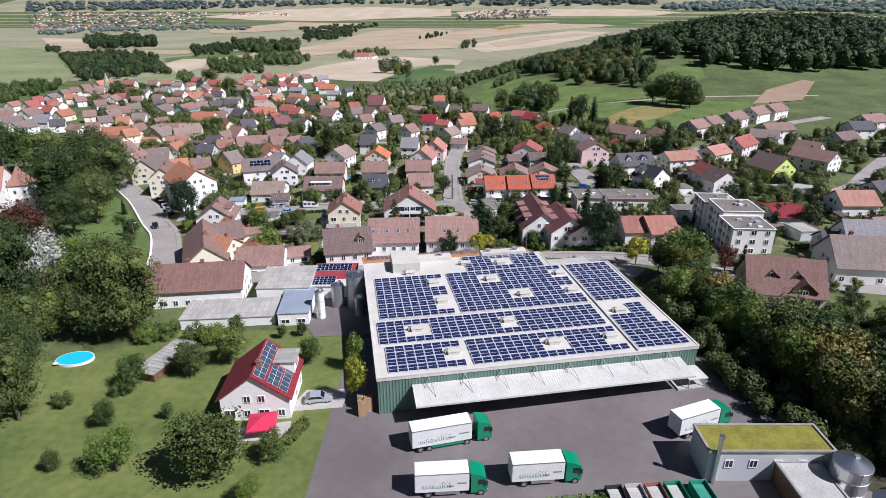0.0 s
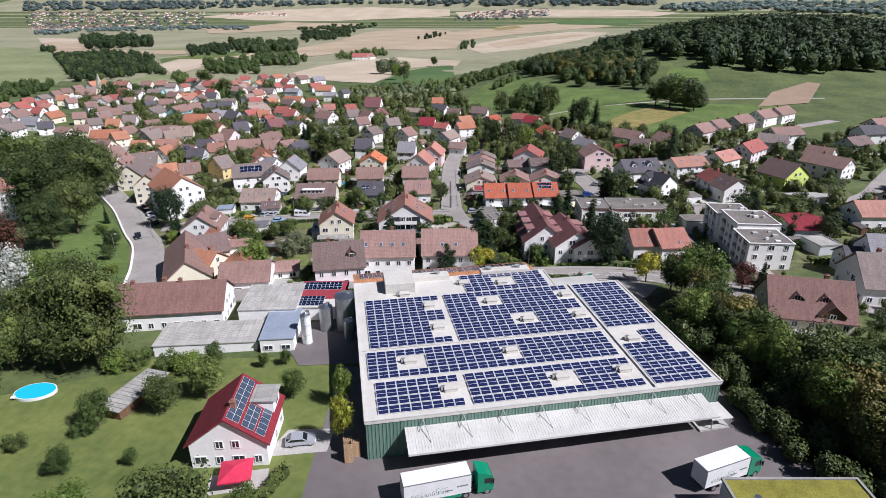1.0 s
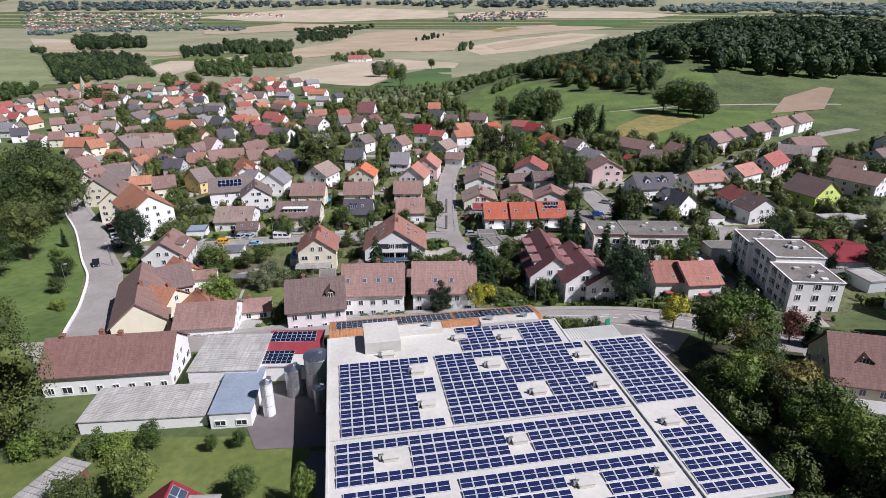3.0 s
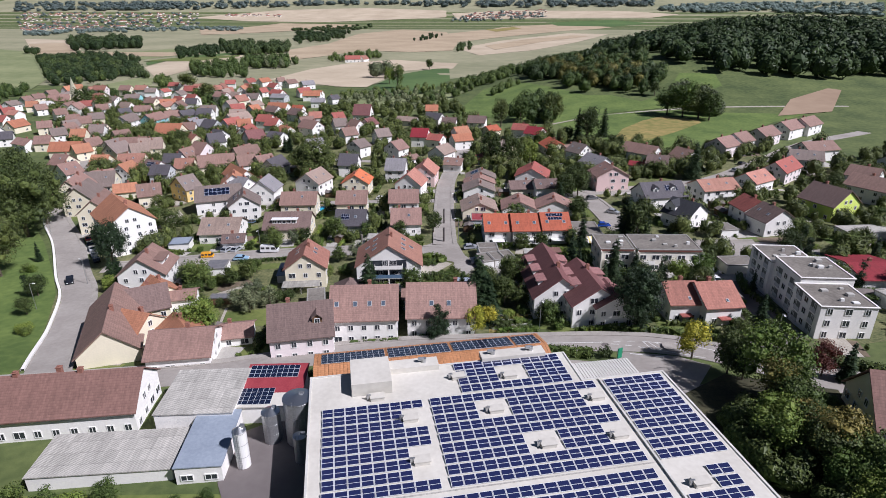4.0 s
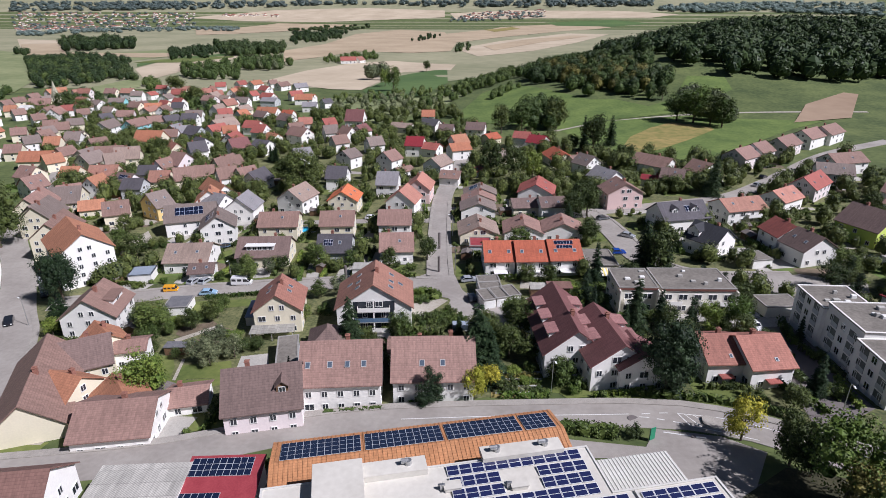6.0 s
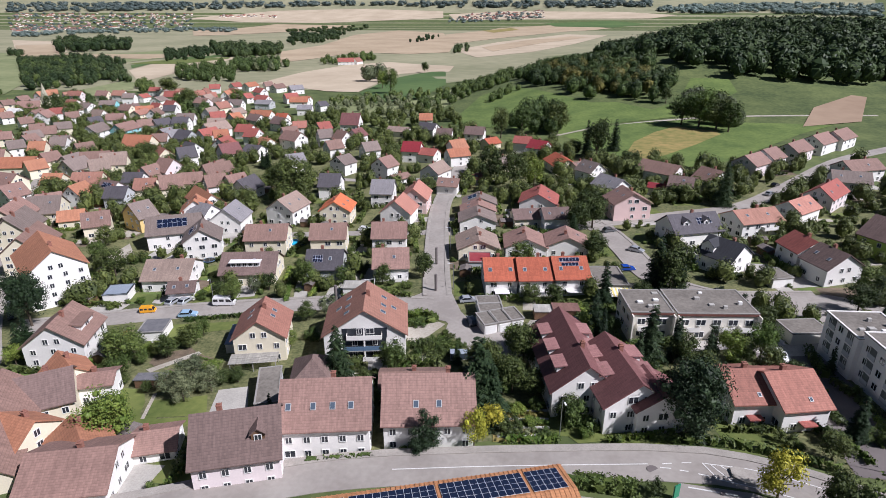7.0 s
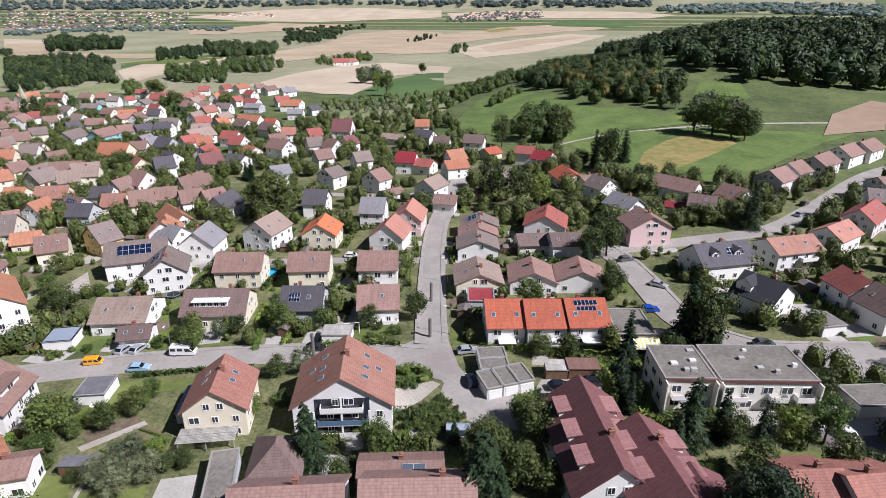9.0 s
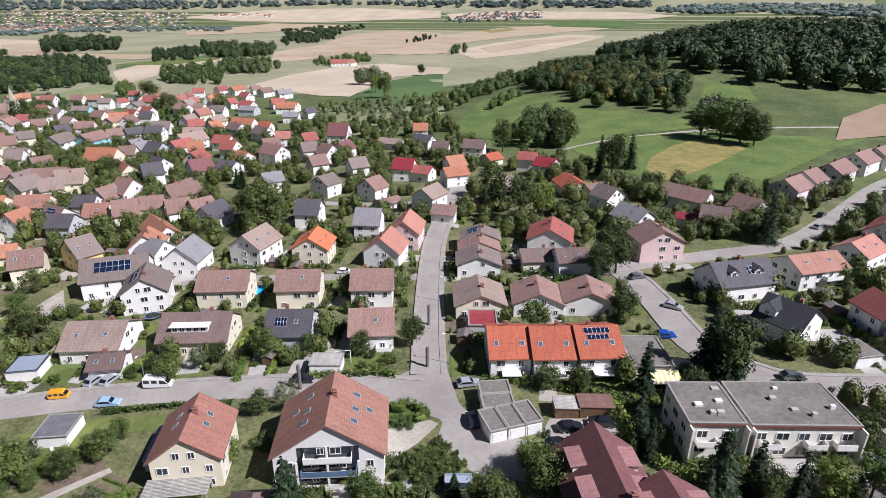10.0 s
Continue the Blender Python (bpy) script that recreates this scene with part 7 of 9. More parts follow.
for i, y in enumerate((151.6, 153.9, 156.2, 158.5)):
    bm = bmesh.new()
    for j in range(9):
        x = 5.4 + j * 0.95 + 0.1 * i
        box(bm, x, y - 0.16 + terrace.uniform(-0.04, 0.04), land(x, y) - 0.2, x + 0.92, y + 0.16, land(x, y) + 0.42 + terrace.uniform(-0.05, 0.05))
    tagged(new("garden_wall", mesh_of("garden_wall", tidy(bm), M_CONCRETE)), "low pale stone wall of a garden terrace", "wall", "garden terrace walls")
    wood("terrace_plants", [(5.6 + j * 0.62 + terrace.uniform(-0.2, 0.2), y + 1.0 + terrace.uniform(-0.5, 0.4), terrace.uniform(0.5, 1.3), terrace.uniform(0.8, 1.3)) for j in range(14)], (L_OLIVE, L_LIGHT, L_AUTUMN, L_MID)[i], "low shrubs and flowers on a garden terrace", 0.1, 110, 60 + i)
hedge([(-66.3, 194.5), (-54.8, 196.2), (-43.2, 197.2)], 1.1, 0.9)
hedge([(-30.5, 205.9), (-19, 206.3), (-13.7, 205.7)], 1.4, 1.2)
hedge([(-39.2, 206.5), (-38.5, 217.7)], 1.5, 1.0, L_LIGHT)
hedge([(-69.5, 206.1), (-67.4, 214.5)], 1.4, 1.0, L_LIGHT)
hedge([(-13.7, 180.8), (-3.2, 181.3)], 1.6, 2.2, L_DARK)
hedge([(-28.4, 182.3), (-17.9, 182.8)], 1.6, 2.4, L_DARK)
hedge([(13.3, 202.4), (26.3, 198.2)], 1.5, 1.6)
hedge([(26.1, 197.5), (27.9, 184.7), (29.5, 180.6), (35.1, 176.2)], 1.7, 1.4, L_LIGHT)
hedge([(25.2, 196.4), (35.3, 196.8)], 1.6, 2.6)
hedge([(29.9, 150.5), (39.8, 149.2), (48, 145.8), (52.9, 142.6)], 1.3, 1.2)
hedge([(61, 133.1), (74.6, 128.5)], 1.8, 2.2, L_DARK)
patch("court", [(-14.7, 204.6), (-10.6, 208.5), (-10, 213), (-4.9, 213), (-3.2, 206.5), (-1.1, 197.1), (2.4, 190.2), (5, 187.3), (13.1, 186.2), (15.6, 182.6), (10.9, 178.6), (5.6, 178.2), (0.9, 183.6), (-4.5, 192.4), (-14.7, 197.2)], M_ASPHALT, 0.125, "pale asphalt court at the street junction", "court", 5)
patch("drive", [(-14, 189.3), (-6.1, 192.2), (-4.5, 191), (-7.8, 185.8), (-11.5, 182.2), (-13.0, 181.7)], M_GRAVEL, 0.11, "pale curved drive beside the apartment house", "drive", 4)

# clipped hedges, courts and shrubbery before the large gabled house
hedge([(-27.4, 173.0), (-23.8, 173.2), (-20.3, 172.9)], 2.3, 2.6, L_DARK)
hedge([(-15.5, 173.6), (-10, 173.2), (-5.0, 173.0)], 2.2, 2.4, L_DARK)
hedge([(-15.3, 173.4), (-15.0, 177.2)], 2.0, 1.6, L_MID)
patch("court", [(-27.0, 170.6), (-22.3, 171.4), (-17.0, 171.0), (-16.6, 166.9), (-25.6, 165.9)], M_PAVE, 0.12, "pale paved court behind the houses", "court", 4)
patch("court", [(-13.9, 171.7), (-5.4, 171.9), (-4.6, 169.6), (-13.4, 169.0)], M_PAVE, 0.12, "pale paved strip behind the rear wing", "court", 4)
patch("island_lawn", [(-13.8, 190.3), (-14.7, 196.6), (-10.4, 196.9), (-6.4, 193.8), (-6.8, 192.0), (-11.3, 190.2)], M_TURF, 0.14, "small lawn in the bend of the drive", "lawn", 3)
hedge([(-12.8, 190.9), (-8.4, 191.9), (-6.9, 193.3), (-8.2, 195.0), (-10.6, 196.3)], 1.5, 1.5, L_MID)
glasshouse = thing("greenhouse", pose(-0.9, 176.4, land(-0.9, 176.4), 0, 0, 2), "small grey-green glass garden house", "greenhouse")
part("frame", tidy(boxes((-2.0, -0.9, -0.3, 2.0, 0.9, 0.3))), M_CONCRETE, glasshouse)
part("glass_wall", house_walls(3.9, 1.7, 1.5, radians(25), -0.3), M_SKYPANE, glasshouse)
part("glass_roof", gable_roof(4.0, 1.8, 1.5, radians(25), 0.05, 0.04), M_BLUESHEET, glasshouse)
shrubs = random.Random(17)
mound = [(-12.5, 181.2), (-3.6, 186.6), (0.4, 180.7), (2.2, 174.4), (-3.4, 177.8), (-12, 177.2)]
for x, y in strewn(mound, 46, shrubs):
    tree(x, y, shrubs.uniform(1.0, 2.6), "shrub", shrubs.uniform(0.8, 1.4))
patch("shrubbery", mound, M_GARDEN, 0.12, "planted bank of shrubs above the drive", "garden", 4)
patch("bed", [(-65.2, 176.0), (-65.4, 178.9), (-59.0, 182.0), (-56.7, 179.9), (-59.1, 177.1), (-61.9, 173.6)], M_SOIL, 0.14, "dug vegetable plot of pale brown soil", "bed", 3)
patch("path", [(-64.4, 173.3), (-56.6, 180.4), (-55.5, 179.4), (-62.9, 172.2)], M_GRAVEL, 0.16, "pale gravel garden path", "path", 3)

# gardens between the farm and the gabled houses
def lawn(*pts):
    patch("lawn", pts, M_LAWN, 0.09, "mown garden lawn", "lawn", 4)


lawn((-55.7, 157.6), (-57.5, 162.7), (-47.7, 164.3), (-45.3, 158.2))
lawn((-55, 157.1), (-45.8, 158.1), (-44.9, 155.7), (-52.8, 154.5))
lawn((-64.8, 162.7), (-65.4, 166.9), (-60.9, 166.2), (-58.5, 162.1), (-57.5, 158.3), (-61.3, 157.4))
lawn((-77.8, 188.1), (-72.9, 192.6), (-60, 193.6), (-48.4, 194.9), (-48.4, 191.3), (-59.9, 188.9), (-60, 183.8), (-67.1, 181), (-71.2, 181.4))
lawn((-86.9, 206.2), (-88, 211.3), (-80.3, 209.7), (-79.8, 203.5))
lawn((-78.8, 225.1), (-73.8, 230.7), (-70.4, 223.2), (-73.6, 219.8))
lawn((-31.1, 180.3), (-30.1, 175.3), (-25.4, 175.3), (-25.8, 179.3))
lawn((-23.3, 145.8), (-14.5, 146.9), (-14.8, 149.4), (-22.3, 148.6))
lawn((16.6, 151.9), (23.7, 153.6), (26.5, 151.2), (17.9, 149.8))
lawn((41.1, 150.2), (47.6, 151.9), (49.2, 147.7), (44.5, 148.1))
lawn((-2.8, 205.6), (-3.1, 214.1), (4.1, 216.2), (3.9, 206.7))
lawn((29.5, 183.3), (28.9, 194.9), (32.9, 194.9), (32.9, 182.9))
patch("dirt_court", [(-111.8, 237.6), (-111.3, 250.2), (-101.4, 236.3), (-105.3, 233.2)], M_GRAVEL, 0.08, "pale gravel court", "court", 5)
patch("court", [(-45, 158.2), (-46.3, 166), (-40.9, 167.1), (-38.3, 159.2)], M_PAVE, 0.085, "pale cracked concrete court", "court", 4)
patch("court", [(-27.5, 145.4), (-23.9, 146.1), (-24.5, 148.6), (-28.1, 147.9)], M_PAVE, 0.085, "pale paved forecourt", "court", 4)
patch("drive", [(-49, 136.9), (-45.8, 137.7), (-45.7, 144.7), (-50.9, 145.1)], M_PAVE, 0.085, "pale concrete drive", "drive", 4)
patch("drive", [(-43.4, 204.9), (-46, 218), (-43.1, 217.5), (-39.7, 204.9)], M_PAVE, 0.085, "pale concrete drive", "drive", 4)
patch("terrace", [(44.2, 177.8), (44.2, 181.9), (52.6, 182.1), (52.6, 178.3)], M_PAVE, 0.085, "pale paved terrace", "terrace", 4)
patch("path", [(-56.7, 157.2), (-56, 157.2), (-57.7, 165), (-58.4, 165)], M_GRAVEL, 0.11, "narrow gravel garden path", "path", 4)
plants = []
for k in range(5):
    f = k / 5
    x, y = -61.5 + f * 6.3, 170.8 + f * 9.0
    patch("bed", [(x, y), (x + 5.2, y - 2.2), (x + 5.7, y - 1.0), (x + 0.6, y + 1.2)], M_SOIL, 0.12, "dug vegetable bed of brown soil", "bed", 3)
    plants += [(x + 0.6 + j * 0.55, y - 0.1 - j * 0.22, 0.6 + 0.1 * (j % 3), 0.6) for j in range(9)]
wood("vegetable_plants", plants, L_LIGHT, "rows of green vegetable plants", 0.12, 40, 6)
for x, y, h, kind, w in ((-51.8, 164.8, 5.6, "olive", 1.3), (-58.8, 153.9, 7.6, "light", 0.95), (-62.5, 154.9, 5.6, "broad", 1.0), (-70.2, 175.9, 4.4, "broad", 1.3), (-71.2, 171.9, 3.0, "shrub", 1.3), (-63.7, 182, 3.3, "shrub", 1.4), (-58.8, 183.7, 4.6, "broad", 1.1), (-66.9, 180.3, 3.2, "shrub", 1.3),
                         (-73.2, 177.1, 4.4, "broad", 1.1), (-67.6, 168.2, 2.4, "shrub", 1.4), (-50, 172.5, 3.6, "shrub", 1.3), (-54.8, 168.9, 2.0, "shrub", 1.6), (-45.3, 169.9, 3.0, "shrub", 1.3), (-37.1, 181.8, 4.2, "broad", 1.1), (-32.1, 196.1, 5.6, "olive", 1.15), (-33.5, 184.8, 3.4, "shrub", 1.2), (-25.7, 174.9, 2.0, "shrub", 1.6),
                         (-43.6, 174.6, 1.6, "shrub", 1.2), (-49.5, 182.3, 3.4, "column", 1.2), (-76.3, 181.8, 4.2, "broad", 1.2), (-16.8, 176.9, 2.2, "shrub", 1.5), (-10, 174.7, 2.4, "shrub", 1.6), (-14.1, 173.7, 3.4, "olive", 1.0), (-5.5, 176.5, 2.6, "shrub", 1.6), (-1.5, 174.3, 4.6, "spruce", 1.4), (2.7, 170.8, 7.6, "dark", 0.9), (3.8, 164.8, 9.0, "spruce", 1.5),
                         (2.5, 158.8, 9.5, "dark", 0.9), (4.7, 153.8, 4.8, "yellow", 1.0), (7.9, 152.6, 3.2, "shrub", 1.3), (11.1, 154.7, 2.0, "shrub", 1.8), (9.3, 157.8, 2.6, "shrub", 1.5), (13.1, 151.5, 1.8, "shrub", 1.8), (17.1, 155.9, 4.8, "broad", 1.1), (19.1, 151.3, 2.6, "shrub", 1.0), (-4.7, 148.8, 6.4, "column", 1.2), (-6.9, 148.3, 2.2, "shrub", 1.6), (-9.4, 147.9, 1.4, "shrub", 1.6),
                         (10, 179.8, 5.6, "light", 1.0), (15.3, 201.4, 5.0, "broad", 1.3), (21.1, 201, 5.0, "dark", 1.2), (13.3, 187.7, 1.8, "shrub", 1.0), (-11.6, 195, 2.6, "shrub", 1.6), (-10.3, 190.8, 2.2, "shrub", 1.8), (-15.4, 211.6, 2.4, "shrub", 1.8), (-18.4, 208.7, 2.0, "shrub", 1.6), (-11.6, 222.5, 4.0, "dark", 1.1), (-32.9, 215.1, 5.2, "broad", 0.9), (-55, 209.9, 5.4, "olive", 0.9), (-51.6, 211.8, 5.0, "broad", 1.0),
                         (-63.6, 208, 4.4, "dark", 1.0), (-67.2, 206.9, 3.4, "shrub", 1.0), (-82.7, 205, 2.2, "shrub", 1.3), (-89, 202.5, 2.0, "shrub", 1.6), (-78.6, 208.8, 2.6, "column", 1.6), (53.2, 182.8, 2.4, "shrub", 1.3), (56.3, 180.9, 2.2, "shrub", 1.6), (48.7, 149.4, 2.6, "shrub", 1.5), (53.4, 145.5, 4.8, "dark", 1.2), (59.7, 150.3, 8.6, "spruce", 1.2), (55.5, 149.2, 3.0, "shrub", 1.5)):
    tree(x, y, h, kind, w)
hedge([(-23.4, 145.2), (-18.8, 145.7), (-14.2, 146.2)], 1.0, 0.8)
hedge([(14.6, 139.4), (18.5, 138.9), (22.6, 137.8)], 1.6, 1.7)
hedge([(6.3, 150.7), (10.5, 150.5), (14.7, 150.5)], 1.0, 1.4, L_LIGHT)
hedge([(-44.9, 204.6), (-46.5, 212.4), (-48.2, 220.9)], 1.5, 1.1, L_LIGHT)
hedge([(54.1, 154.9), (57.1, 149.7), (58.2, 144.2)], 1.2, 0.9, L_LIGHT)
# slatted pergola roof, lean-to and low sheds behind the gabled house
perg = thing("pergola", pose(-42.1, 173.9, land(-42.1, 173.9), 0, 0, 9), "weathered slatted wooden pergola", "pergola")
for sx in (-4.4, 0, 4.4):
    for sy in (-1.5, 1.5):
        part("post", tidy(boxes((sx - 0.07, sy - 0.07, -0.4, sx + 0.07, sy + 0.07, 2.2))), M_FIBRE, perg)
for k in range(14):
    part("slat", tidy(boxes((-4.7, -1.8 + k * 0.27, 2.2, 4.7, -1.64 + k * 0.27, 2.3))), M_FIBRE, perg)
flat_house("lean_to", -49.1, 183.9, 9, 3.6, 8.2, 2.4, WALLS["ivory"], "low lean-to with a blue-grey sheet roof", "shed", M_BLUESHEET, 0)
flat_house("garden_shed", -60.2, 168.1, 4, 5.6, 2.2, 1.9, M_WOOD, "long low wooden garden shed", "shed", M_SHADE, 0)
flat_house("carport", 17.5, 194.0, 1, 4.0, 3.4, 2.2, M_WOOD, "wooden carport with a fibre-cement roof", "carport", M_FIBRE, 0)
flat_house("carport", 22.6, 194.2, 1, 5.8, 3.6, 2.3, M_WOOD, "wooden carport with a dull red roof", "carport", ROOFS["darkred"], 0)
flat_house("garage", 114.5, 205.9, 8, 15, 6, 2.6, WALLS["white"], "row of white garages with a pale grey roof", "garage", M_FIBRE, 0.1)
# striped awning of the flat-roofed corner house
awn = thing("awning", pose(36.6, 201.8, land(36.6, 201.9), 0, 0, 2), "yellow and white striped terrace awning", "awning")
M_YELLOW = material("yellow_cloth", (0.62, 0.50, 0.14), (0.74, 0.62, 0.22), 1.0, 0.8)
for k in range(12):
    bm = bmesh.new()
    prism(bm, [(-2.6, 2.2), (0.6, 3.0), (0.6, 3.04), (-2.6, 2.24)], -2.7 + k * 0.45, -2.25 + k * 0.45)
    part("stripe", tidy(bm), M_YELLOW if k % 2 else M_FRAME, awn)
# small pool, swing and trampoline
pool2 = thing("pool", pose(-54.7, 247.4, land(-54.7, 247.4), 0, 0, 40), "small bright blue garden pool", "pool")
M_POOLBLUE = glossy("pool_water", (0.03, 0.38, 0.60), 0.08)
part("rim", tidy(boxes((-1.9, -3.4, -0.4, 1.9, 3.4, 0.3))), M_FRAME, pool2)
part("water", tidy(boxes((-1.6, -3.1, 0.2, 1.6, 3.1, 0.32))), M_POOLBLUE, pool2)
swing = thing("swing", pose(-25.3, 211.7, land(-25.3, 211.7), 0, 0, 15), "white tubular garden swing frame", "swing")
bm = bmesh.new()
for sx in (-1.6, 1.6):
    rod(bm, (sx, -1.0, 0), (sx, 0, 2.6), 0.06)
    rod(bm, (sx, 1.0, 0), (sx, 0, 2.6), 0.06)
rod(bm, (-1.7, 0, 2.6), (1.7, 0, 2.6), 0.06)
part("swing_frame", bm, M_FRAME, swing)
part("seat", tidy(boxes((-0.5, -0.15, 0.5, 0.5, 0.15, 0.56))), M_WOOD, swing)
tramp = thing("trampoline", pose(-76.8, 232.7, land(-76.8, 232.7)), "round black garden trampoline with blue edge", "trampoline")
bm = bmesh.new()
rod(bm, (0, 0, 0.75), (0, 0, 0.82), 1.9, 24)
part("pad", bm, M_BLUERAIL, tramp)
bm = bmesh.new()
rod(bm, (0, 0, 0.8), (0, 0, 0.84), 1.55, 24)
part("mat", bm, M_DARK, tramp)
for k in range(6):
    bm = bmesh.new()
    rod(bm, (1.8 * math.cos(k * 1.047), 1.8 * math.sin(k * 1.047), -0.2), (1.8 * math.cos(k * 1.047), 1.8 * math.sin(k * 1.047), 2.4), 0.04)
    part("leg", bm, M_METAL, tramp)
play = thing("play_house", pose(-30.5, 210, land(-30.5, 210), 0, 0, 20), "small orange children's play house", "play house")
part("wall", house_walls(1.6, 1.4, 1.2, radians(35), 0.2), ROOFS["orange"], play)
part("roof", gable_roof(1.6, 1.4, 1.2, radians(35), 0.15, 0.06), ROOFS["brightorange"], play)
table = thing("garden_table", pose(-71, 188.1, land(-71, 188.1)), "white garden table with a red cushion bench", "table")
part("tabletop", tidy(boxes((-0.9, -0.5, 0.70, 0.9, 0.5, 0.75))), M_FRAME, table)
for sx in (-0.8, 0.8):
    part("leg", tidy(boxes((sx - 0.05, -0.4, -0.1, sx + 0.05, 0.4, 0.7))), M_FRAME, table)
for k in range(5):
    a = k * 1.3
    ch = thing("garden_chair", pose(-67.4 + 1.7 * math.cos(a), 183.8 + 1.4 * math.sin(a), land(-71, 188.1), 0, 0, math.degrees(a) + 90), "white plastic garden chair", "chair", "garden chairs")
    part("seat", tidy(boxes((-0.25, -0.25, 0.40, 0.25, 0.25, 0.45))), M_FRAME, ch)
    part("backrest", tidy(boxes((-0.25, -0.3, 0.45, 0.25, -0.25, 0.9))), M_FRAME, ch)
    for sx in (-0.2, 0.2):
        for sy in (-0.2, 0.2):
            part("leg", tidy(boxes((sx - 0.03, sy - 0.03, -0.1, sx + 0.03, sy + 0.03, 0.4))), M_FRAME, ch)

patch("tank_yard", [(-30.5, 98), (-19.5, 99), (-23.1, 131.2), (-28.3, 130.6), (-29, 118), (-34.2, 114), (-33.6, 103)], M_LOT, 0.1, "dark asphalt yard between tanks and hall", "yard", 4)
patch("forecourt", [(55.7, 178.1), (59.8, 175.2), (68, 175.6), (69.5, 178.7), (63.2, 180.3)], M_PAVE, 0.1, "pale concrete forecourt", "court", 4)
patch("east_lot", [(59, 192.9), (62.1, 198.7), (84.2, 202.9), (96.9, 196.6), (92.7, 188.3), (71.6, 187.8)], M_ASPHALT, 0.12, "pale asphalt parking lot", "court", 4)
flat_house("garage", 68.7, 182.9, 6, 8.0, 5.6, 2.6, WALLS["ivory"], "low garage row with a grey felt roof", "garage", M_GREYROOF, 0.12)
flat_house("carport", 76.3, 210.3, 12, 5.5, 6, 2.5, WALLS["white"], "carport with a dark flat roof", "carport", M_GREYROOF, 0.1)

# ---- single trees ----
tree(-73.4, 103.2, 19.7, 'dark', .8)
tree(-82.4, 95.9, 11.0, 'broad', .9)
tree(-73.3, 96.2, 12.8, 'dark', .9)
tree(-88.5, 93.9, 24.8, 'dark', .8)
tree(-100.0, 118.4, 15.5, 'silver', .85)
tree(-128.5, 149.5, 16.3, 'copper', 1)
tree(-151.9, 222.9, 26.1, 'broad', .9)
tree(-171.8, 245.7, 25.4, 'dark', .9)
tree(-190.7, 246.2, 24.8, 'broad', .9)
tree(-221.9, 269.8, 22.1, 'broad', .9)
tree(-243.8, 282.5, 22.2, 'broad', .9)
tree(-108.4, 117.0, 19.7, 'dark', .9)
tree(-75.1, 74.3, 16.8, 'dark', .8)
tree(-70.1, 70.9, 13.9, 'dark', .8)
tree(-95.2, 123.3, 14.0, 'light', .9)
tree(-92.5, 127.4, 11.1, 'broad', .9)
tree(-152.7, 234.6, 22.5, 'dark', .9)
tree(-68.3, 100.6, 8.4, 'dark', .7)
tree(-63.1, 96.0, 5.7, 'shrub', 1)
tree(-59.4, 97.2, 4.9, 'shrub', 1)
tree(-53.6, 97.3, 4.5, 'shrub', 1.2)
tree(-45.8, 97.8, 4.8, 'broad', .9)
tree(-49.7, 96.2, 5.0, 'shrub', 1.2)
tree(-56.9, 80.6, 6.5, 'broad', .9)
tree(-48.2, 84.4, 6.9, 'broad', 1)
tree(-43.1, 88.1, 7.7, 'broad', 1)
tree(-28.5, 88.4, 5.6, 'broad', .9)
tree(-55.4, 70.1, 4.8, 'broad', .9)
tree(-57.0, 60.3, 3.5, 'broad', .8)
tree(-48.1, 60.7, 7.1, 'light', 1.05)
tree(-33.8, 60.2, 11.0, 'broad', 1.1)
tree(-27.0, 63.5, 5.3, 'broad', .9)
tree(-27.5, 56.1, 4.5, 'light', .9)
tree(-65.6, 75.0, 2.9, 'shrub', 1.2)
tree(-46.6, 72.2, 3.2, 'broad', .7)
tree(-57.9, 78.1, 3.4, 'shrub', 1.2)
tree(-19.9, 86.7, 7.7, 'light', .55)
tree(-17.9, 77.5, 8.6, 'yellow', .5)
tree(-36.6, 97.4, 3.2, 'broad', .8)
tree(-32.9, 98.5, 3.2, 'broad', .8)
tree(35.2, 173.5, 13.5, 'spruce', 1)
tree(40.4, 174.1, 10.5, 'spruce', 1)
tree(46.6, 174, 7.6, 'spruce', 1)
tree(41.7, 173.4, 7.2, 'dark', .9)
tree(50.6, 174.3, 6.9, 'light', .9)
tree(48, 208.2, 9.6, 'spruce', 1)
tree(52.1, 207.1, 9.7, 'spruce', 1.1)
tree(45.4, 204, 15.8, 'spruce', 1.1)
tree(48.3, 202.5, 14.8, 'dark', .8)
tree(50.9, 204.7, 13, 'spruce', 1)
tree(40.5, 254.8, 11.9, 'dark', 1)
tree(39.6, 260.7, 11.8, 'dark', .9)
tree(39, 267.1, 8.7, 'spruce', 1)
tree(-102.5, 192.7, 14.7, 'pine', .8)
tree(-6.1, 147.5, 8.2, 'column', 1)
tree(-7.3, 147, 5.4, 'column', 1.1)
tree(-72.7, 180.2, 5.2, 'autumn', 1.1)
tree(-76.8, 182.3, 4.4, 'olive', 1.1)
tree(-71.0, 182.3, 4.2, 'olive', 1.1)
tree(-64.4, 178.6, 3.6, 'broad', 1.1)
tree(-58.6, 187.4, 4.2, 'broad', 1.0)
tree(-68.5, 171.3, 4.8, 'broad', 1.1)
tree(-71.2, 172.4, 3.2, 'dark', 1.1)
tree(-66.3, 176.0, 3.4, 'broad', 1.1)
tree(-52.6, 168.4, 6.0, 'olive', 1.2)
tree(-54.6, 165.0, 5.4, 'olive', 1.2)
tree(-47.6, 165.9, 5.2, 'olive', 1.1)
tree(-51.5, 162.7, 4.6, 'olive', 1.2)
tree(-46.7, 167.8, 3.6, 'dark', 1.2)
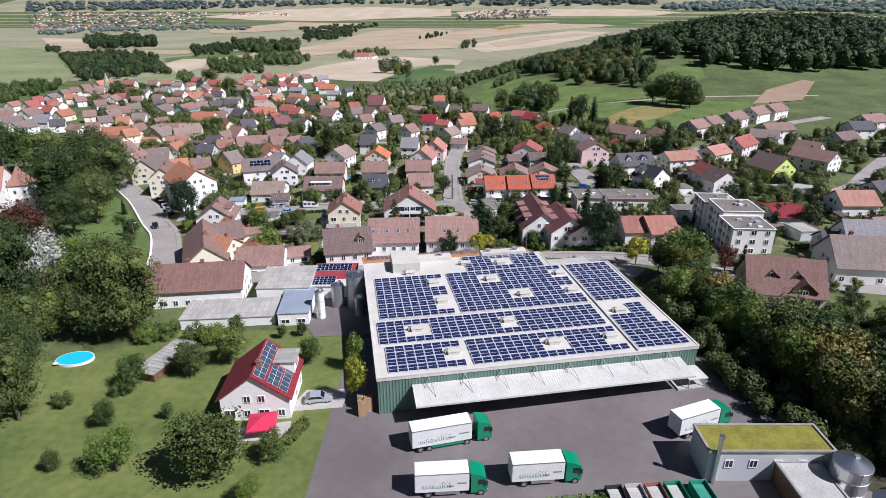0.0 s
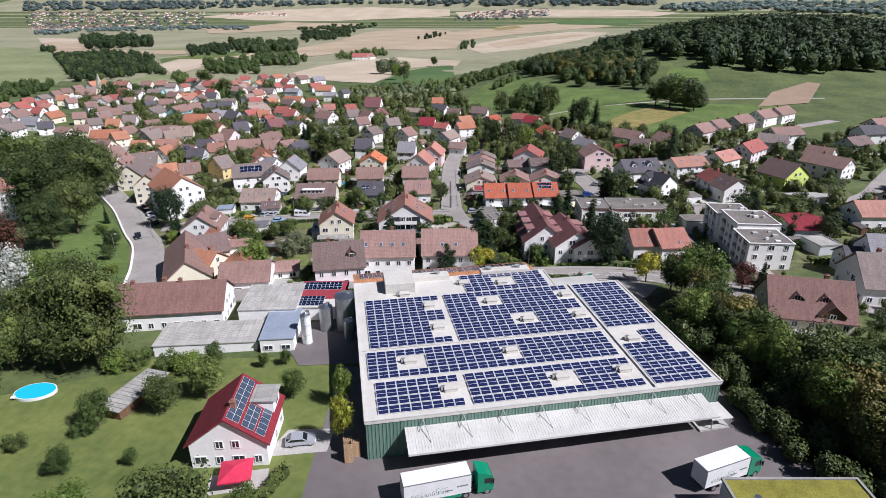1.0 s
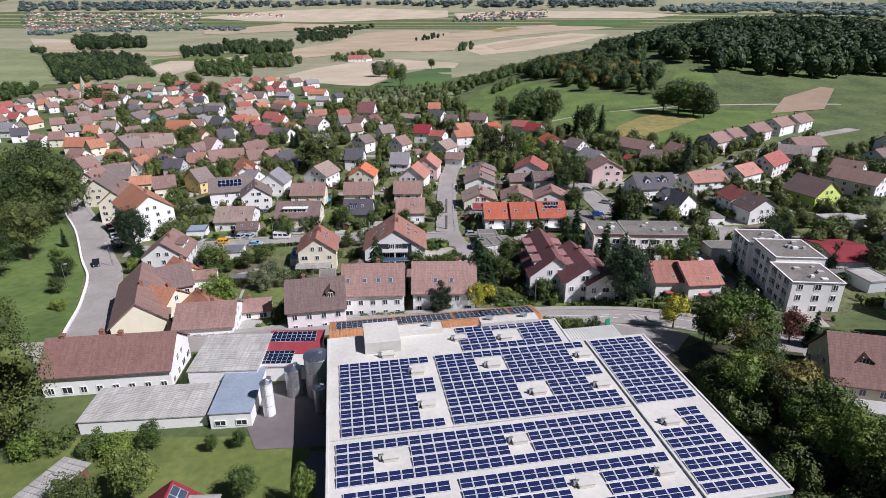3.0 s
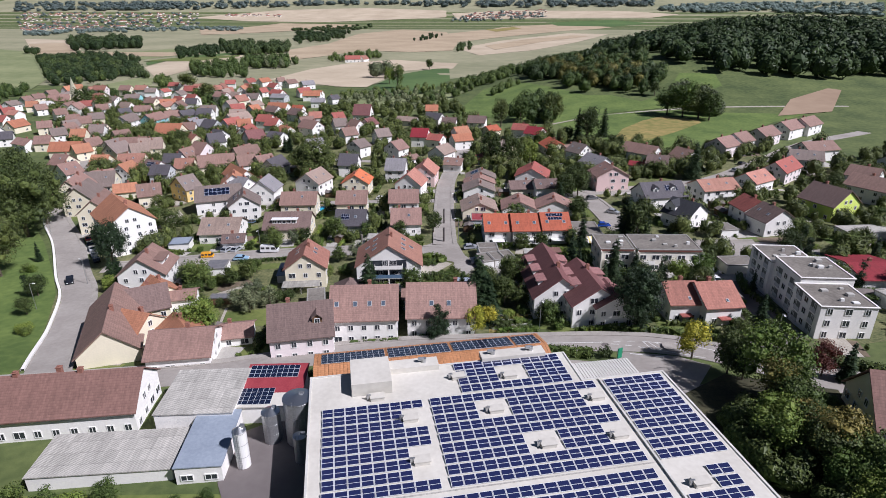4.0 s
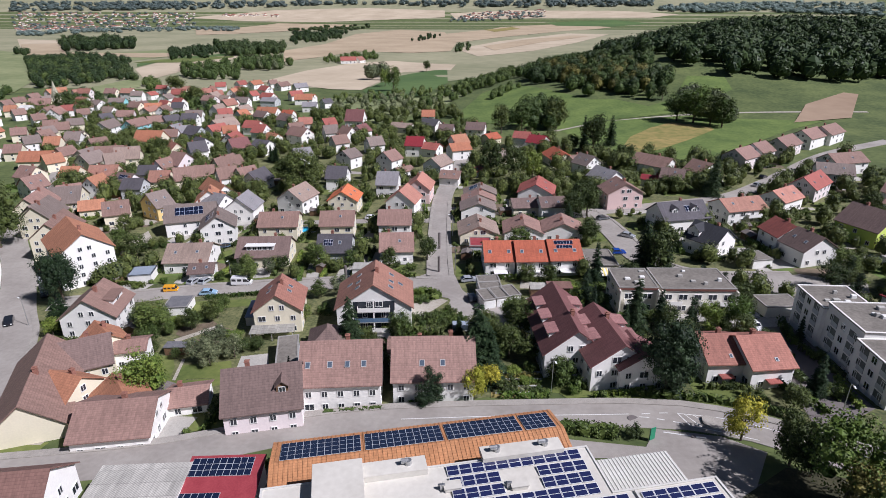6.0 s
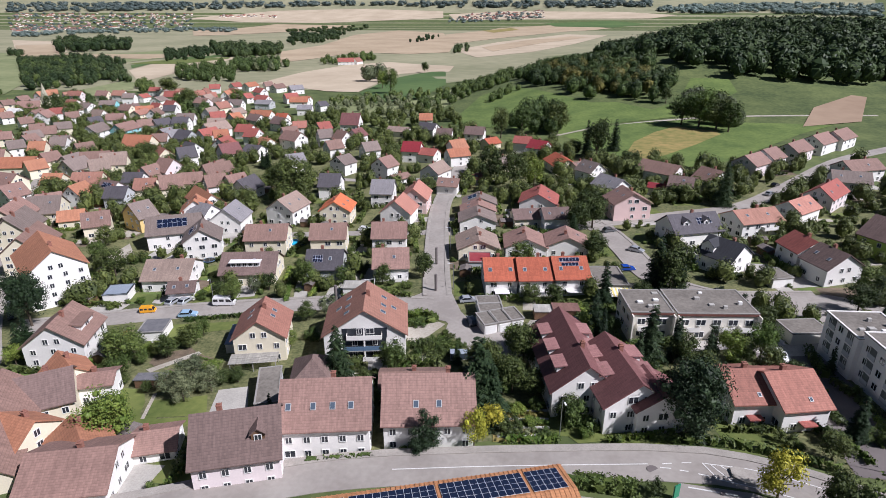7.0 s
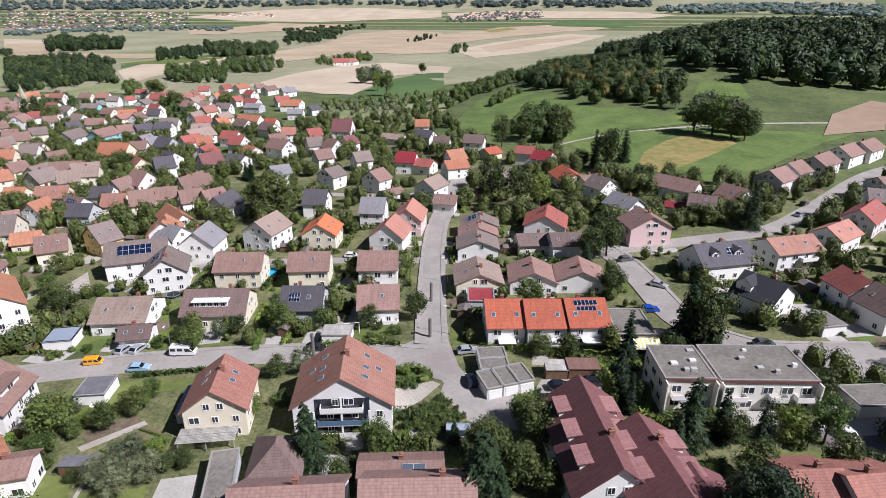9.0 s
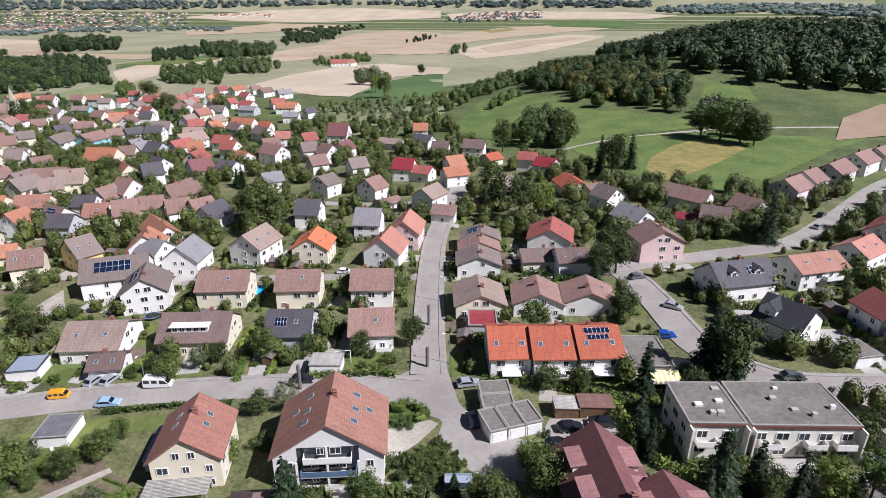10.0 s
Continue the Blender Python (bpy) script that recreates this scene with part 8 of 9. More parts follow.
tree(-43.5, 168.7, 3.0, 'dark', 1.2)
tree(-59.7, 165.3, 2.6, 'dark', 1.2)
tree(-66.0, 168.4, 2.4, 'broad', 1.2)
tree(86.2, 193.5, 7.5, 'dark', 1.1)
tree(91.8, 199.2, 8.4, 'broad', 1)
tree(106.4, 178.4, 3.0, 'dark', 1.3)
tree(108.2, 171.6, 2.8, 'broad', 1.3)
tree(104.8, 163.4, 2.6, 'broad', 1.3)
tree(110.4, 165.2, 4.4, 'dark', 1.3)
tree(118.6, 168.4, 5.2, 'broad', 1.2)
tree(125.2, 214.6, 6.2, 'broad', 1.3)
tree(130.8, 218.8, 5.4, 'olive', 1.3)
tree(157.4, 262.8, 8.2, 'dark', 1.1)
tree(165.8, 268.4, 6.6, 'broad', 1.2)
tree(180.6, 262.2, 7.4, 'broad', 1.1)
tree(128.4, 247.6, 8.6, 'dark', 1)
tree(122.6, 236.2, 7.8, 'broad', 1.1)
tree(2.3, 157.2, 16.3, 'spruce', 1.3)
tree(4.6, 156.4, 11.7, 'spruce', 1.2)
tree(1.6, 149.6, 6.7, 'yellow', .8)

tree(11.4, 173.1, 8.8, 'broad', .95)
tree(8.6, 164.4, 7.2, 'dark', 1)
tree(12.2, 163.2, 5.4, 'broad', 1.1)
tree(4.2, 168.2, 8.6, 'dark', .9)
tree(12.6, 158.6, 3.2, 'shrub', 1.2)
tree(9.4, 168.6, 4.6, 'dark', 1.1)
tree(-58.3, 150.7, 9.6, 'light', 1)
tree(-69.6, 175.9, 8.7, 'broad', 1.1)
tree(-59.5, 182.4, 5.6, 'broad', 1)
tree(-62.2, 178, 5.5, 'broad', 1)
tree(-37.3, 194.7, 4.5, 'broad', 1.3)
tree(17.7, 153.5, 6.6, 'shrub', 1)
tree(-41.9, 212.5, 8.1, 'broad', .9)
tree(-58.5, 204.5, 6.5, 'broad', 1)
tree(-11.4, 217.5, 7.4, 'dark', .95)
tree(-21.9, 214.3, 5.5, 'broad', 1)

tree(10.7, 176.8, 7.4, 'light', .9)
tree(15.2, 222.9, 7.8, 'broad', 1.1)
tree(-76, 303.6, 14.7, 'dark', 1.1)
tree(-69.7, 297.1, 17.2, 'broad', 1.1)
tree(-103, 358.9, 9, 'spruce', 1)
tree(-98.6, 353.9, 11.4, 'spruce', 1)
tree(-119.5, 355.3, 9, 'dark', 1)
tree(58, 360.7, 18.5, 'spruce', 1)
tree(73.4, 368.7, 16.5, 'spruce', 1.2)
tree(60.8, 351, 19.1, 'dark', .8)
tree(9.3, 313.1, 15.9, 'broad', .8)
tree(18.7, 302.5, 16.2, 'dark', .8)
tree(26.9, 305, 13.3, 'light', .7)
tree(18.8, 410.8, 17.4, 'dark', .8)
tree(31.6, 421.7, 16.5, 'broad', .9)
tree(52, 417.8, 17.6, 'broad', .9)
tree(69.8, 325.4, 11, 'dark', 1)
tree(89.8, 275.9, 16.7, 'spruce', 1)
tree(-100.1, 223.3, 8.8, 'broad', 1)
tree(-112.1, 234.8, 6.3, 'broad', 1)
tree(-118.1, 248.2, 6.8, 'broad', 1)
tree(-243.3, 583.8, 15.8, 'dark', 1.2)
tree(-292.8, 647.6, 20.2, 'dark', 1.1)
tree(-328, 530.1, 18.4, 'broad', 1)
tree(-297.7, 508, 15.5, 'broad', 1)
tree(-166.7, 372, 10.9, 'dark', 1.1)
tree(-200.7, 583, 15.6, 'broad', 1)
tree(-75.5, 651.1, 24.8, 'broad', .7)
tree(-90.5, 699.3, 18.8, 'light', .7)
tree(-58.8, 877.4, 15.9, 'dark', .8)
tree(132.3, 480.6, 10.2, 'dark', 1)
tree(124.6, 424.5, 17.6, 'broad', 1.1)
tree(132, 417.3, 21.5, 'light', 1)
tree(139.3, 410.4, 18.4, 'broad', 1)
tree(143.5, 404.1, 16.7, 'broad', 1)
tree(-127.7, 168.7, 17.6, 'dark', .9)
tree(-130.4, 184.5, 19, 'broad', .9)
tree(-148.6, 195.6, 25.7, 'broad', 1)
tree(-149, 219.9, 23.6, 'dark', 1)
tree(-82.8, 104.2, 14.1, 'dark', .9)
tree(-78.2, 80.7, 13.4, 'dark', .9)
tree(-66.8, 97.1, 20.6, 'dark', .8)
tree(-82.7, 87.9, 14.1, 'dark', .9)
tree(36.3, 228.8, 7.9, 'dark', 1.1)
tree(34.7, 250.4, 11, 'dark', 0.9)
tree(32.1, 243.1, 9.5, 'spruce', 1.2)

# ---- church, castle, yard vehicles and small things ----
M_SPIRE = tiled("spire_tiles", (0.30, 0.29, 0.20), (0.42, 0.40, 0.30))
church = thing("church", pose(-353.3, 557.2, land(-353.3, 557.2), 0, 0, 15), "white church with a slender pointed spire", "church")
NAVE = pose(-11.5, -2.0, 0)
part("nave", house_walls(17, 10, 4.6, radians(42)), WALLS["cream"], church, "", NAVE)
part("nave_roof", gable_roof(17, 10, 4.6, radians(42)), ROOFS["rosebrown"], church, "", NAVE)
part("tower", tidy(boxes((-3, -3, -3, 3, 3, 9.6))), WALLS["cream"], church)
bm = bmesh.new()
bmesh.ops.create_cone(bm, segments=8, radius1=3.7, radius2=0.05, depth=14, matrix=pose(0, 0, 16.5))
part("spire", tidy(bm), M_SPIRE, church)
for i in range(2):
    add_window(church, -1.2 + i * 2.4, -3.02, 6.6, 0, 1.1, 1.9)

castle = house(-187.4, 194.5, 20, 31.6, 14.7, 11.1, 40, "white", "terracotta", True, "castle wings", base=land(-187.4, 194.5))
castle["label"] = "white castle wing with a steep terracotta tiled roof"
castle["category"] = "castle"
tower = thing("castle_tower", pose(-169.5, 202.4, land(-169.5, 201.9), 0, 0, 22), "square white castle tower with a pointed tiled roof", "tower")
part("wall", tidy(boxes((-3.6, -3.6, -3, 3.6, 3.6, 11))), WALLS["white"], tower)
bm = bmesh.new()
base_ring = [bm.verts.new((sx * 4.2, sy * 4.2, 10.8)) for sx, sy in ((-1, -1), (1, -1), (1, 1), (-1, 1))]
mid_ring = [bm.verts.new((sx * 2.3, sy * 2.3, 13.0)) for sx, sy in ((-1, -1), (1, -1), (1, 1), (-1, 1))]
tip = bm.verts.new((0, 0, 17.5))
for i in range(4):
    j = (i + 1) % 4
    bm.faces.new((base_ring[i], base_ring[j], mid_ring[j], mid_ring[i]))
    bm.faces.new((mid_ring[i], mid_ring[j], tip))
bm.faces.new(base_ring[::-1])
part("roof", tidy(bm), ROOFS["terracotta"], tower)
for i in range(2):
    for s in range(3):
        add_window(tower, -1.6 + i * 3.2, -3.62, 1 + s * 3.2, 0, 1.1, 1.6)

M_TRUCKGREEN = glossy("green_lacquer", (0.005, 0.22, 0.11), 0.3, 0, 0.5)
M_TARP = material("white_box_body", (0.66, 0.66, 0.64), (0.76, 0.76, 0.74), 0.5, 0.5)
M_RUBBER = glossy("rubber", (0.02, 0.02, 0.02), 0.8)
M_INK = glossy("grey_print", (0.22, 0.23, 0.23), 0.6)
M_WINDSHIELD = glossy("tinted_glass", (0.012, 0.015, 0.02), 0.05, 0, 0.8)
bm = bmesh.new()
rod(bm, (0, -0.15, 0), (0, 0.15, 0), 0.5, 18)
TYRE = mesh_of("tyre", tidy(bm), M_RUBBER)
bm = bmesh.new()
rod(bm, (0, -0.17, 0), (0, 0.17, 0), 0.28, 12)
RIM = mesh_of("rim", tidy(bm), M_METAL)


def wheel(parent, x, y, r=0.5):
    w = part("wheel", TYRE, None, parent, at=pose(x, y, r) @ Matrix.Scale(r / 0.5, 4))
    part("rim", RIM, None, w)


def truck(x, y, yaw, box_len, semi=False):
    """A delivery truck, its rear at x = 0, its cab ahead."""
    z = land(x, y) + 0.05
    ob = thing("truck", pose(x, y, z, 0, 0, yaw), "white box truck with a bright green cab and grey print", "truck", "trucks in the yard")
    part("cargo_box", tidy(boxes((0, -1.25, 1.0, box_len, 1.25, 3.9), bevel=0.04)), M_TARP, ob, "white cargo box")
    part("roof_rail", tidy(boxes((0, -1.27, 3.82, box_len, -1.22, 3.93))), M_METAL, ob)
    part("chassis", tidy(boxes((0.2, -0.5, 0.6, box_len + 2.0, 0.5, 0.98))), M_RUBBER, ob)
    part("underrun_guard", tidy(boxes((2.6, -1.2, 0.5, box_len - 1.2, -1.14, 0.95))), M_TRUCKGREEN if semi else M_METAL, ob)
    c = box_len + (0.9 if semi else 0.25)
    bm = bmesh.new()
    prism(bm, [(c, 0.55), (c + 2.15, 0.55), (c + 2.2, 1.5), (c + 1.95, 3.0), (c + 1.3, 3.35), (c, 3.75)], -1.2, 1.2, "xz")
    cab = part("cab", tidy(bm), M_TRUCKGREEN, ob, "bright green driver's cab")
    bm = bmesh.new()
    prism(bm, [(c + 2.21, 1.65), (c + 2.0, 2.85), (c + 2.03, 2.86), (c + 2.24, 1.66)], -1.05, 1.05, "xz")
    part("windscreen", tidy(bm), M_WINDSHIELD, cab)
    for s in (-1, 1):
        part("side_window", tidy(boxes((c + 0.9, s * 1.2 - 0.02, 1.9, c + 1.85, s * 1.2 + 0.02, 2.7))), M_WINDSHIELD, cab)
        part("mirror", tidy(boxes((c + 2.0, s * 1.38 - 0.1, 1.9, c + 2.12, s * 1.38 + 0.1, 2.6))), M_RUBBER, cab)
        part("headlight", tidy(boxes((c + 2.14, s * 0.9 - 0.18, 0.75, c + 2.24, s * 0.9 + 0.18, 0.95))), M_FRAME, cab)
        for wx in ((1.2, 2.5) if semi else (1.7,)) + (c + 1.3,) + ((c - 1.6,) if semi else ()):
            wheel(ob, wx, s * 1.05)
        # printed drawing and illegible line of writing on the side
        rnd = random.Random(4)
        for i in range(9):
            u = 0.9 + i * box_len * 0.062
            h = rnd.uniform(0.35, 0.95)
            bm = boxes((u, s * 1.255 - 0.006, 1.62, u + box_len * 0.058, s * 1.255 + 0.006, 1.66))
            box(bm, u + 0.04, s * 1.255 - 0.006, 1.66, u + 0.09, s * 1.255 + 0.006, 1.66 + h)
            prism(bm, [(u + 0.09, 1.6 + h), (u + box_len * 0.03, 1.75 + h), (u + box_len * 0.055, 1.6 + h), (u + box_len * 0.03, 1.68 + h)], s * 1.255 - 0.006, s * 1.255 + 0.006, "xz")
            box(bm, u + box_len * 0.03, s * 1.255 - 0.006, 1.7, u + box_len * 0.045, s * 1.255 + 0.006, 1.7 + h * 0.5)
            part("print", tidy(bm), M_INK if i % 3 else M_TRUCKGREEN, ob)
        part("print", tidy(boxes((box_len * 0.6, s * 1.255 - 0.006, 1.8, box_len * 0.72, s * 1.255 + 0.006, 2.0))), M_INK, ob)
        part("writing", tidy(boxes((box_len * 0.78, s * 1.255 - 0.006, 2.2, box_len * 0.95, s * 1.255 + 0.006, 2.42))), M_INK, ob)
    part("rear_door", tidy(boxes((-0.05, -1.15, 1.1, -0.01, -0.02, 3.75), bevel=0.01)), M_TARP, ob)
    part("rear_door", tidy(boxes((-0.05, 0.02, 1.1, -0.01, 1.15, 3.75), bevel=0.01)), M_TARP, ob)
    return ob


truck(-8.0, 66.9, 17, 8.8, True)
truck(-6.6, 58.8, 7, 7.0)
truck(5.9, 61.2, 8, 7.0)
truck(30.2, 70.9, 24, 7.2)

CAR_PAINT = {k: glossy("car_" + k, c, 0.25, 0.3 if k in ("silver", "grey") else 0, 0.7) for k, c in {"silver": (0.45, 0.47, 0.5), "black": (0.015, 0.016, 0.02), "white": (0.72, 0.72, 0.72), "blue": (0.01, 0.06, 0.35), "yellow": (0.75, 0.34, 0.01), "red": (0.35, 0.02, 0.02), "grey": (0.13, 0.14, 0.15), "skyblue": (0.30, 0.45, 0.6)}.items()}


def car(x, y, yaw, paint, kind="car"):
    """A parked car or van: shell, glass, wheels, lights."""
    z = land(x, y) + 0.11
    L, W, H = (4.4, 1.8, 1.48) if kind == "car" else (5.4, 2.0, 2.3)
    ob = thing(kind, pose(x, y, z, 0, 0, yaw), f"{paint} {'parked car' if kind == 'car' else 'parked delivery van'} standing at the roadside", kind, "parked cars")
    bm = bmesh.new()
    if kind == "car":
        side = [(-2.2, 0.3), (2.15, 0.3), (2.2, 0.62), (1.95, 0.82), (1.0, 0.95), (0.35, 1.42), (-1.3, 1.48), (-2.05, 0.98), (-2.2, 0.8)]
        glass = [(0.9, 0.97), (0.34, 1.36), (-1.25, 1.40), (-1.85, 0.99)]
    else:
        side = [(-2.7, 0.35), (2.65, 0.35), (2.7, 0.9), (2.3, 1.15), (1.55, 2.0), (1.2, 2.3), (-2.65, 2.3), (-2.7, 0.8)]
        glass = [(2.2, 1.2), (1.55, 1.95), (0.6, 1.95), (0.6, 1.2)]
    prism(bm, side, -W / 2, W / 2, "xz")
    bmesh.ops.bevel(bm, geom=bm.edges[:], offset=0.06, segments=2, affect="EDGES")
    part("body", tidy(bm), CAR_PAINT[paint], ob)
    bm = bmesh.new()
    prism(bm, glass, -W / 2 - 0.012, -W / 2 + 0.02, "xz")
    part("side_window", tidy(bm), M_WINDSHIELD, ob)
    bm = bmesh.new()
    prism(bm, glass, W / 2 - 0.02, W / 2 + 0.012, "xz")
    part("side_window", tidy(bm), M_WINDSHIELD, ob)
    a, b = (Vector((1.0, 0, 0.95)), Vector((0.35, 0, 1.42))) if kind == "car" else (Vector((2.3, 0, 1.15)), Vector((1.55, 0, 2.0)))
    nrm = Vector((b.z - a.z, 0, a.x - b.x)).normalized() * 0.015
    bm = bmesh.new()
    q = [a.lerp(b, 0.08), a.lerp(b, 0.95)]
    vs = [bm.verts.new((p.x + nrm.x * k, sy * (W / 2 - 0.16), p.z + nrm.z * k)) for k in (-1, 1) for p in q for sy in (-1, 1)]
    for f in ((0, 1, 3, 2), (4, 6, 7, 5), (0, 4, 5, 1), (2, 3, 7, 6), (0, 2, 6, 4), (1, 5, 7, 3)):
        bm.faces.new([vs[i] for i in f])
    part("windscreen", tidy(bm), M_WINDSHIELD, ob)
    if kind == "car":
        bm = bmesh.new()
        prism(bm, [(-1.42, 1.44), (-2.0, 1.03), (-2.02, 1.05), (-1.43, 1.47)], -W / 2 + 0.16, W / 2 - 0.16, "xz")
        part("rear_window", tidy(bm), M_WINDSHIELD, ob)
    else:
        for u in (-1.9, -0.4):
            part("side_window", tidy(boxes((u - 0.55, -W / 2 - 0.012, 1.3, u + 0.55, -W / 2 + 0.02, 1.95))), M_WINDSHIELD, ob)
    for sx in (-L * 0.31, L * 0.31):
        for sy in (-1, 1):
            wheel(ob, sx, sy * (W / 2 - 0.12), 0.33)
    for sy in (-1, 1):
        part("headlight", tidy(boxes((L / 2 - 0.12, sy * 0.62 - 0.18, 0.6, L / 2 + 0.0, sy * 0.62 + 0.18, 0.74))), M_FRAME, ob)
    return ob


small = car(-77.9, 199.7, 10, "yellow", "van")
small.scale = (0.66, 0.8, 0.7)
car(-60.1, 203.3, 4, "white", "van")
car(-74.1, 204.8, 75, "silver")
car(-71, 205, 75, "silver")
car(-66.7, 197.2, 8, "skyblue")
car(-31.8, 204.4, 2, "black")
car(0.6, 202.5, 12, "silver")
car(1.3, 191.3, 100, "black")
car(17.6, 189.2, 8, "black")
car(22.9, 190.4, 172, "black")
car(42.8, 219.8, 5, "blue")
car(45.1, 250.9, 20, "grey")
car(48.9, 233.4, -35, "silver")
car(-34.2, 258.5, 0, "white")
car(-108.2, 181.3, -58, "black")
car(-24.2, 77.6, 12, "silver")
car(15, 184.9, 10, "black")
car(19.6, 186.3, 14, "silver")
car(61.1, 203.6, 0, "grey")
car(60.5, 174.8, -75, "white")
car(61.7, 180.3, -20, "silver")
car(111.6, 287.4, 38, "silver")
car(119, 299, 40, "black")
car(88.5, 165.1, 20, "white")
car(-89, 192.6, 12, "black")
for i, c in enumerate(("black", "grey", "silver", "black", "red")):     # parked row below the manor
    car(-110.8 - i * 3.8, 197.2 + i * 4.9, 126.9, c)

# swimming pool in the garden
M_WATER = glossy("pool_water", (0.03, 0.52, 0.68), 0.05, 0, 0.5)
pool = thing("swimming_pool", pose(-72.9, 88.6, land(-73, 88.6), 0, 0, 8), "oval garden pool full of bright turquoise water", "pool")


def oval(bm, a, b, z0, z1, n=36):
    lo = [bm.verts.new((a * math.cos(2 * math.pi * i / n), b * math.sin(2 * math.pi * i / n), z0)) for i in range(n)]
    hi = [bm.verts.new((v.co.x, v.co.y, z1)) for v in lo]
    bm.faces.new(lo[::-1]), bm.faces.new(hi)
    for i in range(n):
        bm.faces.new((lo[i], lo[(i + 1) % n], hi[(i + 1) % n], hi[i]))


bm = bmesh.new()
oval(bm, 3.3, 2.35, -0.6, 0.62)
part("wall", tidy(bm), M_FRAME, pool)
bm = bmesh.new()
oval(bm, 3.16, 2.2, 0.5, 0.64)
part("water", tidy(bm), M_WATER, pool)
part("step", tidy(boxes((-3.0, -1.9, 0.5, -2.3, -1.3, 0.78), bevel=0.05)), M_FRAME, pool)

hut = thing("garden_hut", pose(-54.8, 87.5, land(-54.8, 87.5), 0, 0, -14), "long garden hut with a weathered white flat roof", "hut")
part("wall", tidy(boxes((-2.0, -5.2, -0.6, 2.0, 5.2, 2.0))), M_WOOD, hut)
hut_roof = part("roof", tidy(boxes((-2.25, -5.6, 1.95, 2.25, 5.6, 2.0))), M_WOOD, hut)
sheet_me = mesh_of("roof_sheet", tidy(boxes((-2.3, 0, 0, 2.3, 0.9, 0.1))), M_FIBRE)
for i in range(12):
    part("roof_sheet", sheet_me, None, hut_roof, at=pose(0.02 * (i % 3), -5.6 + i * 0.935, 2.0 + 0.012 * (i % 3), 0, 0, (i * 7) % 3 - 1))

parasol = thing("parasol", pose(-30.6, 69.6, land(-30.6, 69.6), 0, 0, 14), "square crimson parasol over the terrace", "parasol")
M_CRIMSON = material("crimson_cloth", (0.50, 0.02, 0.06), (0.62, 0.035, 0.09), 1.2, 0.85)
bm = bmesh.new()
ring = [bm.verts.new((sx * 2.1, sy * 2.1, 2.1)) for sx, sy in ((-1, -1), (1, -1), (1, 1), (-1, 1))]
low = [bm.verts.new((v.co.x, v.co.y, 1.88)) for v in ring]
apex = bm.verts.new((0, 0, 2.9))
for i in range(4):
    bm.faces.new((ring[i], ring[(i + 1) % 4], apex))
    bm.faces.new((low[i], low[(i + 1) % 4], ring[(i + 1) % 4], ring[i]))
part("canopy", tidy(bm), M_CRIMSON, parasol)
bm = bmesh.new()
rod(bm, (0, 0, 0), (0, 0, 2.95), 0.05, 8)
part("pole", tidy(bm), M_WOOD, parasol)
part("foot", tidy(boxes((-0.4, -0.4, 0.0, 0.4, 0.4, 0.1))), M_CONCRETE, parasol)
patch("terrace", [(-34, 67), (-26.5, 68.8), (-27.2, 72.4), (-34.8, 70.6)], M_PAVE, 0.07, "paved garden terrace", "terrace", 4)
patch("drive", [(-29, 74.5), (-20, 76), (-20, 81), (-27, 80.5)], M_PAVE, 0.08, "pale paved drive beside the house", "drive", 4)
hedge([(-26.3, 66.5), (-24.6, 71.5)], 1.6, 1.2, L_DARK)

# stacks of pallets by the hall corner
M_PALLET = material("pallet_wood", (0.30, 0.19, 0.10), (0.48, 0.33, 0.19), 1.5, 0.85, 0.2, 15)
bm = bmesh.new()
for k in range(3):
    box(bm, -0.6, -0.4 + k * 0.35, 0, 0.6, -0.3 + k * 0.35, 0.09)
for k in range(5):
    box(bm, -0.6 + k * 0.26, -0.4, 0.09, -0.46 + k * 0.26, 0.4, 0.13)
PALLET = mesh_of("pallet", tidy(bm), M_PALLET)
for cx, cy in ((-16.4, 74.2), (-15.6, 75.4), (-16.8, 75.8)):
    stack = thing("pallet_stack", pose(cx, cy, land(cx, cy) + 0.06, 0, 0, 13), "tall stack of pale wooden pallets by the hall", "pallet stack", "pallet stacks")
    for k in range(18):
        part("pallet", PALLET, None, stack, at=pose(0, 0, k * 0.145, 0, 0, (k * 37) % 5 - 2))

# service building with a planted roof, tanks and containers
green = flat_house("service_building", 39.8, 65.4, 3, 16.4, 5.2, 4.8, WALLS["grey"], "grey service building with a yellow-green planted roof", "building", M_SEDUM, 0.25)
for i in range(4):
    add_window(green, -5.4 + i * 3.2, -2.62, 2.2, 0, 1.1, 1.3)
bm = bmesh.new()
rod(bm, (-7.2, -2.9, 0), (-7.2, -2.9, 7.4), 0.28, 14)
rod(bm, (-7.2, -2.9, 7.4), (-7.2, -2.9, 7.7), 0.36, 14)
part("flue", tidy(bm), M_STEEL, green, "tall steel flue pipe")
wing = flat_house("service_wing", 43.6, 59.4, 3, 5.5, 7.0, 3.2, WALLS["white"], "low brown and white wing of the service building", "building", M_CONCRETE, 0.2)
part("brown_wall", tidy(boxes((-2.85, -3.4, 0, -2.76, 3.5, 3.1))), M_WOOD, wing)
cylinder_tank("steel_tank", 48.6, 60.6, 2.2, 5.6, M_STEEL, "shining steel tank with a conical lid", 0.5, False)
cylinder_tank("steel_tank", 50.0, 54.6, 2.2, 5.2, M_STEEL, "shining steel tank with a conical lid", 0.5, False)
M_NET = material("green_net", (0.02, 0.18, 0.13), (0.05, 0.30, 0.22), 1.0, 0.8)
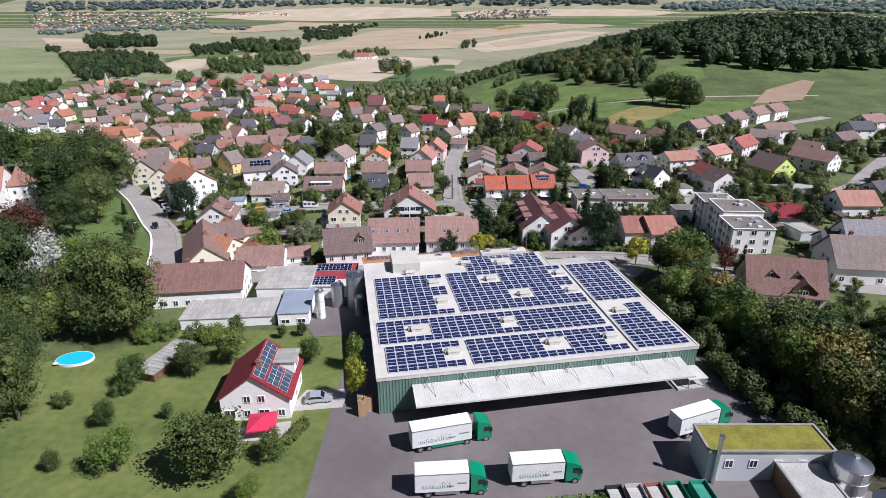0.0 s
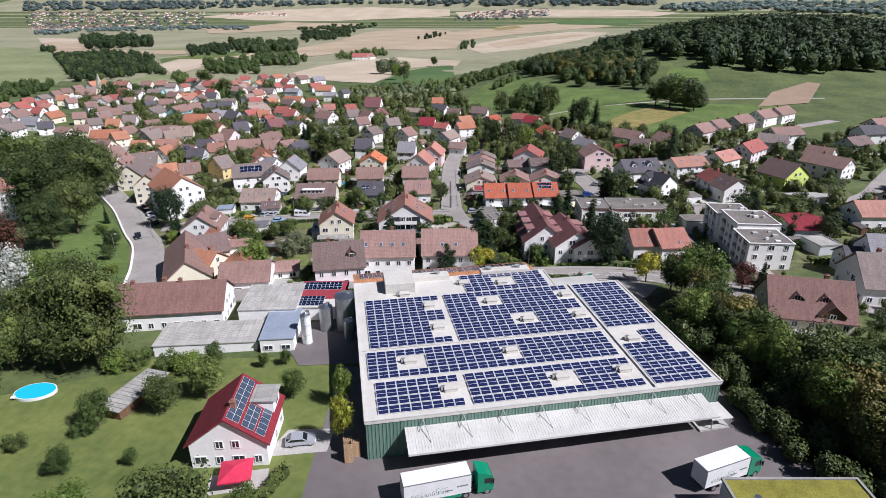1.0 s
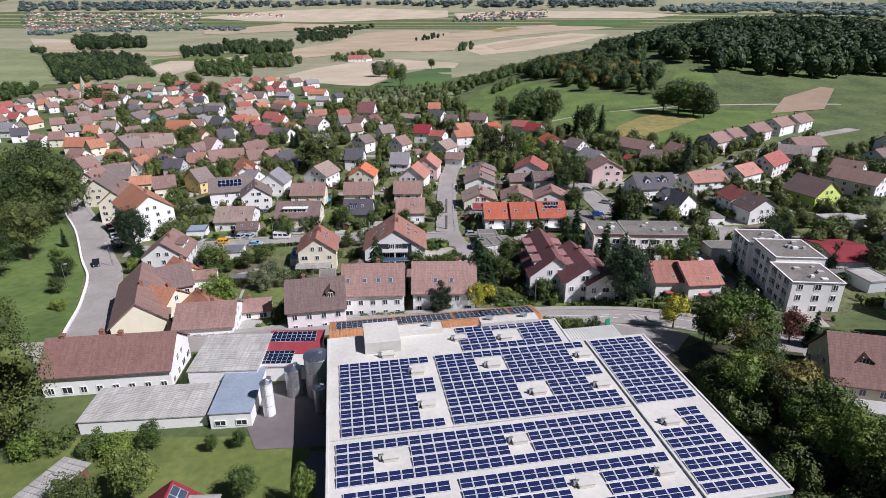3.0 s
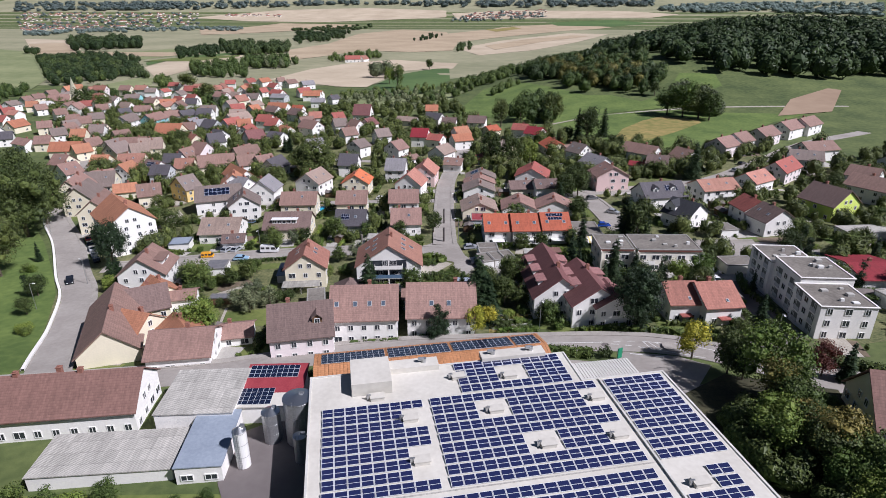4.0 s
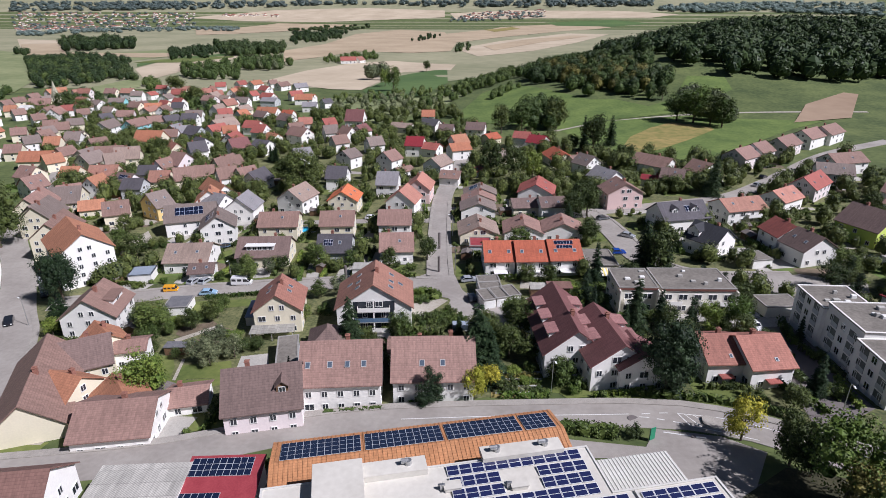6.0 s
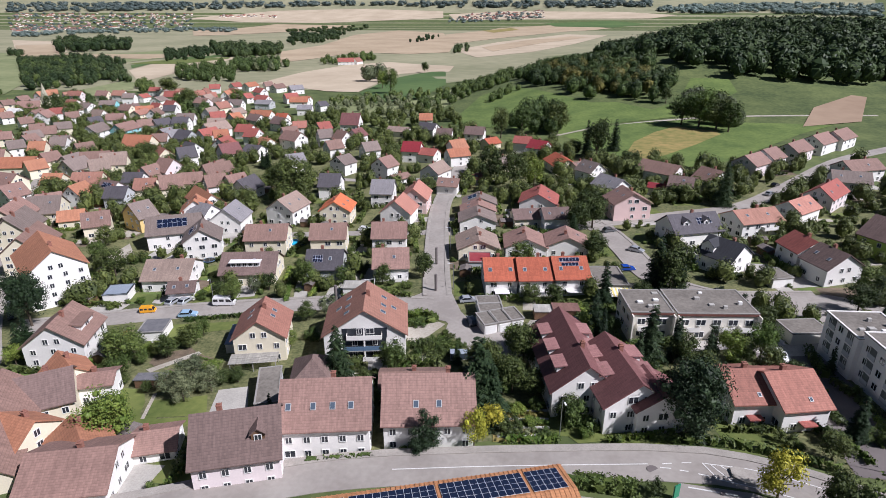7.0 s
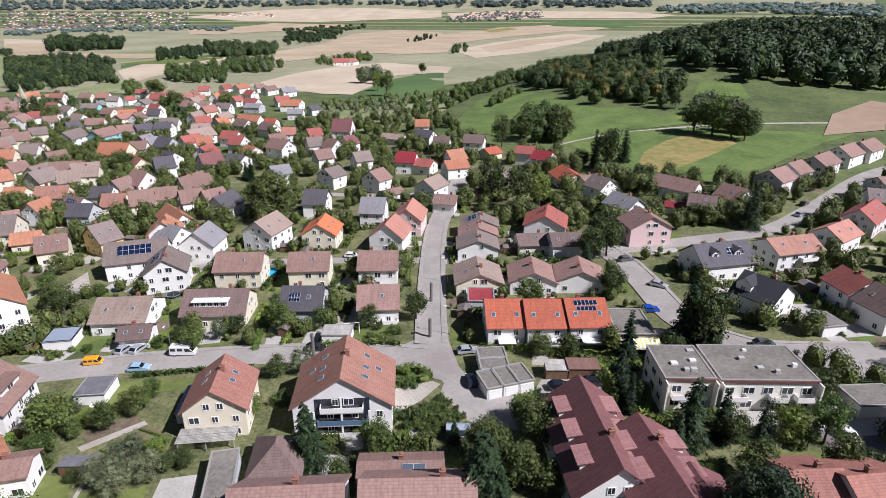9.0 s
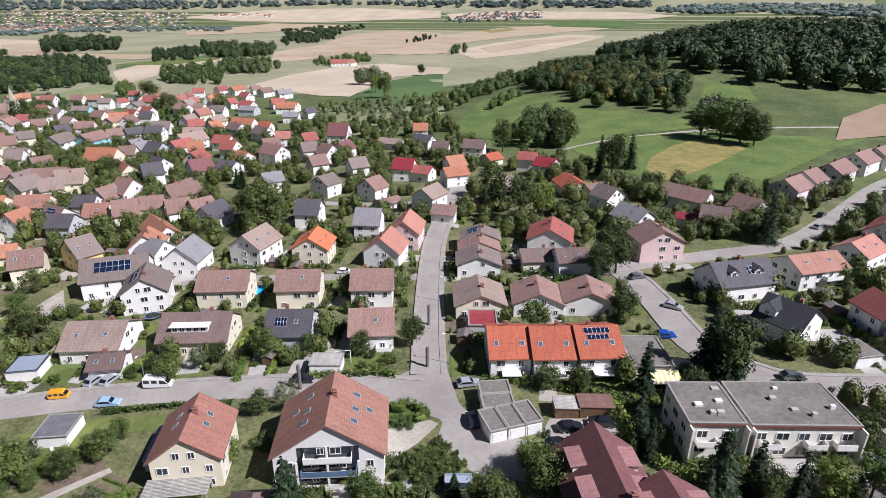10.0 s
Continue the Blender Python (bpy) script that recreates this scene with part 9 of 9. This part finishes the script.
for i, (x, mat, word) in enumerate(((19.4, M_DARK, "dark steel"), (22.0, M_CONCRETE, "grey"), (24.6, M_CHIMNEY, "rust-brown"), (27.2, M_TRUCKGREEN, "green"), (30.6, M_NET, "net-covered green"))):
    skip = thing("skip_container", pose(x, 57.6 + i * 0.35, land(x, 57.6) + 0.05, 0, 0, 8), f"{word} open waste skip in the yard", "skip", "skips in the yard")
    bm = bmesh.new()
    for d in ((-1.1, -2.2, 0, 1.1, 2.2, 0.12), (-1.1, -2.2, 0.12, -1.02, 2.2, 1.4), (1.02, -2.2, 0.12, 1.1, 2.2, 1.4), (-1.02, -2.2, 0.12, 1.02, -2.12, 1.4), (-1.02, 2.12, 0.12, 1.02, 2.2, 1.4)):
        box(bm, *d)
    part("shell", tidy(bm), mat, skip)
    part("load", tidy(boxes((-1.0, -2.1, 0.12, 1.0, 2.1, 0.9), bevel=0.15)), M_CONCRETE if i != 4 else M_NET, skip)
hedge([(6, 55.6), (13, 56.8), (18, 57.4)], 1.3, 2.2, L_LIGHT, "low yellowing hedge beside the yard")


def lamp_post(x, y, yaw, h=7.0):
    ob = thing("street_lamp", pose(x, y, land(x, y), 0, 0, yaw), "tall grey steel street lamp", "street lamp", "street lamps")
    bm = bmesh.new()
    rod(bm, (0, 0, 0), (0, 0, h), 0.09, 8, 0.05)
    rod(bm, (0, 0, h - 0.02), (0.9, 0, h + 0.15), 0.045, 6)
    part("pole", tidy(bm), M_METAL, ob)
    part("lamp_head", tidy(boxes((0.8, -0.15, h + 0.05, 1.5, 0.15, h + 0.2), bevel=0.03)), M_FRAME, ob)


for x, y, a in ((15.3, 151.9, -80), (59, 142.4, -100), (-102.7, 180.3, 150), (-105.3, 164.3, 0), (-3.2, 210.3, 180), (-4.8, 238.8, 180), (-15.3, 263.1, 0), (-63.2, 204, -90), (48.4, 210.3, 180), (-143.2, 223, 150)):
    lamp_post(x, y, a)

# sign and planted island where the yard road meets the main road
hedge([(16, 140.2), (19.6, 139.8), (23.6, 138.4)], 1.2, 2.4, L_MID)
tree(25.9, 137.7, 2.7, "shrub", 1.0)
sign = thing("sign_board", pose(28.3, 136.9, land(28.3, 136.9), 0, 0, 30), "upright green sign board on two posts", "sign")
part("panel", tidy(boxes((-0.5, -0.06, 0.3, 0.5, 0.06, 2.4))), M_TRUCKGREEN, sign)
for s in (-0.45, 0.45):
    part("post", tidy(boxes((s - 0.05, 0.07, 0, s + 0.05, 0.15, 2.4))), M_METAL, sign)
patch("castle_meadow", [(-179, 257.8), (-157.9, 234.6), (-137.9, 212.4), (-115.8, 185.3), (-106.4, 172.8), (-97.4, 156.8), (-88.6, 139.9), (-85, 131.2), (-104.9, 129), (-124.2, 154.3), (-147.4, 194.5), (-176.9, 231.4)], M_TURF, 0.12, "mown green meadow below the castle", "meadow", 10)
patch("garden_lawn", [(-19, 66), (-22.5, 99), (-33, 101), (-60, 100), (-66, 94), (-98, 78), (-98, 20), (-22, 20)], M_LAWN, 0.04, "wide mown garden lawn", "lawn", 8)

# ---- garden growth between the houses ----


def clear_of(x, y, gap):
    if any((x - a) ** 2 + (y - b) ** 2 < (r + gap) ** 2 for a, b, r in TAKEN_NEAR(x, y)):
        return False
    for line, half in ROADS:
        for p in line[::2]:
            if (p.x - x) ** 2 + (p.y - y) ** 2 < (half + gap + 1.5) ** 2:
                return False
    return True


def TAKEN_NEAR(x, y):
    return [(a, b, r * 0.8) for a, b, r in TAKEN if abs(a - x) < 25 and abs(b - y) < 25]


OPEN_GARDENS = [[(-84, 150.3), (-37.8, 150.3), (-25.3, 172.3), (19, 170.3), (19, 205), (-14.7, 205), (-31.6, 199.8), (-84.2, 196.6)], [(0, 143.6), (18.7, 143.6), (19, 170.3), (0, 170.3)], [(44.2, 411), (126.4, 445.8), (210.6, 442.6), (210.6, 365.5), (117.9, 329.6), (67.4, 338.1), (63.2, 374)]]
grow = random.Random(2024)
made, far_trees = 0, []
while made < 1150:
    y = grow.uniform(150, 520)
    half = 95 + (y - 150) * 0.42
    x = grow.uniform(-half * 1.15, half)
    if y > 390 and x > 10 + (y - 390) * -0.2:
        continue
    if not clear_of(x, y, 1.0) or any(inside(x, y, o) for o in OPEN_GARDENS):
        continue
    k = grow.random()
    made += 1
    if y > 200:
        if y < 262 and k > 0.45:
            continue
        h = grow.uniform(3.5, 9) if y > 275 else grow.uniform(2.2, 5.2)
        far_trees.append((x, y, h, h * grow.uniform(0.7, 1.1)))
        continue
    if y < 330 and k < 0.5:
        tree(x, y, grow.uniform(1.6, 3.4), "shrub", grow.uniform(0.9, 1.4))
    elif k < 0.80:
        tree(x, y, grow.uniform(4, 8.5), grow.choice(["broad", "broad", "dark", "light"]), grow.uniform(0.8, 1.1))
    elif k < 0.93:
        tree(x, y, grow.uniform(6, 13), "spruce", grow.uniform(0.8, 1.2))
    else:
        tree(x, y, grow.uniform(4, 8), "column", 1)
more = random.Random(99)
placed = 0
while placed < 300:
    if placed > 190:
        x, y = more.uniform(62, 150), more.uniform(172, 330)
    elif placed < 110:
        x, y = more.uniform(30, 150), more.uniform(178, 325)
    else:
        x, y = more.uniform(-105, -10), more.uniform(200, 262)
    if x > (75 if placed < 110 else 112) + (y - 178) * 0.55 or not clear_of(x, y, 0.2):
        continue
    placed += 1
    if more.random() < (0.72 if placed < 191 else 0.35):
        tree(x, y, more.uniform(1.0, 2.4), "shrub", more.uniform(0.9, 1.6))
    else:
        h = more.uniform(3.5, 7)
        far_trees.append((x, y, h, h * more.uniform(0.8, 1.1)))
for x, y in strewn([(-408, 592), (-283, 551), (-205, 470), (-169, 388), (-141, 374), (-104, 293), (-178, 295)], 420, more):
    if clear_of(x, y, 0.3):
        h = more.uniform(4, 8.5)
        far_trees.append((x, y, h, h * more.uniform(0.8, 1.1)))
for x, y in strewn([(104, 196), (128, 166), (165, 230), (215, 300), (232, 345), (165, 305), (118, 232)], 150, more):
    if clear_of(x, y, 0.3):
        h = more.uniform(2.2, 6.5)
        far_trees.append((x, y, h, h * more.uniform(0.8, 1.2)))
wood("garden_trees", far_trees, L_DARK, "garden trees between the far houses", 0.048, 230, 8)

# tree belt between the hall and the road to the east
belt = random.Random(5)
# dark patch paints the belt's shade on the ground
patch("thicket_ground", [(52, 62), (47, 76), (42.4, 84.5), (39.6, 98), (34, 122.7), (44.4, 130.1), (60.2, 124.8), (57, 112), (60, 104), (110, 104), (110, 56), (62, 56)], M_BELT_SHADE, 0.16, "dark ground under the tree belt, shade put into its colour", "ground", 6)
ROW = [Vector(p) for p in ((44, 119), (43.5, 111), (47, 103), (50.5, 94.5), (53, 86), (55, 78), (58, 69), (66, 62), (78, 58))]
under = []
for i in range(len(ROW) - 1):
    a, b = ROW[i], ROW[i + 1]
    for k in range(5):
        p = a.lerp(b, (k + belt.random()) / 5) + Vector((belt.uniform(-1.5, 4.5), belt.uniform(-2, 2)))
        tree(p.x, p.y, belt.uniform(7.5, 10.0) if i < 3 else belt.uniform(10, 12.5), belt.choice(["broad", "light", "broad", "light", "autumn"]), belt.uniform(0.8, 1.0))
    for k in range(36):
        p = a.lerp(b, belt.random()) + Vector((belt.uniform(-6.0 if a.y > 96 else -11.0, 8), belt.uniform(-2.5, 2.5)))
        wall_x = 39.8 - 0.22 * (p.y - 90) if p.y > 84 else 41.2 + (84 - p.y) * 0.3
        if p.x > wall_x + 1.2:
            h = belt.uniform(2.5, 5.0)
            under.append((p.x, p.y, h, h * belt.uniform(0.8, 1.2)))
for k in range(60):
    x, y = belt.uniform(58, 104), belt.uniform(58, 98)
    if x > 58 + (80 - y) * 0.3:
        h = belt.uniform(8, 12) if y < 86 else belt.uniform(6, 8.5)
        tree(x, y, h, belt.choice(["dark", "broad", "broad", "light"]), belt.uniform(0.9, 1.1))
for k in range(30):
    x, y = belt.choice(((belt.uniform(53, 58), belt.uniform(105, 122)), (belt.uniform(72, 84), belt.uniform(104, 120)), (belt.uniform(58, 76), belt.uniform(101, 107))))
    tree(x, y, belt.uniform(1.5, 3.2), "shrub", belt.uniform(1.0, 1.4))
wood("undergrowth", under, L_DARK, "dense dark undergrowth along the hall", 0.055, 300, 21)
tree(41.4, 136.9, 7.6, "yellow", 0.9)
tree(34.9, 151.3, 14.7, "pine", 0.85)
tree(59.9, 129.2, 6.8, "copper", 0.9)
tree(62.9, 127.5, 7.9, "spruce", 1.2)
tree(45.1, 130.7, 8.8, "dark", 0.8)
tree(48.1, 123.3, 13.5, "light", 0.95)
tree(46.5, 128.2, 7.4, "dark", 0.9)

# paved yards, hedges and sheds of the gardens
plot = random.Random(31)
bushes = []
patch("gardens", [(-101.1, 154.3), (-90.2, 150.3), (-41.5, 143.6), (14.7, 152.3), (35.7, 150.3), (61.7, 138.7), (115.8, 154.3), (136.9, 226.2), (157.9, 310.6), (63.2, 342.3), (42.1, 386.7), (-42.1, 437.3), (-115.8, 416.2), (-157.9, 342.3), (-147.4, 268.4), (-117.9, 210.3)], M_GARDEN, 0.03, "mixed garden ground between the houses", "gardens", 8)
M_SHEDROOF = material("shed_felt", (0.10, 0.085, 0.08), (0.19, 0.165, 0.15), 0.8, 0.9)
for x, y, r in list(TAKEN):
    if not (140 < y < 330) or r < 4 or any(inside(x, y, o) for o in OPEN_GARDENS):
        continue
    a = plot.uniform(-12, 12) + plot.choice((0, 90, 180, 270))
    m = Matrix.Rotation(radians(a), 2)
    w, l = plot.uniform(3, 6), plot.uniform(6, 11)
    for k in range(2 if y > 195 else 1):
        w, l = plot.uniform(3, 7), plot.uniform(5, 11)
        c = Vector((x, y)) + (m if k == 0 else Matrix.Rotation(radians(a + 100), 2)) @ Vector((0, -r * 0.8 - l * 0.25))
        if plot.random() > 0.8:
            continue
        if clear_of(c.x, c.y, -2.5):
            patch("paved_yard", [tuple(c + m @ Vector(q)) for q in ((-w / 2, -l / 2), (w / 2, -l / 2), (w / 2, l / 2), (-w / 2, l / 2))], plot.choice((M_PAVE, M_PAVE, M_GRAVEL)), 0.06 + plot.uniform(0, 0.02), "pale paved yard beside a house", "yard", 6)
    for k in range(2):
        b = m @ Vector((plot.choice((-1, 1)) * (r * 0.85 + 1.6), 0))
        d = m @ Vector((0, 1))
        p, q = Vector((x, y)) + b - d * plot.uniform(3, 7), Vector((x, y)) + b + d * plot.uniform(3, 7)
        if all(clear_of(*(p.lerp(q, f)), -0.4) for f in (0, 0.25, 0.5, 0.75, 1)):
            hedge([tuple(p), tuple(q)], plot.uniform(1.1, 2.0), plot.uniform(0.8, 1.4), plot.choice((L_MID, L_DARK, L_LIGHT)))
        m = Matrix.Rotation(radians(a + 90), 2)
    for k in range(2):
        t = radians(a + 180 * k + plot.choice((0, 90)))
        c = Vector((x, y)) + Vector((math.sin(t), -math.cos(t))) * (r * 0.8 + 3.5)
        w, l = plot.uniform(6, 12), plot.uniform(5, 9)
        if clear_of(c.x, c.y, -1.5):
            patch("lawn", [tuple(c + Matrix.Rotation(t, 2) @ Vector(q)) for q in ((-w / 2, -l / 2), (w / 2 * 0.8, -l / 2), (w / 2, l / 2 * 0.9), (-w / 2, l / 2))], plot.choice((M_LAWN, M_LAWN, M_TURF, M_SOIL)), 0.045 + plot.uniform(0, 0.01), "mown lawn beside a house", "lawn", 6)
            for q in range(plot.randrange(2, 6)):
                e = c + Matrix.Rotation(t, 2) @ Vector((plot.choice((-1, 1)) * w * 0.47, plot.uniform(-l / 2, l / 2)))
                if clear_of(e.x, e.y, 0.0) and not (55 < e.x < 69 and 140 < e.y < 180):
                    bushes.append((e.x, e.y, plot.uniform(0.8, 1.9), plot.uniform(0.9, 2.0)))
    if plot.random() < 0.4:
        c = Vector((x, y)) + Matrix.Rotation(plot.uniform(0, 6.28), 2) @ Vector((r + 2.5, 0))
        if clear_of(c.x, c.y, 1.2):
            sw, sl = plot.uniform(1.1, 1.6), plot.uniform(1.4, 2.4)
            shed = thing("garden_shed", pose(c.x, c.y, land(c.x, c.y), 0, 0, a), "small brown wooden garden shed", "shed", "garden sheds")
            part("wall", house_walls(2 * sl, 2 * sw, 1.9, radians(20), 0.5), M_WOOD, shed)
            part("roof", gable_roof(2 * sl, 2 * sw, 1.9, radians(20), 0.2, 0.08), M_SHEDROOF, shed)
wood("garden_bushes", bushes, L_MID, "low bushes and flower borders in the gardens", 0.07, 110, 12)
